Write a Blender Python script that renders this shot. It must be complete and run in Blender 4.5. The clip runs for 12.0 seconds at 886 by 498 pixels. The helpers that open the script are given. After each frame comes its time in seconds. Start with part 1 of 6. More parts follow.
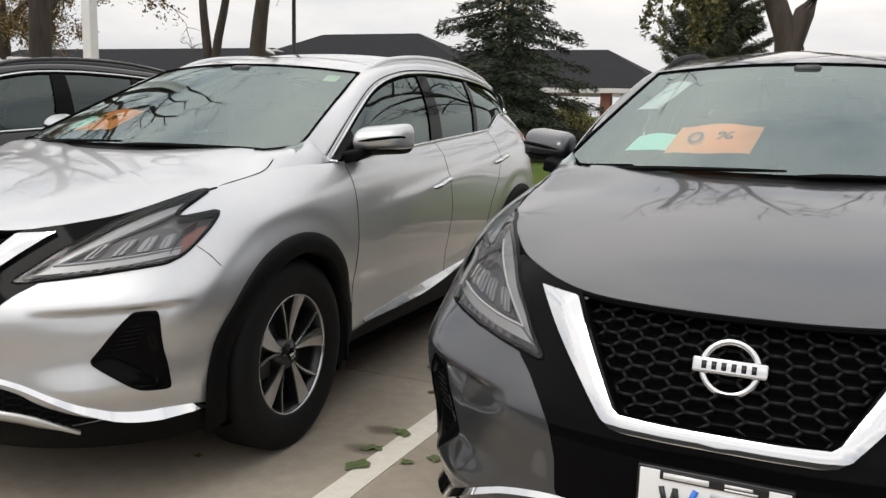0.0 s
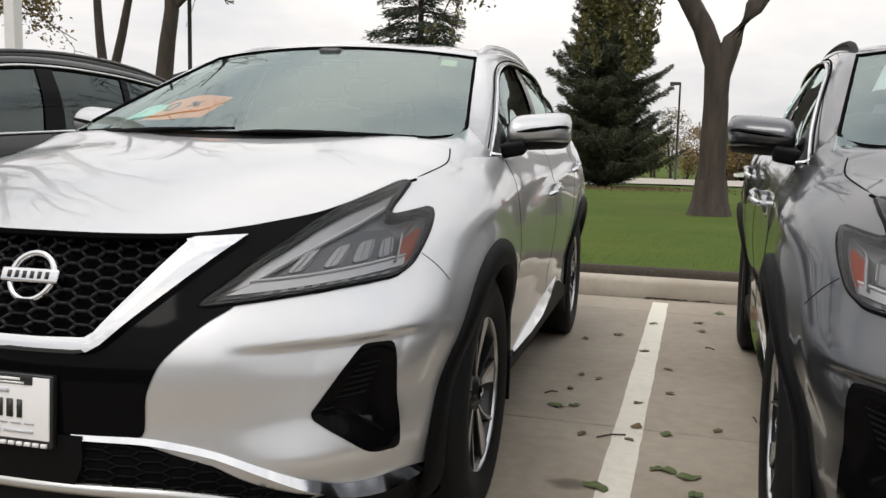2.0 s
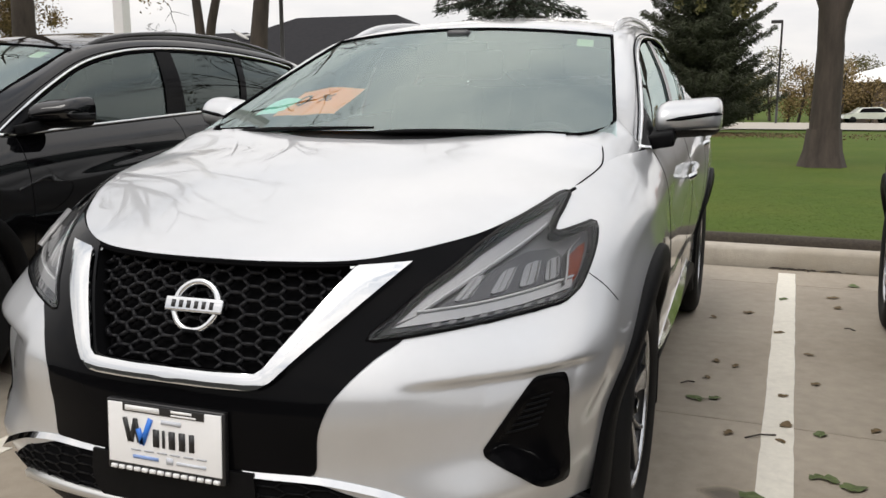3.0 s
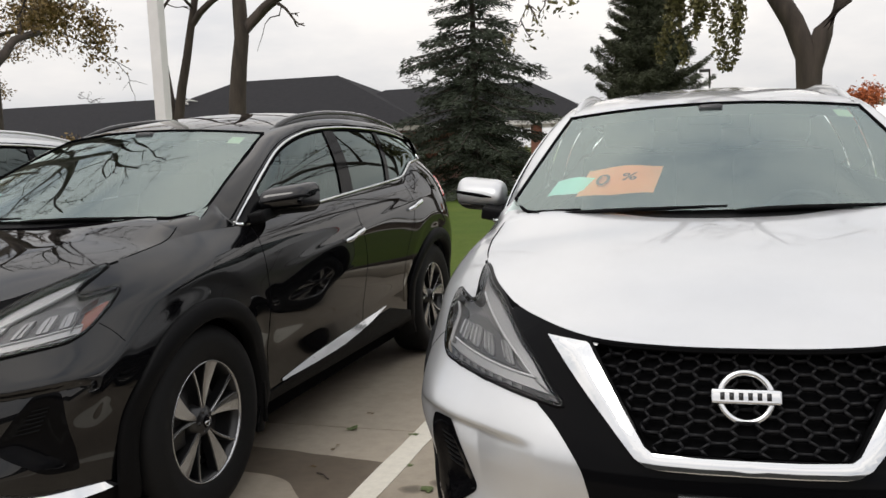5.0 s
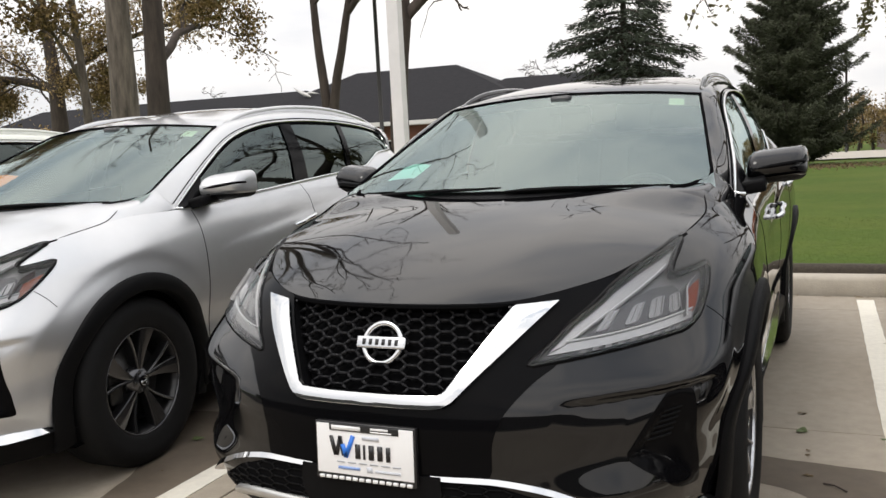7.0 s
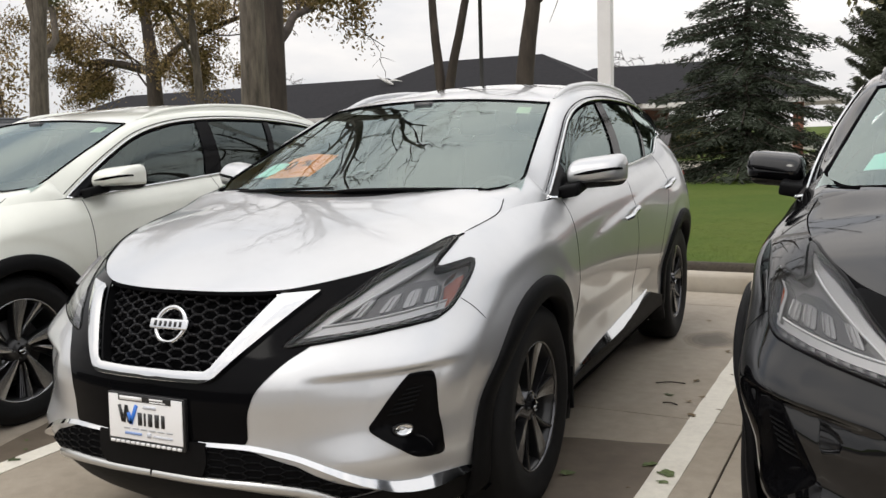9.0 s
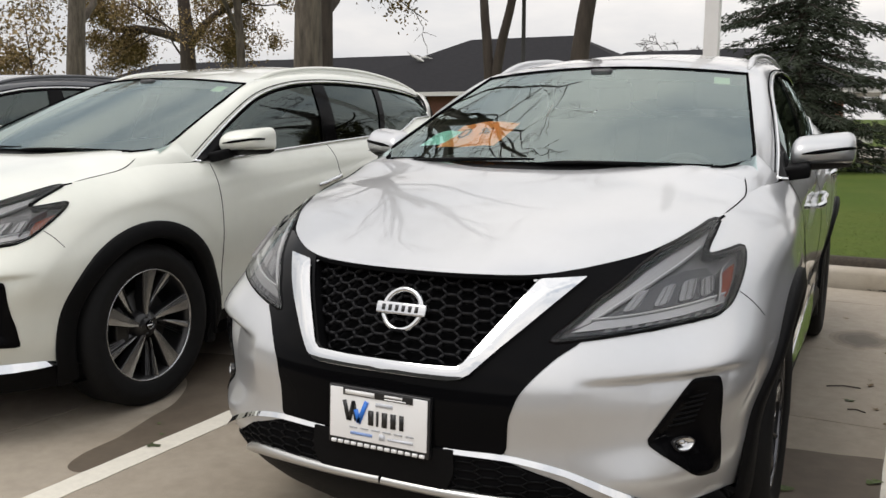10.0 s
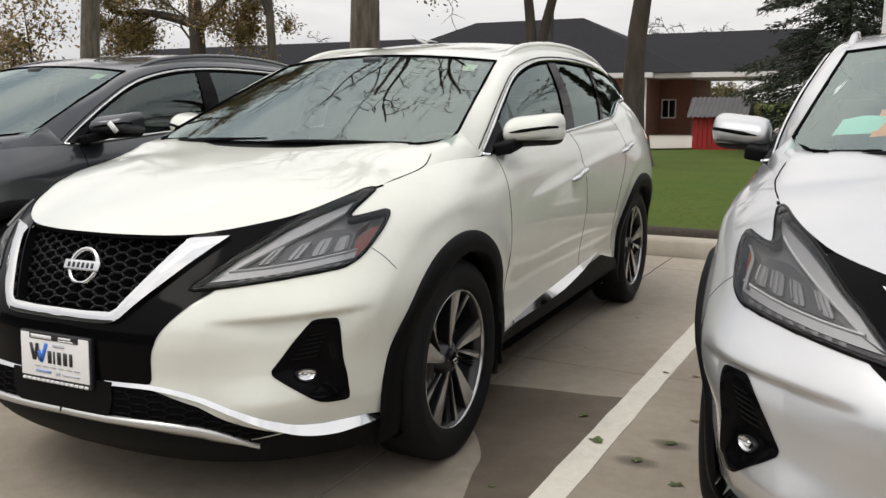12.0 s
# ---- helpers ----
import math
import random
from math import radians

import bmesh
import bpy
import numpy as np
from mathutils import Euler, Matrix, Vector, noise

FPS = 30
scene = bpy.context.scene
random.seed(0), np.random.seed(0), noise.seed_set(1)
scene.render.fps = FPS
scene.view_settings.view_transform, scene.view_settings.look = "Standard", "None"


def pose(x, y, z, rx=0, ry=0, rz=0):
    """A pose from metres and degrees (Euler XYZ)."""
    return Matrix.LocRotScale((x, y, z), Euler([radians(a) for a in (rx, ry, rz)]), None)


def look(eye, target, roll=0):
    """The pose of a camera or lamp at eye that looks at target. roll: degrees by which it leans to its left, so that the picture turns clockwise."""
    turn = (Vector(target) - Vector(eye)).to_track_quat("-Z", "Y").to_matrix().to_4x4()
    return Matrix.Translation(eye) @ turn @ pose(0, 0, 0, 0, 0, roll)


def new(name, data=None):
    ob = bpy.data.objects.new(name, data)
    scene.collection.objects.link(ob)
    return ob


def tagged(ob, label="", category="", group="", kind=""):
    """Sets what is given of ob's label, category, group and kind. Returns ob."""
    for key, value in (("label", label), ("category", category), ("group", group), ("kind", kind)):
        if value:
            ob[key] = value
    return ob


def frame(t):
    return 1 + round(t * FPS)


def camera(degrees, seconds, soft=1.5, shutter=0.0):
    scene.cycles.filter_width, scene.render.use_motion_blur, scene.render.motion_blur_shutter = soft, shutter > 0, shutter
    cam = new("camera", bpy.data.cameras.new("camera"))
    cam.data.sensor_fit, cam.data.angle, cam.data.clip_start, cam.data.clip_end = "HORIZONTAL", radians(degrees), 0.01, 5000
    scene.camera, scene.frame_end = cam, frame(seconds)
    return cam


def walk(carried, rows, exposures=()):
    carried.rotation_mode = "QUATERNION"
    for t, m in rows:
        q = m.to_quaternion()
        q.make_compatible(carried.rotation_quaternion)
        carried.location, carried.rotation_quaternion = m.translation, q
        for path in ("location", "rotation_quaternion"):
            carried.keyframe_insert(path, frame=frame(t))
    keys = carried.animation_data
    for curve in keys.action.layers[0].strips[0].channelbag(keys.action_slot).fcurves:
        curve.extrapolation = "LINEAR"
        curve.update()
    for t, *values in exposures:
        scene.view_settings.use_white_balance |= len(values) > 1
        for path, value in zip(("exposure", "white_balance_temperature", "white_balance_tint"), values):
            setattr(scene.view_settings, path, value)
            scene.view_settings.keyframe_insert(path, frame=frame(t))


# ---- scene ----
import itertools
from mathutils import geometry

# seconds, x, y, z, then the turn about x, y and z in degrees
cam = camera(54.59, 12.0, soft=1.5)
PATH = [
    (0.0, 2.664, -1.907, 1.339, 80.91, -1.31, 22.28),
    (0.5, 2.255, -1.886, 1.327, 81.59, -0.10, 19.65),
    (1.0, 1.769, -1.894, 1.334, 80.95, -0.42, 21.21),
    (1.5, 1.567, -1.797, 1.285, 80.46, -2.34, 15.51),
    (2.0, 1.387, -1.644, 1.134, 83.35, -1.37, 14.15),
    (2.5, 1.315, -1.567, 1.023, 81.83, -3.58, 15.49),
    (3.0, 1.164, -1.562, 1.289, 79.82, 0.04, 19.82),
    (3.2, 1.077, -1.622, 1.327, 80.27, 2.62, 20.64),
    (4.8, -0.031, -1.946, 1.411, 83.56, 2.21, 13.87),
    (5.0, -0.156, -1.980, 1.408, 83.33, 2.23, 14.88),
    (5.5, -0.599, -1.970, 1.375, 82.51, 3.33, 19.19),
    (6.0, -1.022, -1.988, 1.383, 82.26, 3.37, 21.55),
    (6.5, -1.428, -2.030, 1.388, 82.62, 2.49, 21.29),
    (6.7, -1.594, -2.023, 1.362, 83.06, 3.07, 21.35),
    (8.3, -2.848, -1.980, 1.358, 82.31, 2.08, 21.54),
    (8.5, -3.029, -1.954, 1.384, 82.39, 2.00, 22.54),
    (9.0, -3.449, -1.945, 1.377, 82.56, 1.89, 25.41),
    (9.5, -3.834, -1.964, 1.370, 81.63, 0.98, 26.23),
    (10.0, -4.256, -1.914, 1.336, 81.25, -0.09, 26.65),
    (10.5, -4.686, -1.945, 1.338, 81.31, -1.04, 26.98),
    (11.0, -5.091, -1.970, 1.356, 80.63, 0.19, 26.57),
    (11.5, -5.537, -1.877, 1.336, 79.95, 1.22, 26.28),
    (12.0, -5.910, -1.864, 1.330, 80.27, 0.25, 25.69),
]
walk(cam, [(t, pose(*row)) for t, *row in PATH], [(0.0, .19), (1.0, .14), (2.0, .18), (2.5, .05), (3.0, .27), (4.8, .12), (5.0, .14), (5.5, .25), (6.0, .37), (6.5, .42), (6.7, .43), (8.3, .32), (8.5, .28), (9.0, .27), (9.5, .20), (10.5, .08), (11.5, .16), (12.0, .12)])

# ---- sky and sun: a bright overcast day ----
world = bpy.data.worlds.new("overcast")
scene.world = world
world.use_nodes = True
wn, wl = world.node_tree.nodes, world.node_tree.links
wn.clear()


def wnode(kind, **inputs):
    n = wn.new(kind)
    for k, v in inputs.items():
        n.inputs[k].default_value = v
    return n


sky = wn.new("ShaderNodeTexSky")
sky.sky_type, sky.sun_disc = "NISHITA", False
sky.sun_elevation, sky.sun_rotation = radians(38), radians(200)
sky.air_density, sky.dust_density = 1.0, 2.0
dim = wnode("ShaderNodeVectorMath")
dim.operation = "SCALE"
dim.inputs["Scale"].default_value = 0.09
wl.new(sky.outputs[0], dim.inputs[0])
coord = wn.new("ShaderNodeTexCoord")
flat = wn.new("ShaderNodeMapping")
flat.inputs["Scale"].default_value = (1.0, 1.0, 3.2)
wl.new(coord.outputs["Generated"], flat.inputs[0])
puff = wnode("ShaderNodeTexNoise", Scale=1.7, Detail=7.0, Roughness=0.55)
wl.new(flat.outputs[0], puff.inputs["Vector"])
shade = wn.new("ShaderNodeValToRGB")
shade.color_ramp.elements[0].position, shade.color_ramp.elements[0].color = 0.35, (0.53, 0.55, 0.59, 1)
shade.color_ramp.elements[1].position, shade.color_ramp.elements[1].color = 0.63, (0.895, 0.857, 0.825, 1)
wl.new(puff.outputs["Fac"], shade.inputs[0])
cover = wn.new("ShaderNodeValToRGB")
cover.color_ramp.elements[0].position, cover.color_ramp.elements[0].color = 0.26, (0.72, 0.72, 0.72, 1)
cover.color_ramp.elements[1].position, cover.color_ramp.elements[1].color = 0.46, (0.97, 0.97, 0.97, 1)
wl.new(puff.outputs["Fac"], cover.inputs[0])
blend = wn.new("ShaderNodeMix")
blend.data_type = "RGBA"
wl.new(cover.outputs[0], blend.inputs[0])
wl.new(dim.outputs[0], blend.inputs[6])
wl.new(shade.outputs[0], blend.inputs[7])
lift = wn.new("ShaderNodeSeparateXYZ")
wl.new(coord.outputs["Generated"], lift.inputs[0])
zenith = wn.new("ShaderNodeMapRange")
zenith.inputs["From Min"].default_value, zenith.inputs["From Max"].default_value = 0.0, 1.0
zenith.inputs["To Min"].default_value, zenith.inputs["To Max"].default_value = 0.95, 1.85
wl.new(lift.outputs["Z"], zenith.inputs["Value"])
cloud = wn.new("ShaderNodeVectorMath")
cloud.operation = "SCALE"
wl.new(blend.outputs[2], cloud.inputs[0])
wl.new(zenith.outputs[0], cloud.inputs["Scale"])
bg = wnode("ShaderNodeBackground", Strength=1.0)
wl.new(cloud.outputs[0], bg.inputs[0])
wout = wn.new("ShaderNodeOutputWorld")
wl.new(bg.outputs[0], wout.inputs[0])

sun_data = bpy.data.lights.new("sun", "SUN")
sun_data.energy, sun_data.angle, sun_data.color = 0.95, radians(25), (1.0, 0.96, 0.9)
sun = new("sun", sun_data)
sun.matrix_world = look((0, 0, 30), (7, 12, 6))


# ---- materials ----
def mat(name, colour, rough=0.6, metal=0.0, vary=0.0, scale=8.0, bump=0.0, bump_scale=60.0, coat=0.0, spread=(1, 1, 1), second=None, mix_scale=1.2, sheen=0.0, transmit=0.0, edges=(0.42, 0.6), piece=0.0, blade=0.0, coat_rough=0.03, spec=0.5):
    """A surface with grain at two scales: vary darkens and lightens it, second is a stain colour in large soft patches."""
    m = bpy.data.materials.new(name)
    m.use_nodes = True
    nt = m.node_tree
    n, l = nt.nodes, nt.links
    p = n["Principled BSDF"]
    p.inputs["Base Color"].default_value = (*colour, 1)
    p.inputs["Roughness"].default_value = rough
    p.inputs["Metallic"].default_value = metal
    p.inputs["Specular IOR Level"].default_value = spec
    p.inputs["Coat Weight"].default_value = coat
    p.inputs["Coat Roughness"].default_value = coat_rough
    p.inputs["Transmission Weight"].default_value = transmit
    p.inputs["Sheen Weight"].default_value = sheen
    tc = n.new("ShaderNodeTexCoord")
    mp = n.new("ShaderNodeMapping")
    mp.inputs["Scale"].default_value = spread
    l.new(tc.outputs["Object"], mp.inputs[0])
    last = None
    if vary or second or piece or blade:
        rgb = n.new("ShaderNodeRGB")
        rgb.outputs[0].default_value = (*colour, 1)
        last = rgb.outputs[0]
        if second:
            big = n.new("ShaderNodeTexNoise")
            big.inputs["Scale"].default_value, big.inputs["Detail"].default_value, big.inputs["Roughness"].default_value = mix_scale, 6.0, 0.6
            l.new(mp.outputs[0], big.inputs["Vector"])
            ramp = n.new("ShaderNodeValToRGB")
            ramp.color_ramp.elements[0].position, ramp.color_ramp.elements[1].position = edges
            l.new(big.outputs["Fac"], ramp.inputs[0])
            mx = n.new("ShaderNodeMix")
            mx.data_type = "RGBA"
            l.new(ramp.outputs[0], mx.inputs[0])
            l.new(last, mx.inputs[6])
            mx.inputs[7].default_value = (*second, 1)
            last = mx.outputs[2]
        if vary:
            small = n.new("ShaderNodeTexNoise")
            small.inputs["Scale"].default_value, small.inputs["Detail"].default_value, small.inputs["Roughness"].default_value = scale, 8.0, 0.65
            l.new(mp.outputs[0], small.inputs["Vector"])
            rg = n.new("ShaderNodeMapRange")
            rg.inputs["From Min"].default_value, rg.inputs["From Max"].default_value = 0.3, 0.7
            rg.inputs["To Min"].default_value, rg.inputs["To Max"].default_value = 1 - vary, 1 + vary
            l.new(small.outputs["Fac"], rg.inputs["Value"])
            sc = n.new("ShaderNodeVectorMath")
            sc.operation = "SCALE"
            l.new(last, sc.inputs[0])
            l.new(rg.outputs[0], sc.inputs["Scale"])
            last = sc.outputs[0]
        if piece or blade:
            info = n.new("ShaderNodeObjectInfo") if piece else n.new("ShaderNodeNewGeometry")
            rr = n.new("ShaderNodeMapRange")
            k = piece or blade
            rr.inputs["To Min"].default_value, rr.inputs["To Max"].default_value = 1 - k, 1 + k
            l.new(info.outputs["Random" if piece else "Random Per Island"], rr.inputs["Value"])
            sc = n.new("ShaderNodeVectorMath")
            sc.operation = "SCALE"
            l.new(last, sc.inputs[0])
            l.new(rr.outputs[0], sc.inputs["Scale"])
            last = sc.outputs[0]
        l.new(last, p.inputs["Base Color"])
    if bump:
        fine = n.new("ShaderNodeTexNoise")
        fine.inputs["Scale"].default_value, fine.inputs["Detail"].default_value = bump_scale, 8.0
        l.new(mp.outputs[0], fine.inputs["Vector"])
        b = n.new("ShaderNodeBump")
        b.inputs["Strength"].default_value, b.inputs["Distance"].default_value = bump, 0.01
        l.new(fine.outputs["Fac"], b.inputs["Height"])
        l.new(b.outputs[0], p.inputs["Normal"])
    return m


def paint(name, colour, metal, rough, flake=0.0):
    """Car paint: a metallic or plain base under clear lacquer, with a faint orange peel and film of dust."""
    m = mat(name, colour, rough=rough, metal=metal, vary=0.04, scale=3.0, coat=1.0, coat_rough=0.02)
    m.node_tree.nodes["Principled BSDF"].inputs["Specular IOR Level"].default_value = 0.15
    n, l = m.node_tree.nodes, m.node_tree.links
    p = n["Principled BSDF"]
    tc = n.new("ShaderNodeTexCoord")
    if flake:
        sp = n.new("ShaderNodeTexNoise")
        sp.inputs["Scale"].default_value, sp.inputs["Detail"].default_value = 900.0, 2.0
        l.new(tc.outputs["Object"], sp.inputs["Vector"])
        b = n.new("ShaderNodeBump")
        b.inputs["Strength"].default_value, b.inputs["Distance"].default_value = flake, 0.001
        l.new(sp.outputs["Fac"], b.inputs["Height"])
        l.new(b.outputs[0], p.inputs["Normal"])
    dust = n.new("ShaderNodeTexNoise")
    dust.inputs["Scale"].default_value, dust.inputs["Detail"].default_value = 5.0, 9.0
    l.new(tc.outputs["Object"], dust.inputs["Vector"])
    r = n.new("ShaderNodeMapRange")
    r.inputs["From Min"].default_value, r.inputs["From Max"].default_value = 0.35, 0.7
    r.inputs["To Min"].default_value, r.inputs["To Max"].default_value = 0.015, 0.06
    l.new(dust.outputs["Fac"], r.inputs["Value"])
    l.new(r.outputs[0], p.inputs["Coat Roughness"])
    return m


def glass(name, tint, ior=1.75, rough=0.0, sheen=(0.86, 1.0, 0.975)):
    """A thin pane: tinted see-through with a mirror sheen that grows towards grazing."""
    m = bpy.data.materials.new(name)
    m.use_nodes = True
    n, l = m.node_tree.nodes, m.node_tree.links
    n.remove(n["Principled BSDF"])
    t, g, f, mx = n.new("ShaderNodeBsdfTransparent"), n.new("ShaderNodeBsdfGlossy"), n.new("ShaderNodeFresnel"), n.new("ShaderNodeMixShader")
    t.inputs[0].default_value = (*tint, 1)
    g.inputs["Roughness"].default_value = rough
    g.inputs["Color"].default_value = (*sheen, 1)
    f.inputs[0].default_value = ior
    l.new(f.outputs[0], mx.inputs[0])
    l.new(t.outputs[0], mx.inputs[1])
    l.new(g.outputs[0], mx.inputs[2])
    l.new(mx.outputs[0], n["Material Output"].inputs[0])
    return m


SILVER = paint("silver_paint", (0.56, 0.567, 0.578), 0.70, 0.36, 0.10)
GREY = paint("gun_grey_paint", (0.072, 0.075, 0.082), 0.75, 0.32, 0.10)
BLACK = paint("black_paint", (0.003, 0.003, 0.0035), 0.0, 0.25)
WHITE = paint("pearl_white_paint", (0.70, 0.712, 0.645), 0.0, 0.30)
BLACK.node_tree.nodes["Principled BSDF"].inputs["Coat IOR"].default_value = 1.50
BLACK.node_tree.nodes["Principled BSDF"].inputs["Specular IOR Level"].default_value = 0.0
SLATE = paint("slate_grey_paint", (0.04, 0.043, 0.05), 0.6, 0.32, 0.08)
CHROME = mat("chrome", (0.66, 0.67, 0.68), 0.06, 1.0)
SATIN = mat("satin_silver_plastic", (0.55, 0.55, 0.54), 0.3, 0.8)
GLOSSBLACK = mat("gloss_black_plastic", (0.003, 0.003, 0.0035), 0.07, spec=0.055)
PLASTIC = mat("textured_black_plastic", (0.004, 0.004, 0.0045), 0.55, vary=0.15, scale=40, bump=0.15, bump_scale=900, spec=0.09)
MESHBLACK = mat("grille_black", (0.008, 0.008, 0.009), 0.34, spec=0.15)
VOID = mat("dark_recess", (0.006, 0.006, 0.0065), 0.9, spec=0.0)
RUBBER = mat("tyre_rubber", (0.0067, 0.0067, 0.0071), 0.7, vary=0.2, scale=20, bump=0.1, bump_scale=300, spec=0.2)
ALLOY = mat("machined_alloy", (0.450, 0.456, 0.469), 0.24, 0.95)
ALLOYDARK = mat("dark_painted_alloy", (0.010, 0.010, 0.011), 0.35, 0.2, coat=0.3)
ALLOYSMOKE = mat("smoked_alloy", (0.075, 0.075, 0.08), 0.22, 0.85, coat=0.5)
STEEL = mat("brake_steel", (0.05, 0.049, 0.048), 0.45, 0.8, vary=0.15, scale=60)
WINDSCREEN = glass("windscreen_glass", (0.88, 0.96, 0.94), 2.45)
SIDEGLASS = glass("front_side_glass", (0.34, 0.38, 0.37), 1.7)
PRIVACY = glass("privacy_glass", (0.07, 0.066, 0.07), 1.58)
LENS = glass("headlight_lens", (0.95, 0.95, 0.95), 1.40, 0.0, (1.0, 1.0, 1.0))
LAMPGREY = mat("lamp_housing_grey", (0.21, 0.208, 0.21), 0.3, 0.45)
LAMPMID = mat("lamp_reflector_grey", (0.33, 0.33, 0.335), 0.28, 0.7)
LAMPSMOKE = mat("lamp_cavity_smoke", (0.10, 0.10, 0.105), 0.3, 0.4)
LAMPSILVER = mat("lamp_silver_guide", (0.42, 0.42, 0.425), 0.28, 0.5)
LAMPDARK = mat("lamp_housing_dark", (0.03, 0.031, 0.034), 0.3)
LAMPWHITE = mat("lamp_light_guide", (0.70, 0.71, 0.72), 0.25)
AMBER = mat("amber_reflector", (0.28, 0.048, 0.012), 0.2, coat=0.8)
REDLENS = mat("red_tail_lens", (0.35, 0.01, 0.008), 0.15, coat=0.8)
TRIM = mat("cabin_charcoal_trim", (0.035, 0.036, 0.037), 0.7, vary=0.15, scale=30)
SEAT = mat("cabin_seat_cloth", (0.06, 0.06, 0.062), 0.85, vary=0.15, scale=25)
HEADLINER = mat("cabin_headliner", (0.42, 0.41, 0.39), 0.9, vary=0.05)
MIRRORGLASS = mat("mirror_glass", (0.9, 0.92, 0.93), 0.02, 1.0)
ORANGE = mat("orange_paper", (1.0, 0.42, 0.14), 0.8, vary=0.05, scale=6)
TEAL = mat("white_paper_card", (0.50, 0.90, 0.80), 0.8)
PALEGREEN = mat("pale_green_sticker", (0.72, 0.80, 0.60), 0.6)
INK = mat("dark_ink", (0.14, 0.055, 0.022), 0.8)
PLATEWHITE = mat("plate_white", (0.82, 0.82, 0.82), 0.35, vary=0.03)
PLATEBLUE = mat("plate_blue", (0.02, 0.16, 0.62), 0.4)
PLATEBLACK = mat("plate_black", (0.012, 0.012, 0.013), 0.4)
PLATEPALE = mat("plate_pale_grey", (0.55, 0.57, 0.62), 0.4)
PLATESKY = mat("plate_faded_blue", (0.22, 0.33, 0.62), 0.4)
PLATEGREY = mat("plate_grey", (0.35, 0.36, 0.38), 0.4)
CONCRETE = mat("brushed_concrete", (0.345, 0.300, 0.240), 0.75, vary=0.11, scale=14, bump=0.3, bump_scale=160, second=(0.285, 0.243, 0.19), mix_scale=0.75, piece=0.03)
KERBSTONE = mat("kerb_concrete", (0.40, 0.36, 0.30), 0.85, vary=0.12, scale=12, bump=0.3, bump_scale=90, second=(0.33, 0.29, 0.23), mix_scale=1.5)
JOINT = mat("joint_dirt", (0.026, 0.022, 0.018), 0.95, vary=0.3, scale=30)
STRIPE = mat("white_road_paint", (0.69, 0.655, 0.57), 0.6, vary=0.08, scale=25, second=(0.58, 0.54, 0.47), mix_scale=3.0, edges=(0.55, 0.75))
DAMPRINGS = [mat("drying_concrete", (c, c * .85, c * .66), 0.75, vary=0.12, scale=10) for c in (.27, .215, .165, .13)]
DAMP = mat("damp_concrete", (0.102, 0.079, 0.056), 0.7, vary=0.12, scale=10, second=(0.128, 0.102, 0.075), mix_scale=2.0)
GRASS = mat("lawn", (0.064, 0.097, 0.019), 0.9, vary=0.16, scale=9, bump=0.35, bump_scale=120, second=(0.080, 0.106, 0.023), mix_scale=0.35, spec=0.06)
BLADE = mat("grass_blades", (0.072, 0.106, 0.022), 0.85, blade=0.22, spec=0.05)
SOIL = mat("mulch", (0.045, 0.036, 0.026), 0.95, vary=0.4, scale=40, bump=0.6, bump_scale=80)
ROAD = mat("far_road", (0.36, 0.33, 0.28), 0.85, vary=0.08)
BARK = mat("grey_brown_bark", (0.115, 0.095, 0.076), 0.9, vary=0.6, scale=9, bump=1.0, bump_scale=16, spread=(1, 1, 0.18))
BARKDARK = mat("dark_bark", (0.055, 0.042, 0.034), 0.9, vary=0.45, scale=6, bump=0.8, bump_scale=14, spread=(1, 1, 0.2))
NEEDLE = mat("spruce_needles", (0.050, 0.060, 0.042), 0.8, blade=0.35, spec=0.2)
NEEDLEBLUE = mat("dense_conifer_needles", (0.062, 0.069, 0.043), 0.8, blade=0.4, spec=0.15)
LEAFBROWN = mat("autumn_leaves", (0.20, 0.138, 0.055), 0.8, blade=0.6)
LEAFGREEN = mat("olive_leaves", (0.125, 0.112, 0.042), 0.8, blade=0.5)
LEAFORANGE = mat("orange_leaves", (0.36, 0.10, 0.03), 0.8, blade=0.4)
LITTER = mat("fallen_green_leaves", (0.082, 0.108, 0.036), 0.75, vary=0.35, scale=40, blade=0.5)
LITTERBROWN = mat("fallen_brown_leaves", (0.13, 0.09, 0.045), 0.85, blade=0.5)
SHINGLE = mat("dark_roof_shingles", (0.026, 0.0255, 0.028), 0.95, spec=0.12, vary=0.15, scale=3, bump=0.3, bump_scale=12, spread=(1, 1, 4))
BRICK = mat("red_brown_brick", (0.17, 0.075, 0.05), 0.9, vary=0.2, scale=9, piece=0.15)
FASCIA = mat("white_fascia", (0.62, 0.61, 0.59), 0.6, vary=0.05)
POLE = mat("white_painted_pole", (0.74, 0.72, 0.70), 0.45, vary=0.05, scale=5)
DARKPOLE = mat("bronze_pole", (0.03, 0.028, 0.026), 0.5, 0.3)
REDWALL = mat("red_painted_boards", (0.36, 0.018, 0.016), 0.6, vary=0.12)
TIN = mat("dark_corrugated_roof", (0.09, 0.085, 0.085), 0.5, 0.4)
FARWALL = mat("far_brick", (0.16, 0.12, 0.10), 0.9, vary=0.1)
BACKWALL = mat("dark_unseen_wall", (0.075, 0.073, 0.070), 0.8, vary=0.2, scale=2)
FARROOF = mat("far_pale_roof", (0.75, 0.74, 0.72), 0.7, vary=0.04)


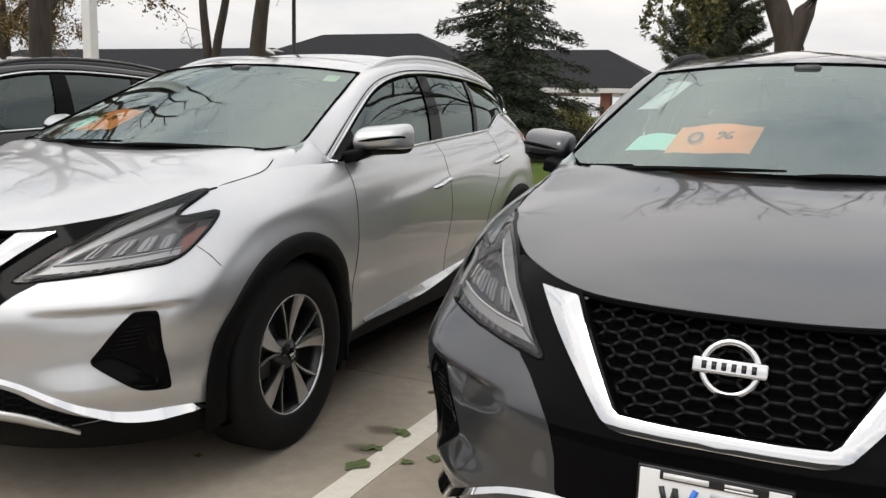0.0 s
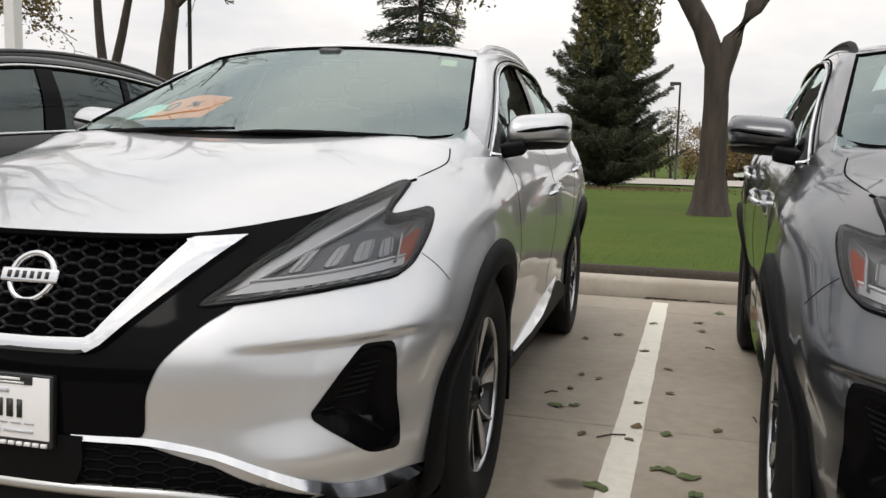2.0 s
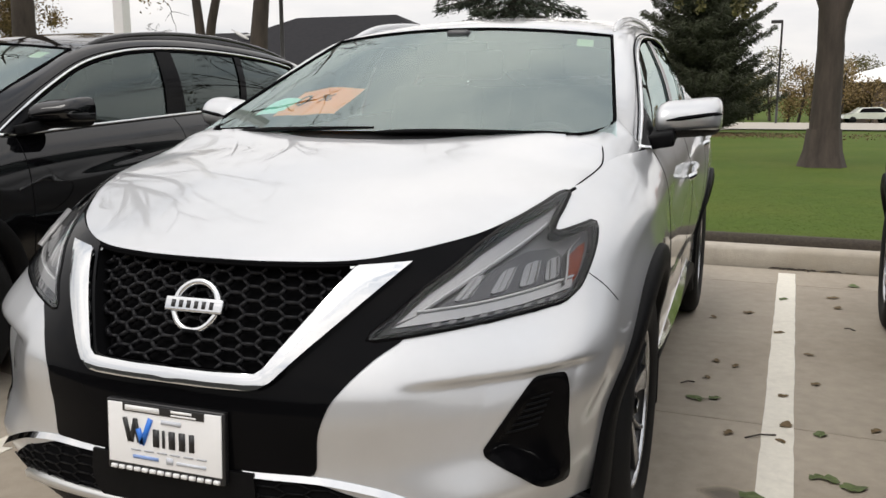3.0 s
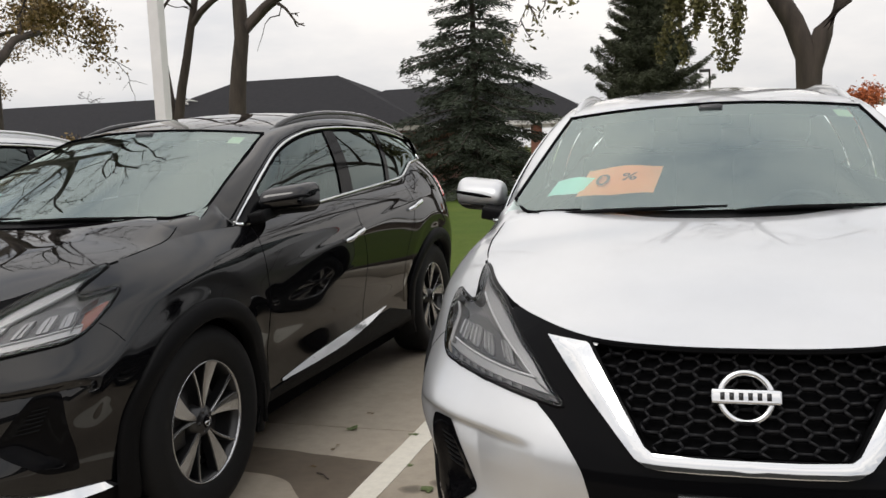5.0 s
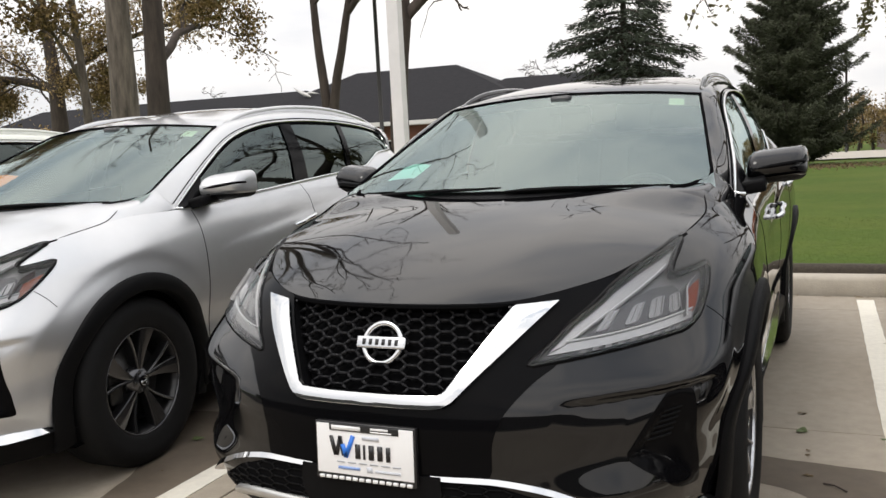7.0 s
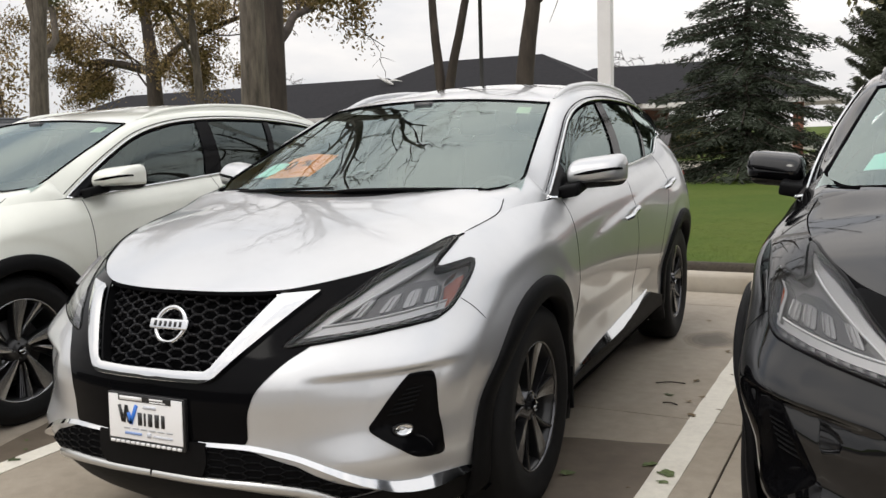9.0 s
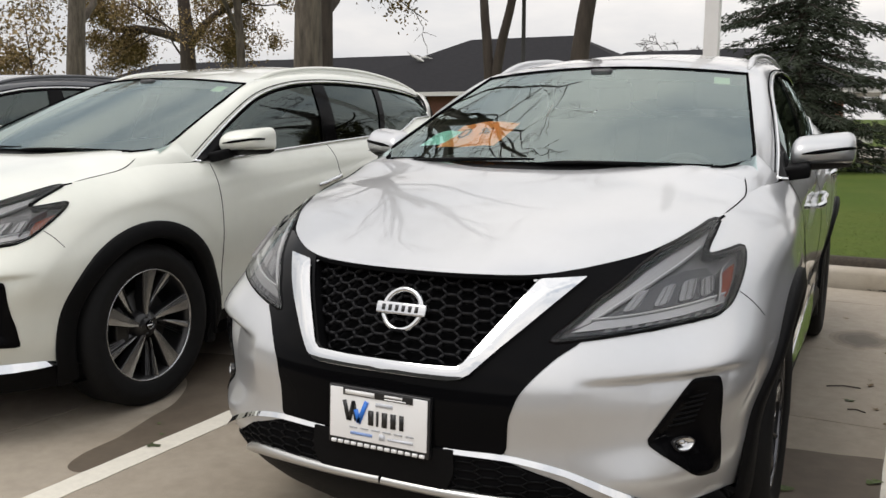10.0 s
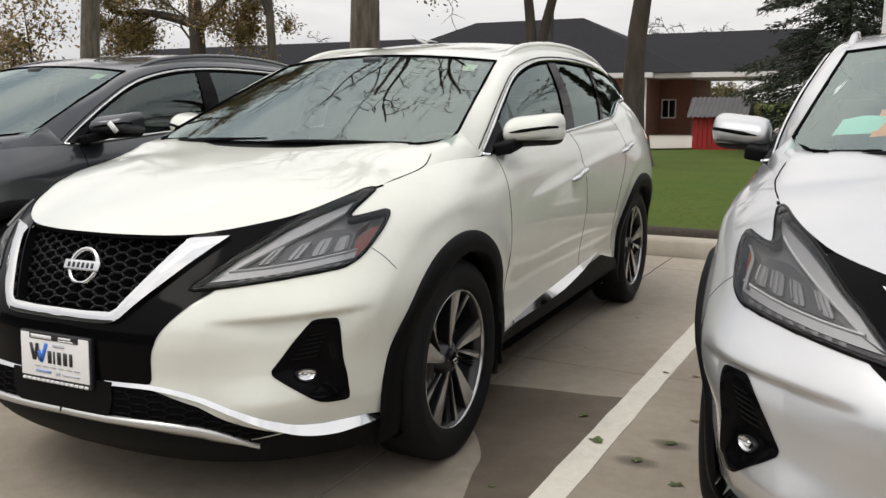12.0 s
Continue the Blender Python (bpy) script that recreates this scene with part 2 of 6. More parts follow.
# ---- mesh helpers ----
def mesh_data(name, verts, faces, material, smooth=True):
    me = bpy.data.meshes.new(name)
    me.from_pydata([tuple(map(float, v)) for v in verts], [], [tuple(map(int, f)) for f in faces])
    me.materials.append(material)
    me.polygons.foreach_set("use_smooth", [smooth] * len(me.polygons))
    me.update()
    return me


def piece_of(name, shape, material, parent=None, label="", smooth=True, m=None):
    """Links (verts, faces), or a finished mesh, as one object, under its parent."""
    me = shape if isinstance(shape, bpy.types.Mesh) else mesh_data(name, shape[0], shape[1], material, smooth)
    ob = new(name, me)
    if parent:
        ob.parent = parent
    if m is not None:
        ob.matrix_basis = m
    return tagged(ob, label)


def join(*shapes):
    verts, faces, k = [], [], 0
    for v, f in shapes:
        v = np.asarray(v, float).reshape(-1, 3)
        verts.append(v)
        faces += [tuple(i + k for i in q) for q in f]
        k += len(v)
    return np.concatenate(verts), faces


def flip(shape):
    v = np.asarray(shape[0], float) * (-1, 1, 1)
    return v, [tuple(reversed(q)) for q in shape[1]]


def both(shape):
    return join(shape, flip(shape))


def moved(shape, m):
    v = np.asarray(shape[0], float)
    a = np.array(m)
    return v @ a[:3, :3].T + a[:3, 3], shape[1]


def lattice(p, closed=False):
    """Quads over a grid of points (rows, columns, 3)."""
    r, c = p.shape[:2]
    faces = []
    for i in range(r - 1):
        for j in range(c if closed else c - 1):
            k = (j + 1) % c
            faces.append((i * c + j, (i + 1) * c + j, (i + 1) * c + k, i * c + k))
    return p.reshape(-1, 3), faces


def box(x0, x1, y0, y1, z0, z1, bevel=0.0):
    bm = bmesh.new()
    bmesh.ops.create_cube(bm, size=1, matrix=Matrix.Translation(((x0 + x1) / 2, (y0 + y1) / 2, (z0 + z1) / 2)) @ Matrix.Diagonal((abs(x1 - x0), abs(y1 - y0), abs(z1 - z0), 1)))
    if bevel:
        bmesh.ops.bevel(bm, geom=bm.edges[:], offset=bevel, segments=2, affect="EDGES", profile=0.6)
    return taken(bm)


def taken(bm):
    bm.verts.index_update()
    v = np.array([q.co[:] for q in bm.verts])
    f = [tuple(q.index for q in p.verts) for p in bm.faces]
    bm.free()
    return v, f


def tube(points, radii, sides=8, caps=True):
    """A tapering round tube along a polyline."""
    p = np.asarray(points, float)
    r = np.broadcast_to(np.asarray(radii, float), (len(p),))
    d = np.gradient(p, axis=0)
    d /= np.maximum(np.linalg.norm(d, axis=1, keepdims=True), 1e-9)
    up = np.where(np.abs(d[:, 2:3]) > 0.9, [[1.0, 0, 0]], [[0, 0, 1.0]])
    a = np.cross(d, up)
    a /= np.linalg.norm(a, axis=1, keepdims=True)
    b = np.cross(d, a)
    th = np.linspace(0, 2 * np.pi, sides, endpoint=False)
    g = p[:, None] + r[:, None, None] * (np.cos(th)[None, :, None] * a[:, None] + np.sin(th)[None, :, None] * b[:, None])
    v, f = lattice(g, True)
    if caps:
        n = len(p)
        f = f + [tuple(range(sides))[::-1], tuple(range((n - 1) * sides, n * sides))]
    return v, f


def spline(points, n):
    """A smooth curve through points, n samples."""
    p = np.asarray(points, float)
    t = np.r_[0, np.cumsum(np.linalg.norm(np.diff(p, axis=0), axis=1))]
    m = np.gradient(p, t, axis=0)
    q = np.linspace(0, t[-1], n)
    i = np.clip(np.searchsorted(t, q) - 1, 0, len(t) - 2)
    h = (t[i + 1] - t[i])[:, None]
    k = (q - t[i])[:, None] / h
    return (1 + 2 * k) * (1 - k) ** 2 * p[i] + k * (1 - k) ** 2 * h * m[i] + k * k * (3 - 2 * k) * p[i + 1] + k * k * (k - 1) * h * m[i + 1]


def empty(name, m, label, category, group=""):
    ob = new(name)
    ob.matrix_basis = m
    return tagged(ob, label, category, group)


def lathe(profile, sides=48, axis_x=True):
    """Turns (radius, x) points about the x axis."""
    th = np.linspace(0, 2 * np.pi, sides, endpoint=False)
    p = np.asarray(profile, float)
    g = np.stack([np.repeat(p[:, 1:2], sides, 1), p[:, 0:1] * np.cos(th)[None], p[:, 0:1] * np.sin(th)[None]], -1)
    return lattice(g, True)


def curve(*pts):
    """A smooth scalar function through (t, value) points (monotone cubic)."""
    t = np.array([p[0] for p in pts], float)
    v = np.array([p[1] for p in pts], float)
    h = np.diff(t)
    s = np.diff(v) / h
    m = np.zeros(len(t))
    m[0], m[-1] = s[0], s[-1]
    for i in range(1, len(t) - 1):
        m[i] = 0 if s[i - 1] * s[i] <= 0 else 2 * s[i - 1] * s[i] / (s[i - 1] + s[i])

    def f(q):
        q = np.clip(np.asarray(q, float), t[0], t[-1])
        i = np.clip(np.searchsorted(t, q) - 1, 0, len(h) - 1)
        k = (q - t[i]) / h[i]
        return ((1 + 2 * k) * (1 - k) ** 2 * v[i] + k * (1 - k) ** 2 * h[i] * m[i]
                + k * k * (3 - 2 * k) * v[i + 1] + k * k * (k - 1) * h[i] * m[i + 1])
    return f


def bell(q, c, w):
    return np.exp(-((np.asarray(q) - c) / w) ** 2)


# The car's outer skin, in its own axes: x to its left, y from the nose to the tail, z up.
HALF = curve((.16, .862), (.24, .868), (.32, .872), (.42, .872), (.52, .874), (.65, .892), (.8, .902), (.92, .898), (1.02, .888), (1.1, .872), (1.2, .84), (1.35, .77))
NOSE = curve((.16, .14), (.22, .05), (.28, -.03), (.34, -.075), (.42, -.095), (.6, -.095), (.66, -.085), (.71, -.065), (.78, -.025), (.85, .02), (.92, .065), (.98, .1), (1.1, .17))
NPOW = curve((.2, 2.75), (.31, 2.7), (.43, 3.05), (.53, 2.75), (.66, 2.8), (.8, 2.35), (1.1, 2.2))
TAIL = curve((.16, 4.55), (.3, 4.7), (.55, 4.79), (.8, 4.76), (1.0, 4.7), (1.2, 4.62), (1.4, 4.5))
RIM = curve((-.2, .925), (.1, .922), (.2, .941), (.35, .974), (.55, 1.029), (.8, 1.073), (1.1, 1.11), (1.35, 1.112), (1.9, 1.14), (2.55, 1.176), (3.2, 1.211), (3.45, 1.228), (3.62, 1.275), (3.78, 1.320), (4.1, 1.335), (4.8, 1.3))
FRONT, BACK = .92, .8


def half_width(y, z):
    y, z = np.asarray(y, float), np.asarray(z, float)
    w = HALF(z)
    w = w + .036 * bell(y, .93, .5) * bell(z, .74, .26) + .034 * bell(y, 3.75, .6) * bell(z, .8, .28)
    w = w - .006 * bell(y, 2.2, .8) * bell(z, .56, .14)
    fold = np.clip((y - 1.5) / .5, 0, 1) * np.clip((4.3 - y) / .5, 0, 1)
    w = w + .006 * fold * np.tanh((.992 + .104 * (y - 2.45) - z) / .02)
    for wy in (.928, 3.753):
        w = w - .009 / (1 + np.exp(np.clip((np.hypot(y - wy, z - .376) - .565) / .012, -40, 40))) * np.clip((z - .45) / .15, 0, 1)
    w = w - .17 * np.clip((.318 - z) / .10, 0, 1) ** .8 * np.clip((y - 1.36) / .14, 0, 1) * np.clip((3.36 - y) / .14, 0, 1)
    roll = np.clip((z - RIM(y) + .15) / .15, 0, 1.2)
    return w - (.035 + .075 * np.clip((1.35 - y) / .4, 0, 1)) * roll ** 2.2


def skin(s, z):
    """Place on the skin: s 0 to 1 round the nose, 1 to 2 along the side, 2 to 3 round the tail."""
    s, z = np.broadcast_arrays(np.asarray(s, float), np.asarray(z, float))
    yn, yt = NOSE(z), TAIL(z)
    a = np.clip(s, 0, 1) * np.pi / 2
    y = yn + FRONT * (1 - np.clip(np.cos(a), 0, 1) ** .9)
    fx = np.clip(np.sin(a), 0, 1) ** (2 / NPOW(z))
    side = np.clip(s - 1, 0, 1)
    y = y + side * (yt - BACK - yn - FRONT)
    b = np.clip(s - 2, 0, 1) * np.pi / 2
    y = y + BACK * np.sin(b) ** .9
    fx = fx * np.clip(np.cos(b), 0, 1) ** (2 / 2.8)
    # crease across the bumper corner: the lower face is set back
    u = np.clip((s - .28) / .16, 0, 1) * np.clip((.72 - s) / .10, 0, 1)
    y = y + u * .34 * (np.maximum(z, .44) - .535) * np.clip((z - .20) / .24, 0, 1) / (1 + np.exp(np.clip((z - .686) / .0035, -40, 40)))
    y = y - .010 * np.clip((s - .34) / .16, 0, 1) * np.clip((.74 - s) / .14, 0, 1) * bell(z, .70, .09)
    place = np.stack([half_width(y, z) * fx, y, z], -1)
    # the fender swells out over the corner of the bumper
    swell = .062 * np.exp(-((s - .66) / np.where(s < .66, .17, .25)) ** 2 - ((z - .66) / np.where(z < .66, .2, .18)) ** 2)
    return place + swell[..., None] * np.array((.54, -.78, .30))


def normal(s, z):
    e = 2e-3
    du = skin(np.minimum(np.asarray(s) + e, 3), z) - skin(np.maximum(np.asarray(s) - e, 0), z)
    dv = skin(s, np.asarray(z) + e) - skin(s, np.asarray(z) - e)
    n = np.cross(du, dv)
    n[..., 0] = np.where(np.asarray(s) < 1e-3, 0, n[..., 0])
    return n / np.maximum(np.linalg.norm(n, axis=-1, keepdims=True), 1e-9)


# ---- ground, paving, kerb ----
LOT = -0.040  # slope of kerb and joints against the row of cars: y falls as x grows


def land(x, y):
    """Height of the land behind the kerb: it falls gently away from the lot."""
    return .13 - .0195 * np.maximum(np.asarray(y) - 6, 0) + .03 * np.sin(np.asarray(x) * .13 + 1) * np.clip((np.asarray(y) - 8) / 10, 0, 1)


def kerb_y(x):
    return 5.30 + LOT * x


gx = np.unique(np.r_[-1600, -600, -250, np.linspace(-120, 80, 81), 250, 600, 1600])
gy = np.unique(np.r_[-1600, -400, -100, -30, np.linspace(-12, 4.5, 8), 5.2, 5.38, 5.43, 5.6, 5.8, np.linspace(6, 30, 50), np.linspace(31, 120, 40), 250, 600, 1700])
X, Y = np.meshgrid(gx, gy)
Y = Y + LOT * np.clip(X, -60, 60)
back = Y - kerb_y(X)
Z = np.where(back < .12, -.06, np.where(back < .5, .11, land(X, Y)))
Z = np.where(Y > 130, land(X, 130 + 0 * Y), Z)
tagged(piece_of("ground", lattice(np.stack([X, Y, Z], -1)), GRASS), "mown green lawn falling gently away from the lot", "lawn", kind="structure")


def strip(name, profile, x0, x1, material, label, category, n=60):
    """A long extrusion beside the lot: profile points (back from the kerb's foot, z)."""
    x = np.linspace(x0, x1, n)
    g = np.stack([np.stack([x, kerb_y(x) + b, np.full(n, z)], -1) for b, z in profile], 0)
    return tagged(piece_of(name, lattice(g), material), label, category, kind="structure")


strip("kerb", ((.0, -.05), (0, .0), (.015, .115), (.035, .14), (.06, .148), (.17, .152), (.185, .14), (.19, .05)), -32, 24, KERBSTONE, "weathered concrete kerb between lot and lawn", "kerb", 150)
strip("mulch_edge", ((.185, .10), (.20, .18), (.24, .212), (.32, .212), (.41, .175), (.52, .09)), -32, 24, SOIL, "dark soil edge between kerb and lawn", "soil")

pavement = tagged(piece_of("pavement", lattice(np.stack([np.stack([np.linspace(-40, 32, 30), kerb_y(np.linspace(-40, 32, 30)) + b, np.full(30, -.012)], -1) for b in (-24, -12, -4, .01)], 0)), JOINT), "concrete parking lot with dark joints", "pavement", kind="structure")


# unseen wall added behind the camera: closes the lot and darkens low reflections
tagged(piece_of("unseen_wall_south", box(-70, 60, -21.3, -21, -.1, 4.6), BACKWALL, smooth=False), "plain dark wall closing the lot", "wall", kind="structure")


def lot_point(u, v, z=0.0):
    """Lot grid: u along the kerb, v back towards it."""
    return (u - v * LOT, v + u * LOT, z)


def stripe(u, name="parking_line"):
    rows = []
    rnd = random.Random(int(u * 100) + 7)
    for v in np.linspace(-.75, 5.12, 60):
        w = .058 + rnd.uniform(-.0025, .0025)
        rows.append([lot_point(u - w, v, .0005), lot_point(u - w, v, .003), lot_point(u + w, v, .003), lot_point(u + w, v, .0005)])
    return tagged(piece_of(name, lattice(np.array(rows)), STRIPE, smooth=False), "worn white painted parking line on concrete", "parking line", "parking lines", "structure")


for u in (3.98, 1.24, -1.44, -4.148, -6.80, -9.55, -12.30):
    stripe(u)


def stain(u, v, ru, rv, seed, top, name="damp_patch"):
    """A small damp spot: a thin uneven film on the concrete, drying towards its edge."""
    n = 64
    th = np.linspace(0, 2 * np.pi, n, endpoint=False)
    r = np.array([1 + .22 * noise.noise((math.cos(a) * 1.3 + seed, math.sin(a) * 1.3, seed * .7)) + .05 * noise.noise((math.cos(a) * 5 + seed, math.sin(a) * 5, 3.1)) for a in th])
    rings = [np.array([lot_point(u + ru * k * q * math.cos(a), v + rv * k * q * math.sin(a), top + .0003 * (1 - k)) for a, q in zip(th, r)]) for k in (1.0, .86, .70, .5)]
    spot = None
    for i, edge in enumerate(rings):
        shape = lattice(np.stack([edge, rings[i + 1]], 0), True) if i < 3 else (np.concatenate([edge, [lot_point(u, v, edge[0][2])]]), [(q, (q + 1) % n, n) for q in range(n)])
        if spot is None:
            spot = tagged(piece_of(name, shape, DAMPRINGS[i], smooth=False), "small damp spot drying on the concrete", "damp patch", "damp patches", "structure")
        else:
            piece_of("wet_center", shape, DAMPRINGS[i], spot, smooth=False)
    return spot


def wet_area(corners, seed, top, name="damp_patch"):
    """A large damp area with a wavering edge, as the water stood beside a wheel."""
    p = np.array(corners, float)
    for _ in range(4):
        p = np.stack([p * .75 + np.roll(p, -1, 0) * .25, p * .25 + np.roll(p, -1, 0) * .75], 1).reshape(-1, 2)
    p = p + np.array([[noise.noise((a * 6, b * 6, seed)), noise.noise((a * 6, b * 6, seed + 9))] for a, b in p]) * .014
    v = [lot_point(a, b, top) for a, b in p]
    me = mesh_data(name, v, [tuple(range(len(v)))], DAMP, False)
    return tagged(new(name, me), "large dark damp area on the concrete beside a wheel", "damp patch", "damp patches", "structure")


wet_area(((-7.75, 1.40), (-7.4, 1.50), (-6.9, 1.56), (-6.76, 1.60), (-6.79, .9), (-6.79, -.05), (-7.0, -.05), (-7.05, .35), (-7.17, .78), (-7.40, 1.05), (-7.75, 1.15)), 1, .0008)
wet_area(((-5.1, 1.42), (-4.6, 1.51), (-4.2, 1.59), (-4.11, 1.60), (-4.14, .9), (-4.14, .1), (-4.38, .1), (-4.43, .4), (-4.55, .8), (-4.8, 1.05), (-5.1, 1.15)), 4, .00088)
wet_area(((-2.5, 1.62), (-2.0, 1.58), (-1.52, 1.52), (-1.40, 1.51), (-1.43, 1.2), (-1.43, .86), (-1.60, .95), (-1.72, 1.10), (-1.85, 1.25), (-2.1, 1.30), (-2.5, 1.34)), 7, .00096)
for i, (u, v, ru, rv) in enumerate(((-4.40, 3.58, .17, .26), (-1.27, 1.25, .06, .05), (-1.17, 1.34, .055, .045), (-1.15, 1.09, .07, .055), (-6.535, 1.13, .085, .055), (-6.605, .912, .09, .055), (1.09, 1.265, .085, .06), (1.12, 1.05, .085, .055), (-.95, 1.1, .08, .05), (-.86, .85, .08, .05))):
    stain(u, v, ru, rv, i * 3.7 + 11, .0006 + .00005 * i)


# ---- trees ----
def branch_tree(seed, height, girth, forks, spread, sag=0.0, lean=(0, 0), first=0.35, twig=0.014, levels=4, droop=0.0):
    """Bare limbs as tubes; returns wood (verts, faces) and the places of the twigs."""
    rnd = random.Random(seed)
    shapes, tips = [], []

    def grow(p, d, length, r, level):
        n = 7 if level < 2 else 5 if level < 4 else 4
        pts, rad, q, dd = [p.copy()], [r], p.copy(), d.copy()
        wob = .03 if level == 0 else .19 + .07 * level
        for i in range(n):
            dd = dd + np.array([rnd.gauss(0, wob), rnd.gauss(0, wob), rnd.gauss(0, wob * .6) + (.03 if level < 3 else -droop)])
            dd /= np.linalg.norm(dd)
            q = q + dd * length / n
            pts.append(q.copy())
            rad.append(max(r * (1 - .62 * (i + 1) / n), twig * .35))
        shapes.append(tube(pts, rad, 10 if level == 0 else 7 if level == 1 else 5 if level == 2 else 4 if level == 3 else 3, False))
        if level >= levels - 2:
            tips.extend(pts[1:])
        if level >= levels:
            return
        kids = forks[min(level, len(forks) - 1)]
        for k in range(kids):
            f = first + (1 - first) * (k + rnd.random() * .8) / kids if level == 0 else .25 + .75 * (k + rnd.random()) / kids
            i = min(int(f * n), n - 1)
            base = pts[i] + (pts[i + 1] - pts[i]) * (f * n - i if f < 1 else 1)
            out = np.array([rnd.gauss(0, 1), rnd.gauss(0, 1), rnd.gauss(0, .5)])
            out -= dd * out.dot(dd)
            out /= np.linalg.norm(out)
            way = dd * (1 - spread) + out * spread + np.array([0, 0, .12 - sag * level])
            way /= np.linalg.norm(way)
            grow(base, way, length * rnd.uniform(.40, .64), max(rad[min(i + 1, n)] * rnd.uniform(.5, .72), twig), level + 1)

    d0 = np.array([lean[0], lean[1], 1.0])
    grow(np.zeros(3), d0 / np.linalg.norm(d0), height, girth, 0)
    th = np.linspace(0, 2 * np.pi, 14, endpoint=False)
    root = np.stack([np.stack([girth * k * (1 + .12 * np.sin(th * 5)) * np.cos(th), girth * k * (1 + .12 * np.sin(th * 5)) * np.sin(th), np.full(14, z)], -1) for k, z in ((1.75, -.25), (1.45, .05), (1.2, .28), (1.03, .7), (.9, 1.3))], 0)
    shapes.append(lattice(root, True))
    return join(*shapes), np.array(tips)


def leaf_cloud(places, count, size, seed, jitter=.35, hang=0.0):
    """Small folded leaves round given places."""
    rnd = np.random.RandomState(seed)
    c = places[rnd.randint(0, len(places), count)] + rnd.normal(0, jitter, (count, 3)) - np.array([0, 0, 1]) * rnd.rand(count, 1) * hang
    a = rnd.normal(0, 1, (count, 3))
    a /= np.linalg.norm(a, axis=1, keepdims=True)
    b = np.cross(a, rnd.normal(0, 1, (count, 3)))
    b /= np.linalg.norm(b, axis=1, keepdims=True)
    s = size * (.6 + .8 * rnd.rand(count, 1))
    v = np.stack([c - a * s, c + b * s * .5 + a * s * .1, c + a * s, c - b * s * .5 + a * s * .1], 1).reshape(-1, 3)
    return v, [(4 * i, 4 * i + 1, 4 * i + 2, 4 * i + 3) for i in range(count)]


def tree(name, x, y, wood, leaves, leaf_material, label, bark=None, z=None, turn=0):
    t = empty(name, pose(x, y, float(land(x, y)) if z is None else z, 0, 0, turn), label, "tree", "trees on the lawn")
    piece_of("trunk", wood, bark or BARK, t, "furrowed bark")
    if leaves is not None:
        piece_of("crown", leaves, leaf_material, t)
    return t


def conifer(name, x, y, height, radius, seed, material, label, density=1.0, low=0.25, open_top=0.0, droop=.25, power=.9):
    """A spruce: straight trunk and whorls of drooping boughs set with short needle sprays."""
    rnd = np.random.RandomState(seed)
    t = empty(name, pose(x, y, float(land(x, y))), label, "tree", "trees on the lawn")
    wood, quads = [tube([(0, 0, -.2), (0, 0, height * .5), (.05, 0, height)], [height * .018, height * .011, .02], 9)], []
    z = low
    while z < height * .985:
        f = (z - low) / (height - low)
        reach = radius * (1 - f) ** power * (.70 + .45 * rnd.rand()) + .12
        n = int(9 * density) + 2
        off = rnd.rand() * 6.28
        for k in range(n):
            a = off + k * 6.283 / n + rnd.normal(0, .35)
            lift = rnd.normal(0, .10)
            L = reach * (.45 + .75 * rnd.rand() ** .8)
            d = np.array([math.cos(a), math.sin(a), 0])
            m = 8
            q = np.linspace(0, 1, m)[:, None]
            line = d * q * L + np.array([0, 0, 1]) * (z + lift + (.22 * q - droop * q ** 1.6 * 1.6 + (.18 * q ** 3)) * L)
            wood.append(tube(line, np.linspace(.028, .006, m) * (.5 + L / 3), 4, False))
            cnt = int(max(50, L * 125) * density)
            u = rnd.rand(cnt) ** .6
            p = np.stack([np.interp(u, q[:, 0], line[:, i]) for i in range(3)], 1)
            side = np.cross(d, (0, 0, 1))
            w = rnd.normal(0, 1, (cnt, 1)) * (.10 + .20 * (1 - u[:, None])) * min(L, 2.2)
            out = side * np.sign(w) * rnd.uniform(.4, 1, (cnt, 1)) + d * rnd.uniform(.3, 1.0, (cnt, 1)) + np.stack([rnd.normal(0, .2, cnt), rnd.normal(0, .2, cnt), rnd.uniform(-.75, .12, cnt)], 1)
            out /= np.linalg.norm(out, axis=1, keepdims=True)
            p = p + side * w * .6 + np.array([0, 0, 1]) * rnd.normal(-.04, .06, (cnt, 1))
            ln = rnd.uniform(.10, .26, (cnt, 1)) * (.7 + .12 * radius)
            wd = np.cross(out, rnd.normal(0, 1, (cnt, 3)))
            wd /= np.linalg.norm(wd, axis=1, keepdims=True)
            wd *= rnd.uniform(.009, .024, (cnt, 1)) * (.7 + .12 * radius)
            quads.append(np.stack([p - wd * .4, p + out * ln * .5 - wd, p + out * ln, p + out * ln * .5 + wd], 1))
        z += (.30 + .16 * f) * (.75 + .5 * rnd.rand()) / density ** .5 * (1 + open_top * f)
    v = np.concatenate(quads).reshape(-1, 3)
    piece_of("trunk", join(*wood), BARKDARK, t, "dark trunk with thin boughs")
    piece_of("crown", (v, [(4 * i, 4 * i + 1, 4 * i + 2, 4 * i + 3) for i in range(len(v) // 4)]), material, t, smooth=False)
    return t


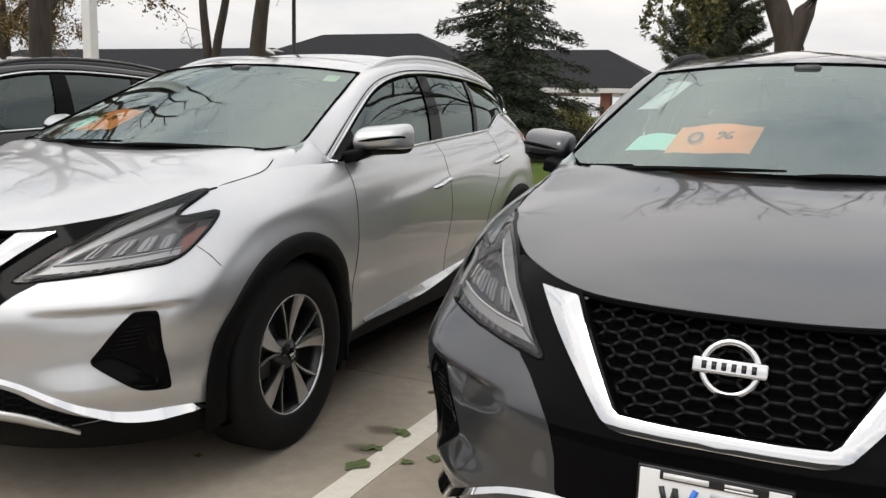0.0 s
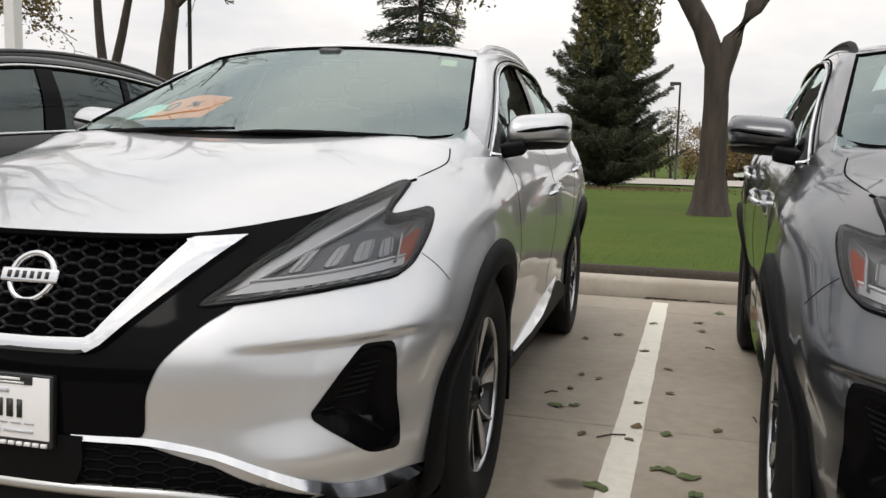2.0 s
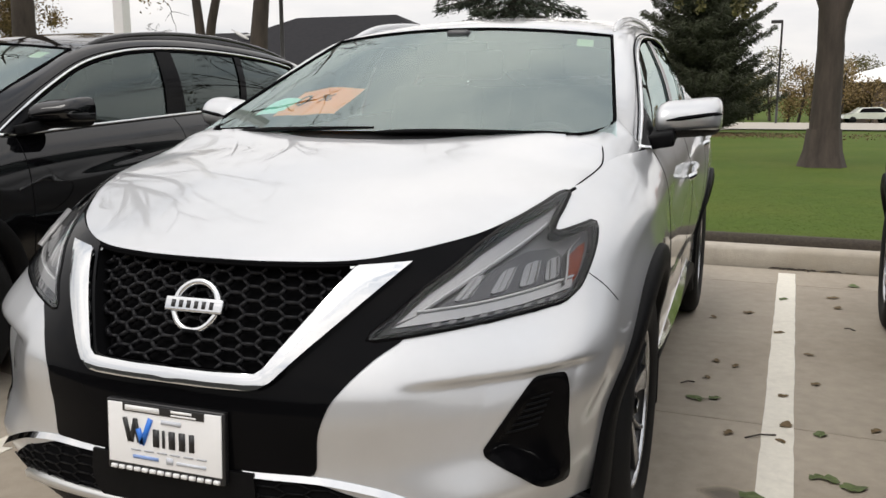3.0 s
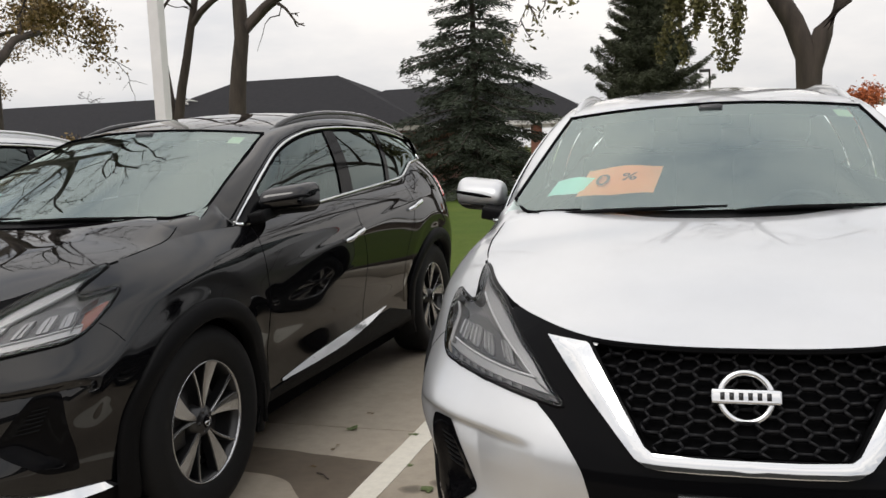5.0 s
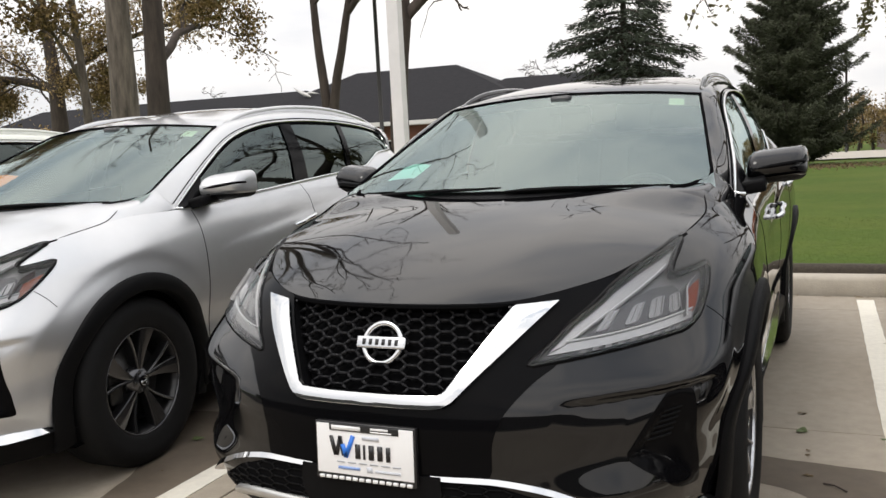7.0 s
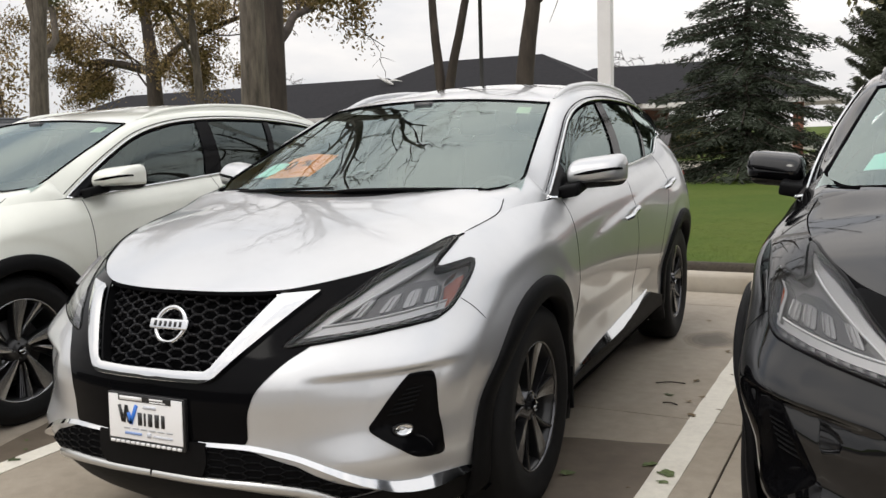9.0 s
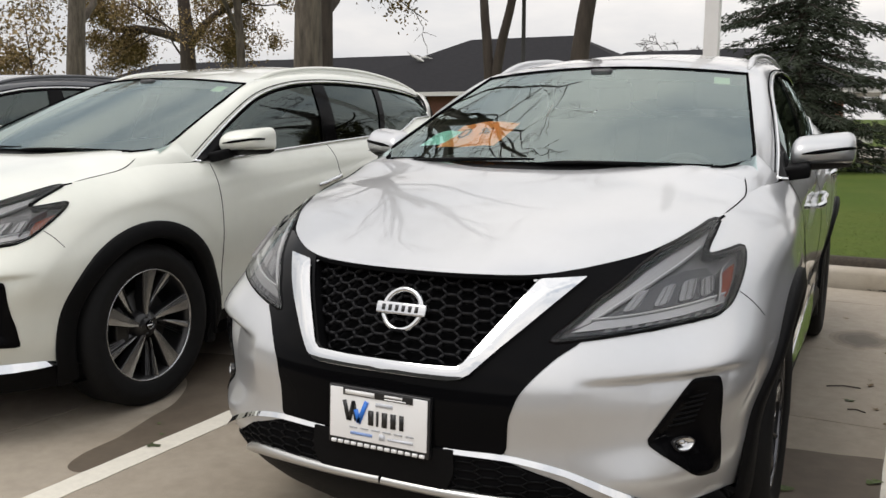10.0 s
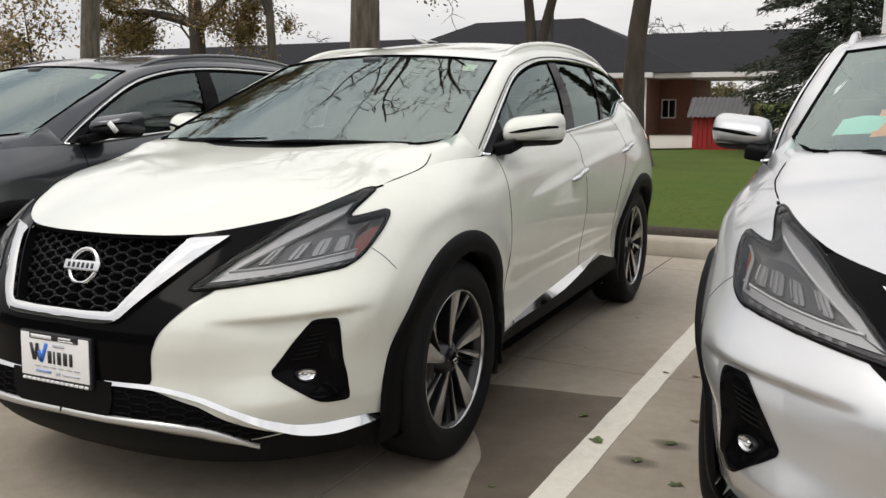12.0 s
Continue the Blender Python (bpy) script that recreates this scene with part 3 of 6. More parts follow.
def limbed_tree(seed, mains, forks=(4, 3, 2), twig=.02, spread=.62, droop=0.0, begin=.35, flare=.3, cap=.065):
    """A tree with given main limbs (line, thick end, thin end); smaller boughs sprout along them."""
    rnd = random.Random(seed)
    shapes, tips = [], []

    def sprout(line, r0, r1, level, f0):
        p = spline(np.array(line, float), 16 if level == 0 else 7)
        rad = r0 + (r1 - r0) * np.linspace(0, 1, len(p)) ** .8
        shapes.append(tube(p, rad, (11, 6, 5, 4)[min(level, 3)], False))
        if level > 0:
            tips.extend(p[2:])
        if level >= len(forks):
            return
        span = np.linalg.norm(np.diff(p, axis=0), axis=1).sum()
        for k in range(forks[level]):
            f = f0 + (1 - f0) * (k + rnd.uniform(.1, .9)) / forks[level]
            i = min(int(f * (len(p) - 1)), len(p) - 2)
            d = p[i + 1] - p[i]
            d /= np.linalg.norm(d)
            out = np.array([rnd.gauss(0, 1), rnd.gauss(0, 1), rnd.gauss(0, .6)])
            out -= d * out.dot(d)
            out /= np.linalg.norm(out)
            way = d * (1 - spread) + out * spread + np.array([0, 0, .15])
            way /= np.linalg.norm(way)
            length = span * rnd.uniform(.28, .5) * (1 - .35 * f)
            q, pts = p[i].copy(), [p[i].copy()]
            for _ in range(4):
                way = way + np.array([rnd.gauss(0, .19), rnd.gauss(0, .19), rnd.gauss(0, .16) - droop * level])
                way /= np.linalg.norm(way)
                q = q + way * length / 4
                pts.append(q.copy())
            r = max(min(rad[i] * rnd.uniform(.35, .6), cap), twig)
            sprout(pts, r, max(r * .35, twig * .4), level + 1, .2)

    for line, r0, r1 in mains:
        sprout(line, r0, r1, 0 if r0 > .05 else 1 if r0 > .03 else 3, begin)
    th = np.linspace(0, 2 * np.pi, 14, endpoint=False)
    shapes.append(lattice(np.stack([np.stack([flare * k * (1 + .12 * np.sin(th * 5)) * np.cos(th), flare * k * (1 + .12 * np.sin(th * 5)) * np.sin(th), np.full(14, z)], -1) for k, z in ((1.75, -.25), (1.4, .05), (1.15, .3), (1.0, .7))], 0), True))
    return join(*shapes), np.array(tips)


def clumps(centres, radius, count, size, seed, hang=.3):
    """Leaves in loose drooping clumps."""
    rnd = np.random.RandomState(seed)
    i = rnd.randint(0, len(centres), count)
    d = rnd.normal(0, 1, (count, 3)) * np.array([.5, .5, .34])
    r = radius * (.55 + .9 * ((i * 7919) % 100) / 100)[:, None]
    p = np.asarray(centres)[i] + d * r
    return leaf_cloud(p, count, size, seed + 1, .04, hang)


# the lone shade tree behind the grey car: stout trunk forked in a V, a curtain of hanging leaves
w, tips = limbed_tree(11, (
    ([(0, 0, -.1), (.0, 0, 1.5), (-.02, 0, 2.7), (-.08, 0, 3.15), (-.34, 0, 3.67), (-.60, .1, 4.15), (-1.5, .3, 6.1), (-2.3, .2, 8.2), (-3.0, 0, 10.6)], .30, .07),
    ([(.0, 0, .6), (.0, 0, 1.6), (.02, 0, 2.4), (.08, 0, 2.9), (.16, 0, 3.15), (.34, 0, 3.6), (.66, 0, 4.08), (1.6, -.2, 5.7), (2.6, .2, 7.8), (3.6, 0, 10.2)], .25, .06),
    ([(-1.5, .3, 6.1), (-.9, .2, 7.6), (-.5, -.2, 9.2), (.2, -.3, 10.8)], .15, .04),
    ([(1.6, -.2, 5.7), (2.9, -.5, 6.8), (4.6, -.6, 7.9), (6.4, -.2, 9.6)], .13, .03),
    ([(-.60, .1, 4.15), (-1.2, -.2, 4.95), (-2.0, -.3, 5.2), (-2.8, -.3, 4.9)], .09, .02),
    ([(.66, 0, 4.08), (1.8, -.4, 4.9), (3.6, -.7, 5.3), (5.8, -.8, 4.7)], .075, .015),
    ([(-.60, .1, 4.2), (-2.4, .5, 5.6), (-4.4, .5, 5.7), (-6.4, .3, 5.0)], .075, .015)), (7, 5, 3), .018, droop=.05, begin=.40, cap=.10)
rnd = np.random.RandomState(17)
strands = []
for _ in range(16):
    top = np.array([rnd.uniform(-2.9, -1.1), rnd.uniform(-.9, .3), rnd.uniform(4.7, 5.3)])
    strands.append(top + np.stack([.12 * np.sin(np.linspace(0, 3, 40) + top[0] * 9), .05 * np.cos(np.linspace(0, 4, 40)), -np.linspace(0, rnd.uniform(.8, 2.3), 40)], 1))
hanging = leaf_cloud(np.concatenate(strands), 5200, .055, 18, .055, .1)
tree("shade_tree", 2.37, 15.96, w, join(hanging, leaf_cloud(tips[tips[:, 2] < 8.5], 1300, .07, 1, .10, .4)), LEAFGREEN, "mature shade tree forked in a V, nearly bare, with hanging leaves", BARKDARK)
# twin-stemmed tree and its neighbour
w, tips = limbed_tree(23, (
    ([(-.06, 0, -.1), (-.17, 0, 1.6), (-.23, 0, 2.94), (-.37, 0, 4.33), (-.42, 0, 5.3), (-.44, 0, 6.2), (-.8, .2, 8.2), (-1.5, .3, 10.2)], .20, .035),
    ([(.06, 0, -.1), (.0, 0, 1.5), (.03, 0, 2.92), (.37, 0, 4.28), (.56, 0, 5.1), (.76, 0, 5.9), (1.3, -.2, 8.2), (2.1, 0, 10.4)], .19, .035),
    ([(.62, 0, 5.2), (1.03, 0, 5.62), (1.47, 0, 5.87), (2.6, .2, 7.6), (3.4, .3, 10.2)], .10, .03)), (4, 3, 1), .020, begin=.48, flare=.28)
tree("twin_stemmed_tree", -13.4, 19.46, w, None, None, "bare tree with two stems in a V", BARKDARK)
w, tips = limbed_tree(35, (
    ([(0, 0, -.1), (-.06, 0, 1.4), (-.02, 0, 2.66), (.10, 0, 3.67), (.22, 0, 4.34), (.23, 0, 4.95), (.21, 0, 5.4), (-.1, .2, 7.4), (-.9, .3, 9.2), (-1.9, 0, 10.6)], .30, .035),
    ([(.20, 0, 4.1), (.40, 0, 4.6), (.75, 0, 4.9), (1.1, -.1, 5.12), (1.5, -.1, 5.35), (2.7, -.3, 6.4), (4.2, -.3, 8.4), (5.4, 0, 11)], .15, .03),
    ([(1.2, -.1, 5.10), (1.45, -.1, 4.94), (1.61, -.1, 4.73), (1.75, -.1, 4.56), (1.92, -.1, 4.50)], .05, .014),
    ([(1.36, -.1, 5.0), (1.29, -.1, 4.79), (1.0, -.1, 4.74), (.82, -.1, 4.36), (.65, -.1, 3.97)], .022, .005)), (4, 3, 2), .022, begin=.5)
tree("bare_tree", -10.41, 17.27, w, None, None, "tall bare tree with a leaning fork and a broken hooked bough", BARKDARK)
# row of old trees at the far end of the lot
for x, y, h, g, sd, ln, lf, mt in ((-16.8, 16.24, 13.0, .34, 42, (.02, .0), 8500, LEAFBROWN), (-20.29, 17.55, 11.0, .15, 43, (-.1, .02), 9000, LEAFBROWN), (-29.9, 19.84, 13.0, .38, 45, (.05, 0), 5000, LEAFGREEN)):
    w, tips = branch_tree(sd, h, g, (6, 3, 2, 2) if lf else (5, 3, 2, 1), .52, lean=ln, first=.26 if lf else .36, twig=.016 if lf else .024)
    tree("old_tree", x, y, w, leaf_cloud(tips[(tips[:, 2] < 9.0) & (tips[:, 2] > 3.2 + .5 * np.maximum(tips[:, 1] - 4, 0))], lf, .07, sd, .25, .4) if lf else None, mt, "old tree with a thick furrowed trunk and " + ("thinning leaves" if lf else "bare limbs"), BARKDARK if sd == 42 else BARK)
w, tips = limbed_tree(41, (
    ([(0, 0, -.1), (.12, -.1, 2), (.24, -.2, 4), (.36, -.3, 6), (.46, -.35, 7.6), (.3, -.4, 9.2), (-.4, -.3, 11), (-.9, -.6, 12.6)], .36, .06),
    ([(.42, -.33, 7.2), (1.0, -.5, 8.4), (1.9, -.6, 9.8), (2.3, -1.1, 11.2), (3.1, -1.2, 12.3)], .17, .035),
    ([(.46, -.35, 8.2), (-.6, -.6, 9.3), (-1.9, -.5, 10.2), (-2.6, -.9, 11.4)], .14, .03),
    ([(.4, -.38, 8.8), (.7, -1.3, 10.1), (.5, -2.0, 11.6), (1.0, -2.4, 12.6)], .12, .025)), (5, 4, 3), .016, spread=.58, begin=.45, flare=.36, cap=.085)
tree("old_tree", -14.39, 12.27, w, None, None, "old tree with a thick furrowed trunk and bare limbs", BARK)
# the broad oak behind them, still in brown leaf
w, tips = limbed_tree(44, (
    ([(0, 0, -.2), (.05, 0, 3), (0, 0, 6), (-.3, 0, 9), (-.2, 0, 13)], .55, .10),
    ([(-.2, 0, 5.25), (-1.2, 0, 5.5), (-2.86, 0, 5.83), (-5.1, 0, 6.1), (-5.57, 0, 6.8), (-5.8, 0, 7.6)], .24, .10),
    ([(-2.7, 0, 5.8), (-3.4, 0, 5.5), (-3.87, 0, 5.1), (-3.75, 0, 4.4)], .15, .06),
    ([(.2, 0, 5.0), (2.2, -.6, 6.1), (4.6, -.6, 6.9), (8.2, 0, 7.7)], .22, .06)), (6, 4, 2), .02, begin=.3, flare=.5)
rnd = np.random.RandomState(46)
low = tips[(tips[:, 2] > 3.9) & (tips[:, 2] < 10.5)]
heart = low[rnd.randint(0, len(low), 110)] + rnd.normal(0, .25, (110, 3))
heart[::2, 0] *= -.8
tree("oak_tree", -33.5, 29.56, w, clumps(heart, .84, 33000, .068, 47, .45), LEAFBROWN, "broad oak with low limbs and drooping brown leaves", BARKDARK)
for x, y, h, sd in ((-50.4, 68, 5.2, 81), (-18.4, 68, 6.2, 82), (-24.5, 72, 4.6, 83)):
    w, tips = branch_tree(sd, h, .22, (9, 5, 4, 2), .60, first=.4, twig=.03)
    tree("far_bare_tree", x, y, w, None, None, "small bare tree beyond the roof", BARKDARK)
conifer("spruce", -6.45, 26.05, 9.8, 3.3, 5, NEEDLE, "tall open spruce with drooping boughs on the lawn", 1.0, .4, .42, .36, .95)
conifer("dense_conifer", -1.34, 41.9, 14.2, 2.95, 8, NEEDLEBLUE, "dense dark conifer with boughs to the ground", 1.8, .25, .1, -.02, .78)


# ---- buildings ----
def hip_roof(x0, x1, y0, y1, z0, z1, over=.5, hip=None, hip_r=None):
    """A hipped roof with its eaves thickness."""
    hip = (y1 - y0) / 2 if hip is None else hip
    hip_r = hip if hip_r is None else hip_r
    xa, xb, ya, yb = x0 - over, x1 + over, y0 - over, y1 + over
    ym = (ya + yb) / 2
    v = [(xa, ya, z0), (xb, ya, z0), (xb, yb, z0), (xa, yb, z0), (xa + hip, ym, z1), (xb - hip_r, ym, z1), (xa, ya, z0 - .05), (xb, ya, z0 - .05), (xb, yb, z0 - .05), (xa, yb, z0 - .05)]
    f = [(0, 1, 5, 4), (1, 2, 5), (2, 3, 4, 5), (3, 0, 4), (6, 7, 1, 0), (7, 8, 2, 1), (8, 9, 3, 2), (9, 6, 0, 3), (9, 8, 7, 6)]
    return np.array(v, float), f


clinic = empty("clinic_building", pose(0, 0, 0), "low brick building with a wide dark hipped roof and drive-through canopy", "building")
EAVE, BASE = 2.80, -.95
piece_of("wall", join(box(-33, -17.6, 50, 62, BASE, EAVE), box(-62, -33, 52, 62, BASE, 2.7)), BRICK, clinic, "red-brown brick wall", smooth=False)
piece_of("wall", join(box(-17.6, -15.9, 54.5, 55, BASE, EAVE - .13), box(-15.9, -15.6, 54.5, 62, BASE, EAVE - .13)), BRICK, clinic, "red-brown brick wall", smooth=False)
piece_of("roof", hip_roof(-39.5, -15.5, 50, 64, EAVE + .18, 6.95, .6, 8.6, 8.6), SHINGLE, clinic, "dark shingle roof", smooth=False)
piece_of("roof", hip_roof(-70, -30, 51.5, 64, EAVE, 6.05, .6, 7.0, 7.0), SHINGLE, clinic, "dark shingle roof", smooth=False)
piece_of("roof", hip_roof(-24, -4.8, 50.4, 62, EAVE + .14, 5.65, .6, 5.0, 5.2), SHINGLE, clinic, "dark shingle roof", smooth=False)
piece_of("fascia", join(box(-40.1, -17.0, 49.36, 49.42, EAVE - .10, EAVE + .17), box(-24.6, -4.2, 49.76, 49.82, EAVE - .14, EAVE + .13), box(-70.6, -29.4, 50.86, 50.92, EAVE - .25, EAVE), box(-4.22, -4.15, 49.8, 62.6, EAVE - .14, EAVE + .13)), FASCIA, clinic, "white painted fascia board", smooth=False)
piece_of("canopy_ceiling", box(-24.5, -4.25, 49.85, 62.5, EAVE - .12, EAVE - .05), FASCIA, clinic, smooth=False)
for px, half in ((-8.15, .31), (-6.3, .27)):
    piece_of("canopy_post", box(px - half, px + half, 50.1, 50.7, BASE, EAVE - .13, .02), BRICK, clinic, smooth=False)
piece_of("drive_through_machine", box(-7.82, -7.38, 50.3, 50.8, BASE + .2, 1.63, .05), PLATEBLACK, clinic, "black drive-through machine", smooth=False)
piece_of("canopy_lamp", box(-7.75, -7.2, 50.0, 50.4, 2.42, 2.64, .05), FASCIA, clinic, smooth=False)
piece_of("downspout", tube([(-17.5, 49.7, EAVE - .1), (-17.5, 49.93, EAVE - .4), (-17.5, 49.93, BASE + .3)], .06, 6), FASCIA, clinic)
for wx, wy, ww, z0, z1 in ((-17.0, 54.46, .92, .3, 1.35), (-21.6, 49.95, 1.2, .1, 1.7), (-25.5, 49.95, 1.2, .1, 1.7), (-29.5, 49.95, 1.2, .1, 1.7)):
    win = new("window")
    win.parent = clinic
    piece_of("window_frame", join(box(wx - ww / 2, wx + ww / 2, wy - .05, wy, z1, z1 + .08), box(wx - ww / 2, wx + ww / 2, wy - .05, wy, z0 - .08, z0), box(wx - ww / 2, wx - ww / 2 + .07, wy - .05, wy, z0, z1), box(wx + ww / 2 - .07, wx + ww / 2, wy - .05, wy, z0, z1), box(wx - .03, wx + .03, wy - .05, wy, z0, z1)), FASCIA, win, smooth=False)
    piece_of("pane", box(wx - ww / 2 + .07, wx + ww / 2 - .07, wy - .02, wy + .01, z0, z1), PRIVACY, win, smooth=False)
piece_of("roof_vent", tube([(-24.2, 55.6, 5.1), (-24.2, 55.6, 5.75)], .12, 8), FASCIA, clinic)
piece_of("roof_vent", tube([(-25.6, 55.6, 5.1), (-25.6, 55.6, 5.75)], .12, 8), FASCIA, clinic)

bird = empty("roof_ornament", pose(-34.0, 53.55, 5.36, 0, 0, 10), "small white bird-shaped ornament on the roof", "ornament")
piece_of("wings", join((np.array([(-.9, 0, .55), (-.2, 0, .1), (.1, 0, .0), (-.1, .1, .28)]), [(0, 1, 2, 3)]), tube([(.35, 0, -.1), (0, 0, .05), (-.5, .05, .3), (-.95, .1, .62)], [.05, .14, .09, .02], 6), tube([(-.1, 0, .1), (.4, .1, .2), (.95, .2, .1)], [.10, .08, .02], 6)), FASCIA, bird)

dx = np.linspace(-24, 2, 14)
tagged(piece_of("driveway", lattice(np.stack([np.stack([dx, yy, land(dx, yy) + .05], -1) for yy in [np.interp(dx, (-24, -11, -5.7, 2), (27.0, 27.6, 39.2, 55)) * (1 - q) + 62 * q for q in np.linspace(0, 1, 12)]], 0)), ROAD), "pale concrete driveway under the canopy", "driveway", kind="structure")

shed = empty("dumpster_enclosure", pose(-10.55, 29.3, float(land(-11, 29.3))), "red painted bin shelter with a dark corrugated roof", "shed")
piece_of("boards", box(-.55, 1.1, -.6, .8, -.1, 1.12, .02), REDWALL, shed, "red painted boards", smooth=False)
for i in range(11):
    xx = -.5 + i * .155
    piece_of("plank", box(xx, xx + .14, -.625, -.6, -.05, 1.08, .006), REDWALL, shed, smooth=False)
ridge = np.stack([np.stack([np.linspace(-.72, 1.28, 61), np.full(61, y), z + .025 * np.sin(np.linspace(-.72, 1.28, 61) * 40)], -1) for y, z in ((-.85, 1.12), (.1, 1.78), (.95, 1.12))], 0)
piece_of("roof", lattice(ridge), TIN, shed, "dark corrugated roof")

# ---- poles ----
pole = empty("light_pole", pose(-5.73, 6.73, .1), "white square light pole beside the kerb", "light pole")
piece_of("shaft", box(-.068, .068, -.068, .068, .05, 5.3, .012), POLE, pole, smooth=False)
piece_of("base", box(-.16, .16, -.16, .16, -.2, .25, .02), KERBSTONE, pole, smooth=False)
piece_of("base_plate", box(-.14, .14, -.14, .14, .25, .28, .004), POLE, pole, smooth=False)
for x, y, h in ((-15.98, 27.95, 9.5), (2.56, 66.9, 7.5)):
    p = empty("street_lamp", pose(x, y, float(land(x, y))), "slim dark metal lamp post on the lawn", "lamp post", "lamp posts")
    piece_of("shaft", tube([(0, 0, -.2), (0, 0, h)], [.09, .07], 8), DARKPOLE, p)
    piece_of("lamp_head", box(-.75, .05, -.2, .2, h - .1, h + .12, .03), DARKPOLE, p, smooth=False)


# ---- distance on the right: road, pale-roofed hall, parked cars, autumn trees ----
tagged(piece_of("road", lattice(np.array([[(-12, 60, -.9), (-4, 50, -.72), (40, 56, -.8), (160, 70, -.8)], [(-12, 75, -1.0), (-4, 70, -.95), (40, 72, -.85), (160, 90, -.85)]]) + np.array([0, 0, .10]))
                , ROAD), "pale far road across the lawn", "road", kind="structure")
hall = empty("far_hall", pose(0, 0, 0), "low brown hall with a pale roof across the road", "building")
piece_of("wall", box(8, 52, 92, 104, -1.5, 2.4), FARWALL, hall, smooth=False)
piece_of("roof", hip_roof(8, 52, 92, 104, 2.5, 4.2, .6, 6, 6), FARROOF, hall, smooth=False)
for wx in range(10, 50, 5):
    piece_of("window", box(wx, wx + 1.6, 91.94, 92.02, -.2, 1.3), PRIVACY, hall, smooth=False)


def far_car(x, y, yaw, coat, label):
    c = empty("parked_car", pose(x, y, float(land(x, y)) + .12, 0, 0, yaw), label, "car", "far parked cars")
    prof = [(-2.2, .45), (-2.15, .75), (-1.3, .92), (-.7, 1.40), (.9, 1.45), (1.8, .98), (2.25, .9), (2.25, .4)]
    rows = [[(px, wy * (1 if pz < 1 else .78), pz) for px, pz in prof] for wy in (-.88, -.6, 0, .6, .88)]
    piece_of("body", join(lattice(np.array(rows)), (np.array(rows[0]), [tuple(range(8))]), (np.array(rows[-1]), [tuple(range(8))[::-1]])), coat, c, smooth=False)
    for sy_ in (-.89, .89):
        piece_of("window", (np.array([(-.95, sy_, .98), (-.6, sy_ * .82, 1.34), (.8, sy_ * .82, 1.38), (1.4, sy_, 1.0)]), [(0, 1, 2, 3)]), GLOSSBLACK, c, smooth=False)
    for wx in (-1.4, 1.4):
        for wy in (-.8, .8):
            piece_of("wheel", (lathe([(.0, -.1), (.3, -.1), (.32, 0), (.3, .1), (.0, .1)], 20)[0][:, [1, 0, 2]] + np.array([wx, wy, .32]), lathe([(.0, -.1), (.3, -.1), (.32, 0), (.3, .1), (.0, .1)], 20)[1]), RUBBER, c)
    return c


for i, (x, y) in enumerate(((10.5, 84), (15.6, 85), (22, 85), (27, 85.5), (36, 86))):
    far_car(x, y, 8 + i * 2, WHITE if i % 2 == 0 else SILVER, "white car parked far across the road" if i % 2 == 0 else "silver car parked far across the road")
truck = empty("pickup_truck", pose(-7.3, 65.5, float(land(-7.3, 65.5)) + .12, 0, 0, 5), "white pick-up truck parked far off beyond the canopy", "car", "far parked cars")
profile = [(-2.7, .5), (-2.7, .95), (-1.5, 1.05), (-.9, 1.72), (.7, 1.76), (.95, 1.12), (2.7, 1.12), (2.7, .5)]
rows = [[(px, wy * (1 if pz < 1.2 else .80), pz) for px, pz in profile] for wy in (-.95, -.6, 0, .6, .95)]
piece_of("body", join(lattice(np.array(rows)), (np.array(rows[0]), [tuple(range(8))]), (np.array(rows[-1]), [tuple(range(8))[::-1]])), WHITE, truck, smooth=False)
for side_y in (-.96, .96):
    piece_of("window", (np.array([(-1.2, side_y, 1.16), (-.8, side_y * .84, 1.62), (.6, side_y * .84, 1.66), (.8, side_y, 1.16)]), [(0, 1, 2, 3)]), GLOSSBLACK, truck, smooth=False)
for wx, wy in itertools.product((-1.75, 1.75), (-.85, .85)):
    ring = lathe([(.0, -.12), (.36, -.12), (.39, 0), (.36, .12), (.0, .12)], 20)
    piece_of("wheel", (ring[0][:, [1, 0, 2]] + np.array([wx, wy, .39]), ring[1]), RUBBER, truck)
rnd = np.random.RandomState(77)
spread = np.stack([rnd.normal(-1.6, 3.6, 900), rnd.normal(39.0, 2.2, 900)], 1)
fallen = np.stack([spread[:, 0], spread[:, 1], land(spread[:, 0], spread[:, 1]) + .02], 1)
tagged(piece_of("lawn_leaves", leaf_cloud(fallen, 5000, .045, 78, (.5, .5, .012)), LITTERBROWN, smooth=False), "brown leaves fallen on the lawn under the conifer", "leaves", kind="stuff")
w, tips = branch_tree(61, 3.9, .16, (6, 5, 4, 3), .5, first=.25, levels=4)
tree("maple", 12.4, 66, w, leaf_cloud(tips, 5500, .13, 61, .32), LEAFORANGE, "orange autumn maple beyond the road")


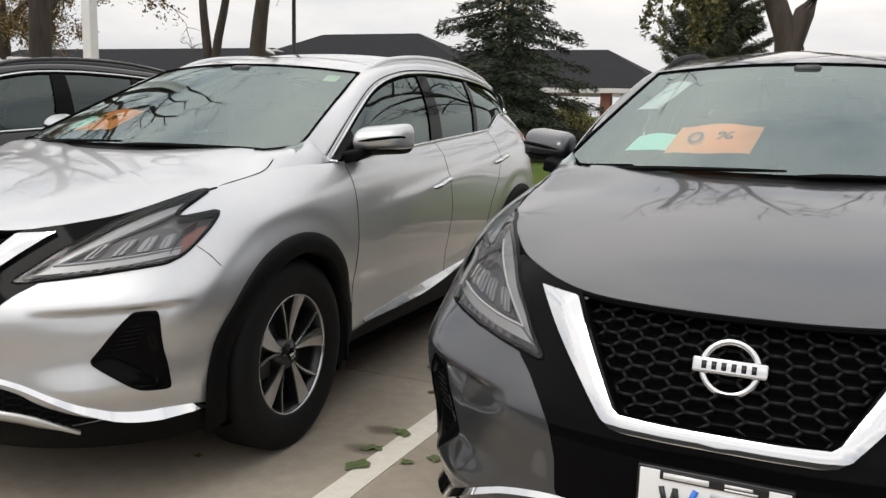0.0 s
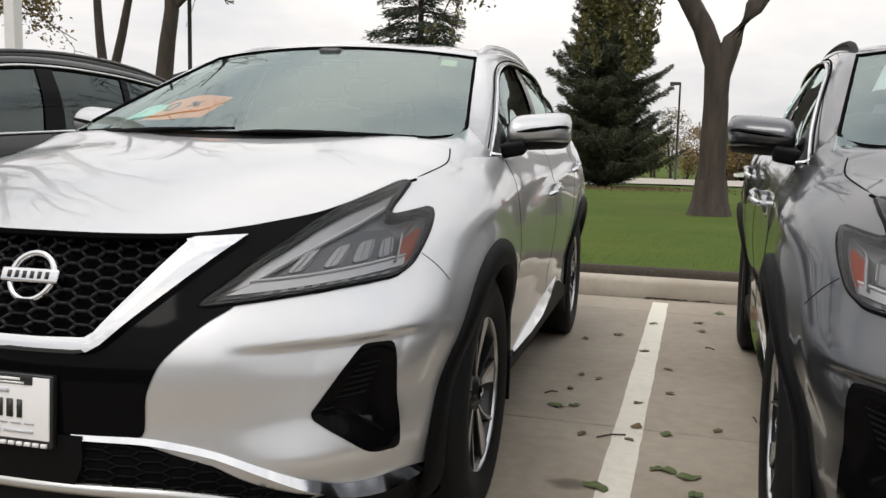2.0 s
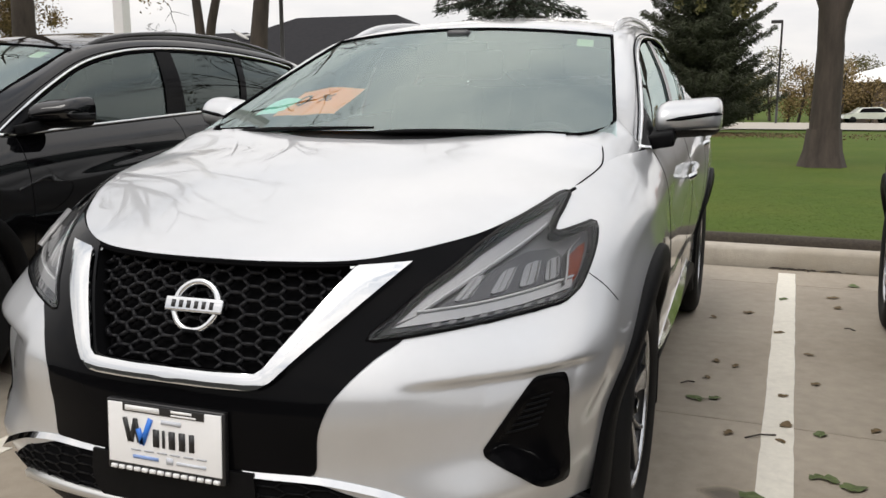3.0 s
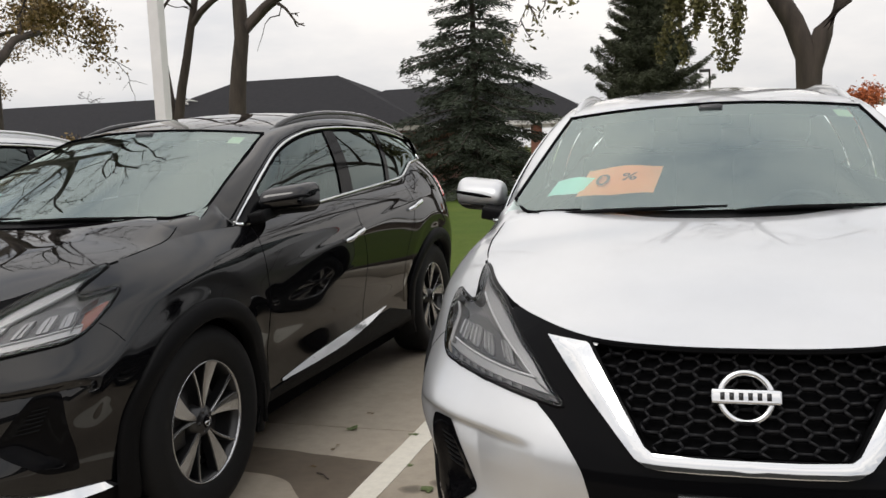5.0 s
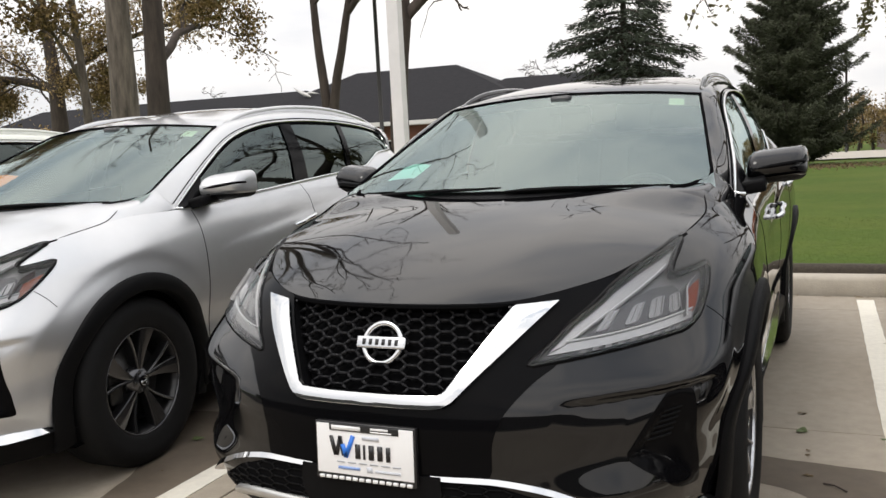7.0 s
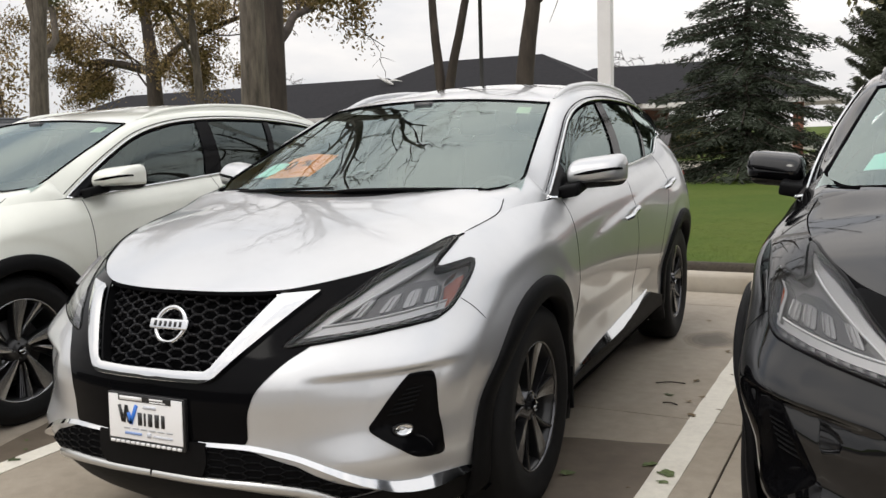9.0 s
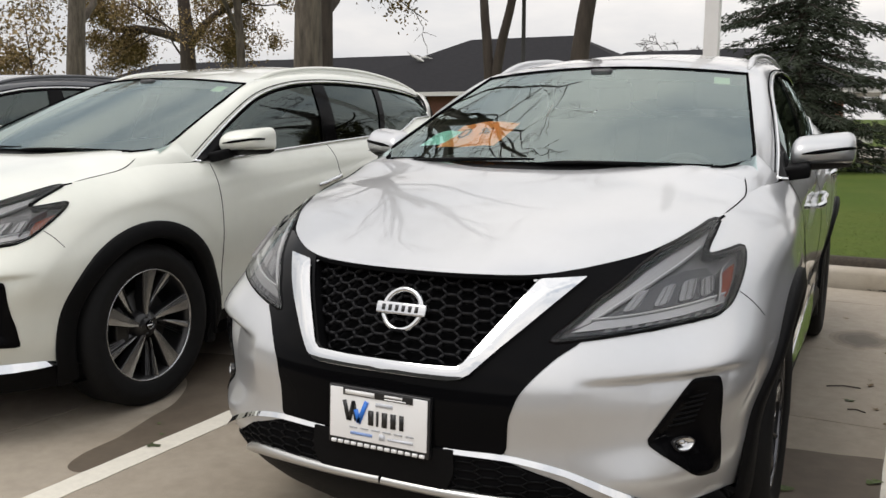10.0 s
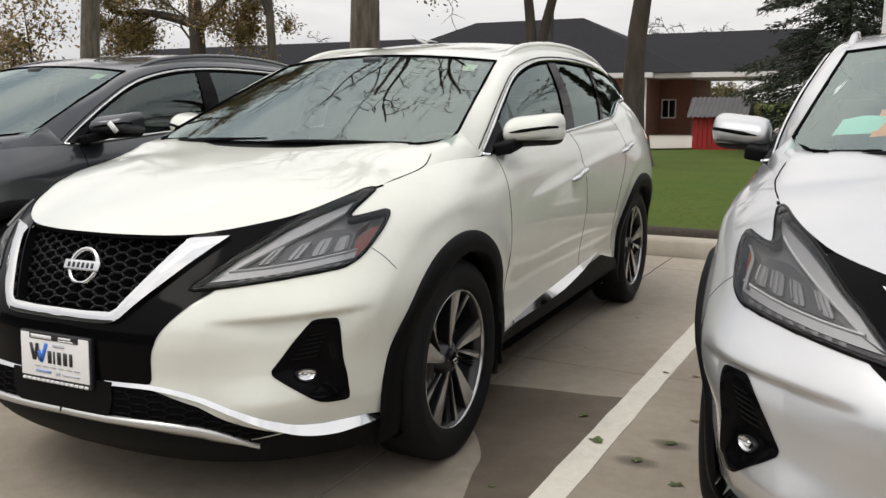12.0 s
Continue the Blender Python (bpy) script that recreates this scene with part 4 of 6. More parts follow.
def woods(name, x0, x1, y0, y1, h0, h1, count, seed, material, label):
    """A far belt of trees and brush: stems with many small leaf sprays."""
    rnd = np.random.RandomState(seed)
    pts, stems = [], []
    for _ in range(count):
        x, y, h = rnd.uniform(x0, x1), rnd.uniform(y0, y1), rnd.uniform(h0, h1)
        z = float(land(x, min(y, 130)))
        stems.append(tube([(x, y, z - .3), (x + rnd.normal(0, .2), y, z + h * .5), (x + rnd.normal(0, .4), y, z + h)], [.16, .10, .02], 4, False))
        n = int(140 + h * 24)
        f = rnd.rand(n) ** .7
        r = h * .30 * np.sin(np.clip(f, .05, 1) * 2.6) * rnd.rand(n) ** .5
        a = rnd.rand(n) * 6.283
        pts.append(np.stack([x + r * np.cos(a), y + r * np.sin(a), z + h * (.12 + .88 * f)], 1))
    cloud = leaf_cloud(np.concatenate(pts), 5 * sum(len(p) for p in pts), .125, seed, .25)
    t = tagged(new(name), label, "trees", kind="stuff")
    piece_of("stems", join(*stems), BARKDARK, t)
    piece_of("leaves", cloud, material, t)
    return t


woods("far_woods", -110, -44, 66, 95, 3.5, 6.8, 70, 71, LEAFGREEN, "belt of olive and brown trees beyond the building")
woods("side_thicket", -58, -49.2, 31, 37, 5.5, 9.0, 8, 76, LEAFBROWN, "thicket of olive trees at the lawn's far end")
woods("far_brush", -75, -36, 38, 52, 1.5, 4.2, 90, 72, LEAFBROWN, "low brown brush beyond the lawn")
woods("canopy_trees", -32, -14.5, 72, 90, 1.8, 3.9, 46, 73, LEAFGREEN, "low trees seen beyond the canopy")
woods("hall_trees", 0, 70, 108, 125, 4, 8.5, 56, 74, LEAFGREEN, "row of thin trees behind the far hall")
woods("yellow_trees", 4, 12, 86, 92, 3, 6, 8, 75, LEAFBROWN, "yellowing trees beside the far hall")


def outline(points, per=4, smooth=False):
    """Densified closed outline in (s, z)."""
    p = np.array(points, float)
    out = []
    for a, b in zip(p, np.roll(p, -1, 0)):
        n = max(per, int(np.linalg.norm((b - a) * (1.3, 1)) / 0.025) + 1)
        out += [a + (b - a) * k / n for k in range(n)]
    out = np.array(out)
    if smooth:
        for _ in range(smooth):
            out = (np.roll(out, 1, 0) + 2 * out + np.roll(out, -1, 0)) / 4
    return out


def inside(poly, q):
    x, z = q[:, 0][:, None], q[:, 1][:, None]
    a, b = poly, np.roll(poly, -1, 0)
    hit = ((a[:, 1] > z) != (b[:, 1] > z)) & (x < (b[:, 0] - a[:, 0]) * (z - a[:, 1]) / (b[:, 1] - a[:, 1] + 1e-12) + a[:, 0])
    return hit.sum(1) % 2 == 1


def edge_gap(poly, q):
    a, b = poly, np.roll(poly, -1, 0)
    ab = (b - a) * (1.2, 1)
    aq = (q[:, None] - a[None]) * (1.2, 1)
    t = np.clip((aq * ab).sum(-1) / np.maximum((ab * ab).sum(-1), 1e-12), 0, 1)
    return np.linalg.norm(aq - t[..., None] * ab, axis=-1).min(1)


def patch(poly, lift, depth=0.01, step=0.028, dish=0.0, first=0.012):
    """A panel that follows the skin inside an outline in (s, z), lifted by some metres, with a rim of that depth."""
    poly = np.asarray(poly, float)
    lo, hi = poly.min(0), poly.max(0)
    gs, gz = np.meshgrid(np.arange(lo[0], hi[0], step / 1.2), np.arange(lo[1], hi[1], step))
    q = np.stack([gs.ravel(), gz.ravel()], 1)
    q = q[inside(poly, q)]
    if len(q):
        q = q[edge_gap(poly, q) > step * 0.45]
    pts = np.concatenate([poly, q]) if len(q) else poly
    n = len(poly)
    v2, _, f2, _, _, _ = geometry.delaunay_2d_cdt([Vector(p) for p in pts], [(i, (i + 1) % n) for i in range(n)], [], 1, 1e-6)
    v2 = np.array([p[:] for p in v2])
    raise_by = np.full(len(v2), lift)
    if dish:
        open_edge = np.stack([np.where(poly[:, 0] < 1e-6, -.1, poly[:, 0]), poly[:, 1]], 1)
        raise_by = raise_by + dish * np.clip((edge_gap(open_edge, v2) - first) / 0.03, 0, 1)
    v = skin(v2[:, 0], v2[:, 1]) + normal(v2[:, 0], v2[:, 1]) * raise_by[:, None]
    faces = [tuple(f) for f in f2]
    if depth:
        nn = normal(poly[:, 0], poly[:, 1])
        ps = skin(poly[:, 0], poly[:, 1])
        rim = np.concatenate([ps + nn * lift, ps + nn * (lift - depth)])
        k = len(v)
        area = 0.5 * np.sum(poly[:, 0] * np.roll(poly[:, 1], -1) - np.roll(poly[:, 0], -1) * poly[:, 1])
        for i in range(n):
            j = (i + 1) % n
            if poly[i, 0] < 1e-6 and poly[j, 0] < 1e-6:
                continue
            quad = (k + i, k + n + i, k + n + j, k + j)
            faces.append(quad if area > 0 else quad[::-1])
        v = np.concatenate([v, rim])
    return v, faces


def ribbon(points, width, lift, depth=0.004, n=40):
    """A strip along a line in (s, z); width may be a list along it."""
    p = spline(np.array(points, float), n)
    w = np.interp(np.linspace(0, 1, n), np.linspace(0, 1, np.size(width)), np.atleast_1d(width)) / 2
    d = np.gradient(p, axis=0) * (1.2, 1)
    d /= np.linalg.norm(d, axis=1, keepdims=True)
    side = np.stack([-d[:, 1] / 1.2, d[:, 0]], 1)
    a, b = p + side * w[:, None], p - side * w[:, None]
    A, B_ = skin(a[:, 0], a[:, 1]), skin(b[:, 0], b[:, 1])
    na, nb = normal(a[:, 0], a[:, 1]), normal(b[:, 0], b[:, 1])
    mid = (A + B_) / 2 + (na + nb) / 2 * (lift + depth * 0.4)
    g = np.stack([A + na * (lift - depth), A + na * lift, mid, B_ + nb * lift, B_ + nb * (lift - depth)], 1)
    return lattice(g)


def ledge(points, width, top, lean, n=90):
    """A bright strip along a line in (s, z) that leans back: its lower edge stands proud."""
    p = spline(np.array(points, float), n)
    w = np.interp(np.linspace(0, 1, n), np.linspace(0, 1, np.size(width)), np.atleast_1d(width)) / 2

    base, out = skin(p[:, 0], p[:, 1] + w), normal(p[:, 0], p[:, 1] + w)
    out[:, 2] = 0
    out /= np.linalg.norm(out, axis=1, keepdims=True)
    low = top + lean * 2 * w

    def row(k, up):
        q = base + out * np.reshape(up, (-1, 1))
        q[:, 2] = p[:, 1] + k * w
        return q
    band = [row(1, top), row(.33, top + (low - top) / 3), row(-.33, top + (low - top) / 1.5), row(-1, low)]
    return join(lattice(np.stack([row(1.0, -.006), band[0]], 1)), lattice(np.stack(band, 1)), lattice(np.stack([band[3], row(-1.12, low - .006), row(-1.1, -.03)], 1)))


def shrink(poly, gap):
    """An outline drawn in by a gap."""
    p = np.asarray(poly, float) * (1.2, 1)
    d = np.roll(p, -1, 0) - np.roll(p, 1, 0)
    d /= np.maximum(np.linalg.norm(d, axis=1, keepdims=True), 1e-9)
    area = 0.5 * np.sum(p[:, 0] * np.roll(p[:, 1], -1) - np.roll(p[:, 0], -1) * p[:, 1])
    n = np.stack([-d[:, 1], d[:, 0]], 1) * np.sign(area)
    return (p + n * gap) / (1.2, 1)


def hoop(outer, inner, lift, depth=0.006):
    """The ring between two outlines with as many points."""
    so, si = skin(outer[:, 0], outer[:, 1]), skin(inner[:, 0], inner[:, 1])
    no, ni = normal(outer[:, 0], outer[:, 1]), normal(inner[:, 0], inner[:, 1])
    g = np.stack([so + no * (lift - depth), so + no * lift, si + ni * lift, si + ni * (lift - depth)], 0)
    return lattice(g, True)


WHEELS_Y, AXLE = (0.928, 3.753), 0.376
ARCH = 0.425
HEADLIGHT = outline([(.25, .772), (.36, .787), (.47, .802), (.605, .818), (.64, .842), (.672, .895), (.722, .976), (.672, .966), (.628, .957), (.618, .966), (.645, .992), (.695, 1.026), (.722, 1.042), (.69, 1.036), (.63, 1.014), (.55, .982), (.47, .942), (.35, .864)], smooth=1)
FOG = outline([(.530, .672), (.593, .669), (.608, .640), (.637, .560), (.658, .494), (.669, .404), (.589, .420), (.498, .489), (.465, .517), (.459, .534), (.472, .558), (.498, .618), (.517, .654)], smooth=1)


def front(points, smooth=0):
    """Closed outline in (s, z) from straight-edged points (x, z) on the nose."""
    p = np.array(points, float)
    out = []
    for a, b in zip(p, np.roll(p, -1, 0)):
        n = max(2, int(np.linalg.norm(b - a) / 0.02) + 1)
        out += [a + (b - a) * k / n for k in range(n)]
    out = np.array(out)
    axis = out[:, 0] < 1e-6
    for _ in range(smooth):
        out = (np.roll(out, 1, 0) + 2 * out + np.roll(out, -1, 0)) / 4
        out[axis, 0] = 0
    return np.array([front_s(x, z) for x, z in out])


def front_s(x, z):
    s = np.linspace(0, .98, 400) ** 1.6
    return float(np.interp(x, skin(s, np.full(400, z))[:, 0], s)), z


GLOSS_AREA = front([(.353, .921), (.36, .926), (.425, .937), (.484, .947), (.538, .9585), (.572, .966), (.592, .962), (.50, .862), (.412, .772), (.45, .775), (.492, .778), (.44, .742), (.40, .70), (.366, .655), (.345, .59), (.342, .50), (0, .50), (0, .708), (.20, .708), (.216, .713)], 1)
GRILLE = front([(0, .918), (.352, .918), (.212, .710), (0, .710)])
CHROME_V = front([(0, .673), (.10, .673), (.19, .674), (.218, .678), (.243, .692), (.462, .915), (.36, .910), (.352, .906), (.222, .716), (.205, .705), (.10, .702), (0, .702)])
INTAKE = front([(0, .49), (.337, .488), (.48, .44), (.655, .335), (.56, .315), (.47, .345), (.33, .375), (0, .385)])


def rim_z(s):
    """The top edge of the walls at s."""
    z = np.full(np.shape(s), 1.0)
    for _ in range(6):
        z = RIM(skin(s, z)[..., 1])
    return z


def body_walls():
    s = np.r_[np.linspace(0, 1, 190)[:-1], np.linspace(1, 2, 100)[:-1], np.linspace(2, 3, 26)]
    top = rim_z(s)
    v = np.linspace(0, 1, 96) ** 0.9
    z = 0.2 + v[None] * (top[:, None] - 0.2)
    sg = np.repeat(s[:, None], len(v), 1)
    p = skin(sg, z)
    verts, faces = lattice(p)
    flat = np.stack([sg.ravel(), z.ravel()], 1)
    keep = []
    in_lamp, in_fog, in_grille = inside(HEADLIGHT, flat), inside(FOG, flat), inside(GRILLE * (1.1, 1) + np.where(GRILLE[:, :1] < 1e-6, (-.02, 0), (.012, 0)) + np.where(GRILLE[:, 1:] < .75, (0, -.012), (0, .0)), flat)
    for f in faces:
        c = verts[list(f)].mean(0)
        if any((c[1] - wy) ** 2 + (c[2] - AXLE) ** 2 < (ARCH + 0.02) ** 2 for wy in WHEELS_Y) and c[0] > 0.5:
            continue
        if sum(in_lamp[i] for i in f) > 1 or all(in_fog[i] for i in f) or all(in_grille[i] for i in f):
            continue
        keep.append(f)
    return verts, keep


def hood_shape():
    e = HOOD_EDGE
    k = np.linspace(0, 1, 44) ** 1.35
    x = e[:, 0:1] * (1 - k[None])
    y = np.repeat(e[:, 1:2], len(k), 1)
    verts, faces = lattice(np.stack([x, y, hood_height(x, y)], -1))
    keep = []
    for f in faces:
        c = verts[list(f)].mean(0)
        if c[1] < min(1.15 - .20 * (1 - (c[0] / .75) ** 2) + .012, 1.06):
            keep.append(f)
    return verts, keep


_hs = np.r_[np.linspace(0, .9, 64), np.linspace(.9, 1.25, 36)[1:]]
HOOD_EDGE = skin(_hs, rim_z(_hs))
HOOD_EDGE = HOOD_EDGE[HOOD_EDGE[:, 1] < 1.30]


def hood_height(x, y):
    """Height of the bonnet and of the shelf at the windscreen's corner, inside the rim."""
    x, y = np.asarray(x, float), np.asarray(y, float)
    ex = np.interp(y, HOOD_EDGE[:, 1], HOOD_EDGE[:, 0])
    q = np.clip(x / np.maximum(ex, 1e-6), 0, 1)
    u = np.clip((y - .1) / 1.05, 0, 1)
    mid = .972 + .345 * (y - .2) - .1316 * (y - .2) ** 2
    edge = np.interp(y, HOOD_EDGE[:, 1], HOOD_EDGE[:, 2])
    ridge = .0035 * bell(x, .2 + .36 * u, .08) * u ** .5 * (1 - u) ** .3
    w = np.clip((y - .80) / .28, 0, 1)
    shelf = .052 * w * w * (3 - 2 * w) * (1 - q ** 15) * q ** 2
    return mid - (mid - edge) * q ** 2.5 + shelf + ridge * np.clip((1 - q) * 4, 0, 1) ** 2


# Long lines of the cabin: the upper edge of the side windows and the edge of windscreen and roof.
UPPER = spline([(.802, 1.345, 1.120), (.787, 1.48, 1.208), (.75, 1.70, 1.33), (.70, 1.98, 1.45), (.672, 2.3, 1.522), (.665, 2.7, 1.552), (.664, 3.05, 1.552), (.655, 3.40, 1.540), (.632, 3.80, 1.510), (.597, 4.10, 1.474)], 60)
INNER = spline([(.760, 1.15, 1.156), (.742, 1.27, 1.209), (.721, 1.38, 1.258), (.689, 1.54, 1.329), (.656, 1.74, 1.411), (.606, 2.006, 1.520), (.578, 2.4, 1.592), (.572, 2.8, 1.622), (.572, 3.3, 1.615), (.56, 3.9, 1.57), (.54, 4.35, 1.495)], 60)
SCREEN_TOP = 2.006


def on_line(line, y):
    return np.stack([np.interp(y, line[:, 1], line[:, 0]), y, np.interp(y, line[:, 1], line[:, 2])], -1)


def belt(y):
    s = np.interp(y, SIDE_Y, SIDE_S)
    return skin(s, RIM(y))


SIDE_S = np.linspace(.6, 3, 600)
SIDE_Y = skin(SIDE_S, rim_z(SIDE_S))[:, 1]


def pillars():
    """A-pillar, roof side and C-pillar of one side."""
    t = np.linspace(0, 1, 60)
    up = spline(UPPER, 60)
    yi = np.interp(t, [0, .26, .53, 1], [1.29, 2.0, 2.72, 4.12])
    inn = on_line(INNER, yi)
    rows = []
    for k in np.linspace(0, 1, 9):
        r = up * (1 - k) + inn * k
        bulge = np.sin(k * np.pi) * .018 * np.clip(t * 7, 0, 1)
        r = r + np.stack([bulge * .6, -bulge * .4, bulge * .8], 1)
        rows.append(r)
    a = lattice(np.stack(rows, 0))
    y2 = np.linspace(0, 1, 24)
    low = belt(4.05 + y2 * .50)
    high = on_line(INNER, 4.10 + y2 * .25)
    rows = [low * (1 - k) + high * k + np.array([.03, 0, .02]) * np.sin(k * np.pi) for k in np.linspace(0, 1, 9)]
    b = lattice(np.stack(rows, 0))
    return join(a, b, pillar_foot())


def pillar_foot():
    """The fender's sweep up into the pillar, round the lower corner of the windscreen."""
    n = 26
    u = np.linspace(0, 1, n)[:, None]
    low = belt(.985 + .36 * u[:, 0])
    low = low * (1 - u ** 6) + UPPER[0] * u ** 6
    top = spline([(.64, .985, 1.150), (.665, 1.08, 1.166), (.70, 1.165, 1.175), (.730, 1.215, 1.186), (.741, 1.255, 1.204), on_line(INNER, np.array([1.29]))[0]], n)
    top[0, 2] = hood_height(top[0, 0], top[0, 1])
    rows = []
    for k in np.linspace(0, 1, 14):
        r = low * (1 - k) + top * k
        out = np.sin(k * np.pi) * .017 * np.clip((1 - u[:, 0]) * 4, 0, 1)
        r = r + np.stack([out * .7, 0 * out, out], 1)
        w = np.clip(1 - u[:, 0] * 2.2, 0, 1) ** 1.5
        r[:, 2] = r[:, 2] * (1 - w) + (hood_height(r[:, 0], r[:, 1]) - .003 + .005 * np.clip(u[:, 0] * 7, 0, 1)) * w
        rows.append(r)
    return lattice(np.stack(rows, 0))


def side_glass(y0, y1, lean0, lean1, lift=-.006):
    """A window between the belt and the upper edge; its front and back edges lean."""
    n, rows = 22, []
    u = np.linspace(0, 1, n)
    for k in np.linspace(0, 1, 12):
        a, b = y0 + lean0 * k, y1 + lean1 * k
        y = a + (b - a) * u
        yb = np.clip(y, 1.345, 4.08)
        lo, hi = belt(yb), on_line(UPPER, yb)
        p = lo * (1 - k) + hi * k
        p[:, 0] += .022 * np.sin(k * np.pi) + lift
        rows.append(p)
    return lattice(np.stack(rows, 1))


_edge = INNER[INNER[:, 1] < 2.02]
SCREEN_X, SCREEN_Z = np.polyfit(_edge[:, 1], _edge[:, 0], 3), np.polyfit(_edge[:, 1], _edge[:, 2], 3)


def windscreen_point(u, k):
    """u from -1 to 1 across, k from 0 at the cowl to 1 at the roof."""
    y = 1.15 + (SCREEN_TOP - 1.15) * np.asarray(k, float)
    c = 1 - u ** 2
    e = np.stack([np.polyval(SCREEN_X, y), y, np.polyval(SCREEN_Z, y)], -1)
    e[..., 0] *= u
    e[..., 1] -= c * (.20 * (1 - k) + .10 * k)
    e[..., 2] += c * (.020 * (1 - k) + .035 * k)
    return e


def windscreen():
    u, k = np.meshgrid(np.linspace(-1, 1, 57), np.linspace(0, 1, 29))
    return lattice(windscreen_point(u, k)[:, ::-1])


def roof_shape():
    y = np.linspace(SCREEN_TOP, 4.35, 40)
    e = on_line(INNER, y)
    k = np.linspace(-1, 1, 31)
    x = e[:, 0:1] * k
    c = 1 - np.abs(k) ** 2.2
    yy = e[:, 1:2] - c * (.10 * np.clip(1 - (y[:, None] - SCREEN_TOP) / .5, 0, 1))
    z = e[:, 2:3] + c * (.035 + .012 * bell(y[:, None], 2.9, .6))
    return lattice(np.stack([x, yy, z], -1))


def tailgate():
    top = on_line(INNER, np.full(17, 4.35))
    k = np.linspace(-1, 1, 17)
    top = np.stack([.54 * k, 4.35 + 0 * k + .04 * (1 - k ** 2), 1.495 + .04 * (1 - k ** 2)], -1)
    low = np.stack([.58 * k, 4.46 + .13 * (1 - k ** 2), np.full(17, 1.28)], -1)
    return lattice(np.stack([top * (1 - q) + low * q for q in np.linspace(0, 1, 6)], 0))


def hex_bars(poly, lift, cell, bar=0.006, thick=0.012, mirror=True):
    """Honeycomb bars over an outline in (s, z), each bar a small ridged strip."""
    wx, wz = cell
    verts, faces = [], []
    lo, hi = poly.min(0), poly.max(0)
    reach = np.linspace(0, hi[0] + .02, 60)
    xs = skin(reach, np.full(60, .8))[:, 0]
    segs = []
    nx, nz = int(xs[-1] / wx) + 2, int((hi[1] - lo[1]) / wz) + 2
    for i in range(0, nx):
        for j in range(-1, nz + 1):
            cx = i * wx
            cz = lo[1] + (j + (i % 2) / 2) * wz
            a, h = wx * 2 / 3, wz / 2
            corner = [(cx + a * 1.0, cz), (cx + a * .5, cz + h), (cx - a * .5, cz + h), (cx - a * 1.0, cz)]
            segs += [(corner[0], corner[1]), (corner[1], corner[2]), (corner[2], corner[3])]
            segs.append(((cx - a, cz), (cx - a * .5, cz - h)))
            segs.append(((cx + a, cz), (cx + a * .5, cz - h)))
    done = set()
    for p, q in segs:
        key = tuple(sorted([(round(p[0], 4), round(p[1], 4)), (round(q[0], 4), round(q[1], 4))]))
        if key in done or p[0] < -1e-6 and q[0] < -1e-6:
            continue
        done.add(key)
        p, q = np.array(p), np.array(q)
        m = (p + q) / 2
        ms = np.interp(abs(m[0]), xs, reach)
        if m[0] < -1e-6 or not inside(poly, np.array([[ms + 1e-4, m[1]]]))[0]:
            continue
        d = (q - p) / np.linalg.norm(q - p)
        n = np.array([-d[1], d[0]]) * bar / 2
        ring = np.array([p + n, q + n, q - n, p - n])
        s4 = np.interp(np.abs(ring[:, 0]), xs, reach)
        base, nn = skin(s4, ring[:, 1]), normal(s4, ring[:, 1])
        base[:, 0] *= np.where(ring[:, 0] < 0, -1, 1)
        k = sum(len(v) for v in verts)
        verts.append(np.concatenate([base + nn * lift, base + nn * (lift + thick)]))
        faces += [(k + 4, k + 5, k + 6, k + 7), (k, k + 1, k + 5, k + 4), (k + 1, k + 2, k + 6, k + 5), (k + 2, k + 3, k + 7, k + 6), (k + 3, k, k + 4, k + 7)]
    return np.concatenate(verts), faces


def spoke(r0, r1, w0, w1, x0, x1, sweep0, sweep1, thick, bend=0.0):
    """A spoke from hub to rim, flat faced with sides; sweeps are angles in radians."""
    n = 9
    k = np.linspace(0, 1, n)
    r = r0 + (r1 - r0) * k
    a = sweep0 + (sweep1 - sweep0) * k + bend * np.sin(k * np.pi)
    w = w0 + (w1 - w0) * k
    x = x0 + (x1 - x0) * k ** 1.4
    c, s = np.cos(a), np.sin(a)
    def at(off, dx):
        return np.stack([x + dx, r * c - off * s, r * s + off * c], -1)
    flank = lattice(np.stack([at(-w / 2 + .004, -.001), at(-w / 2, -.004), at(-w / 2, -thick), at(w / 2, -thick), at(w / 2, -.004), at(w / 2 - .004, -.001)], 1)[:, ::-1])
    return flank, lattice(np.stack([at(-w / 2 + .0035, 0), at(w * .1, .0015), at(w / 2 - .0035, 0)], 1))


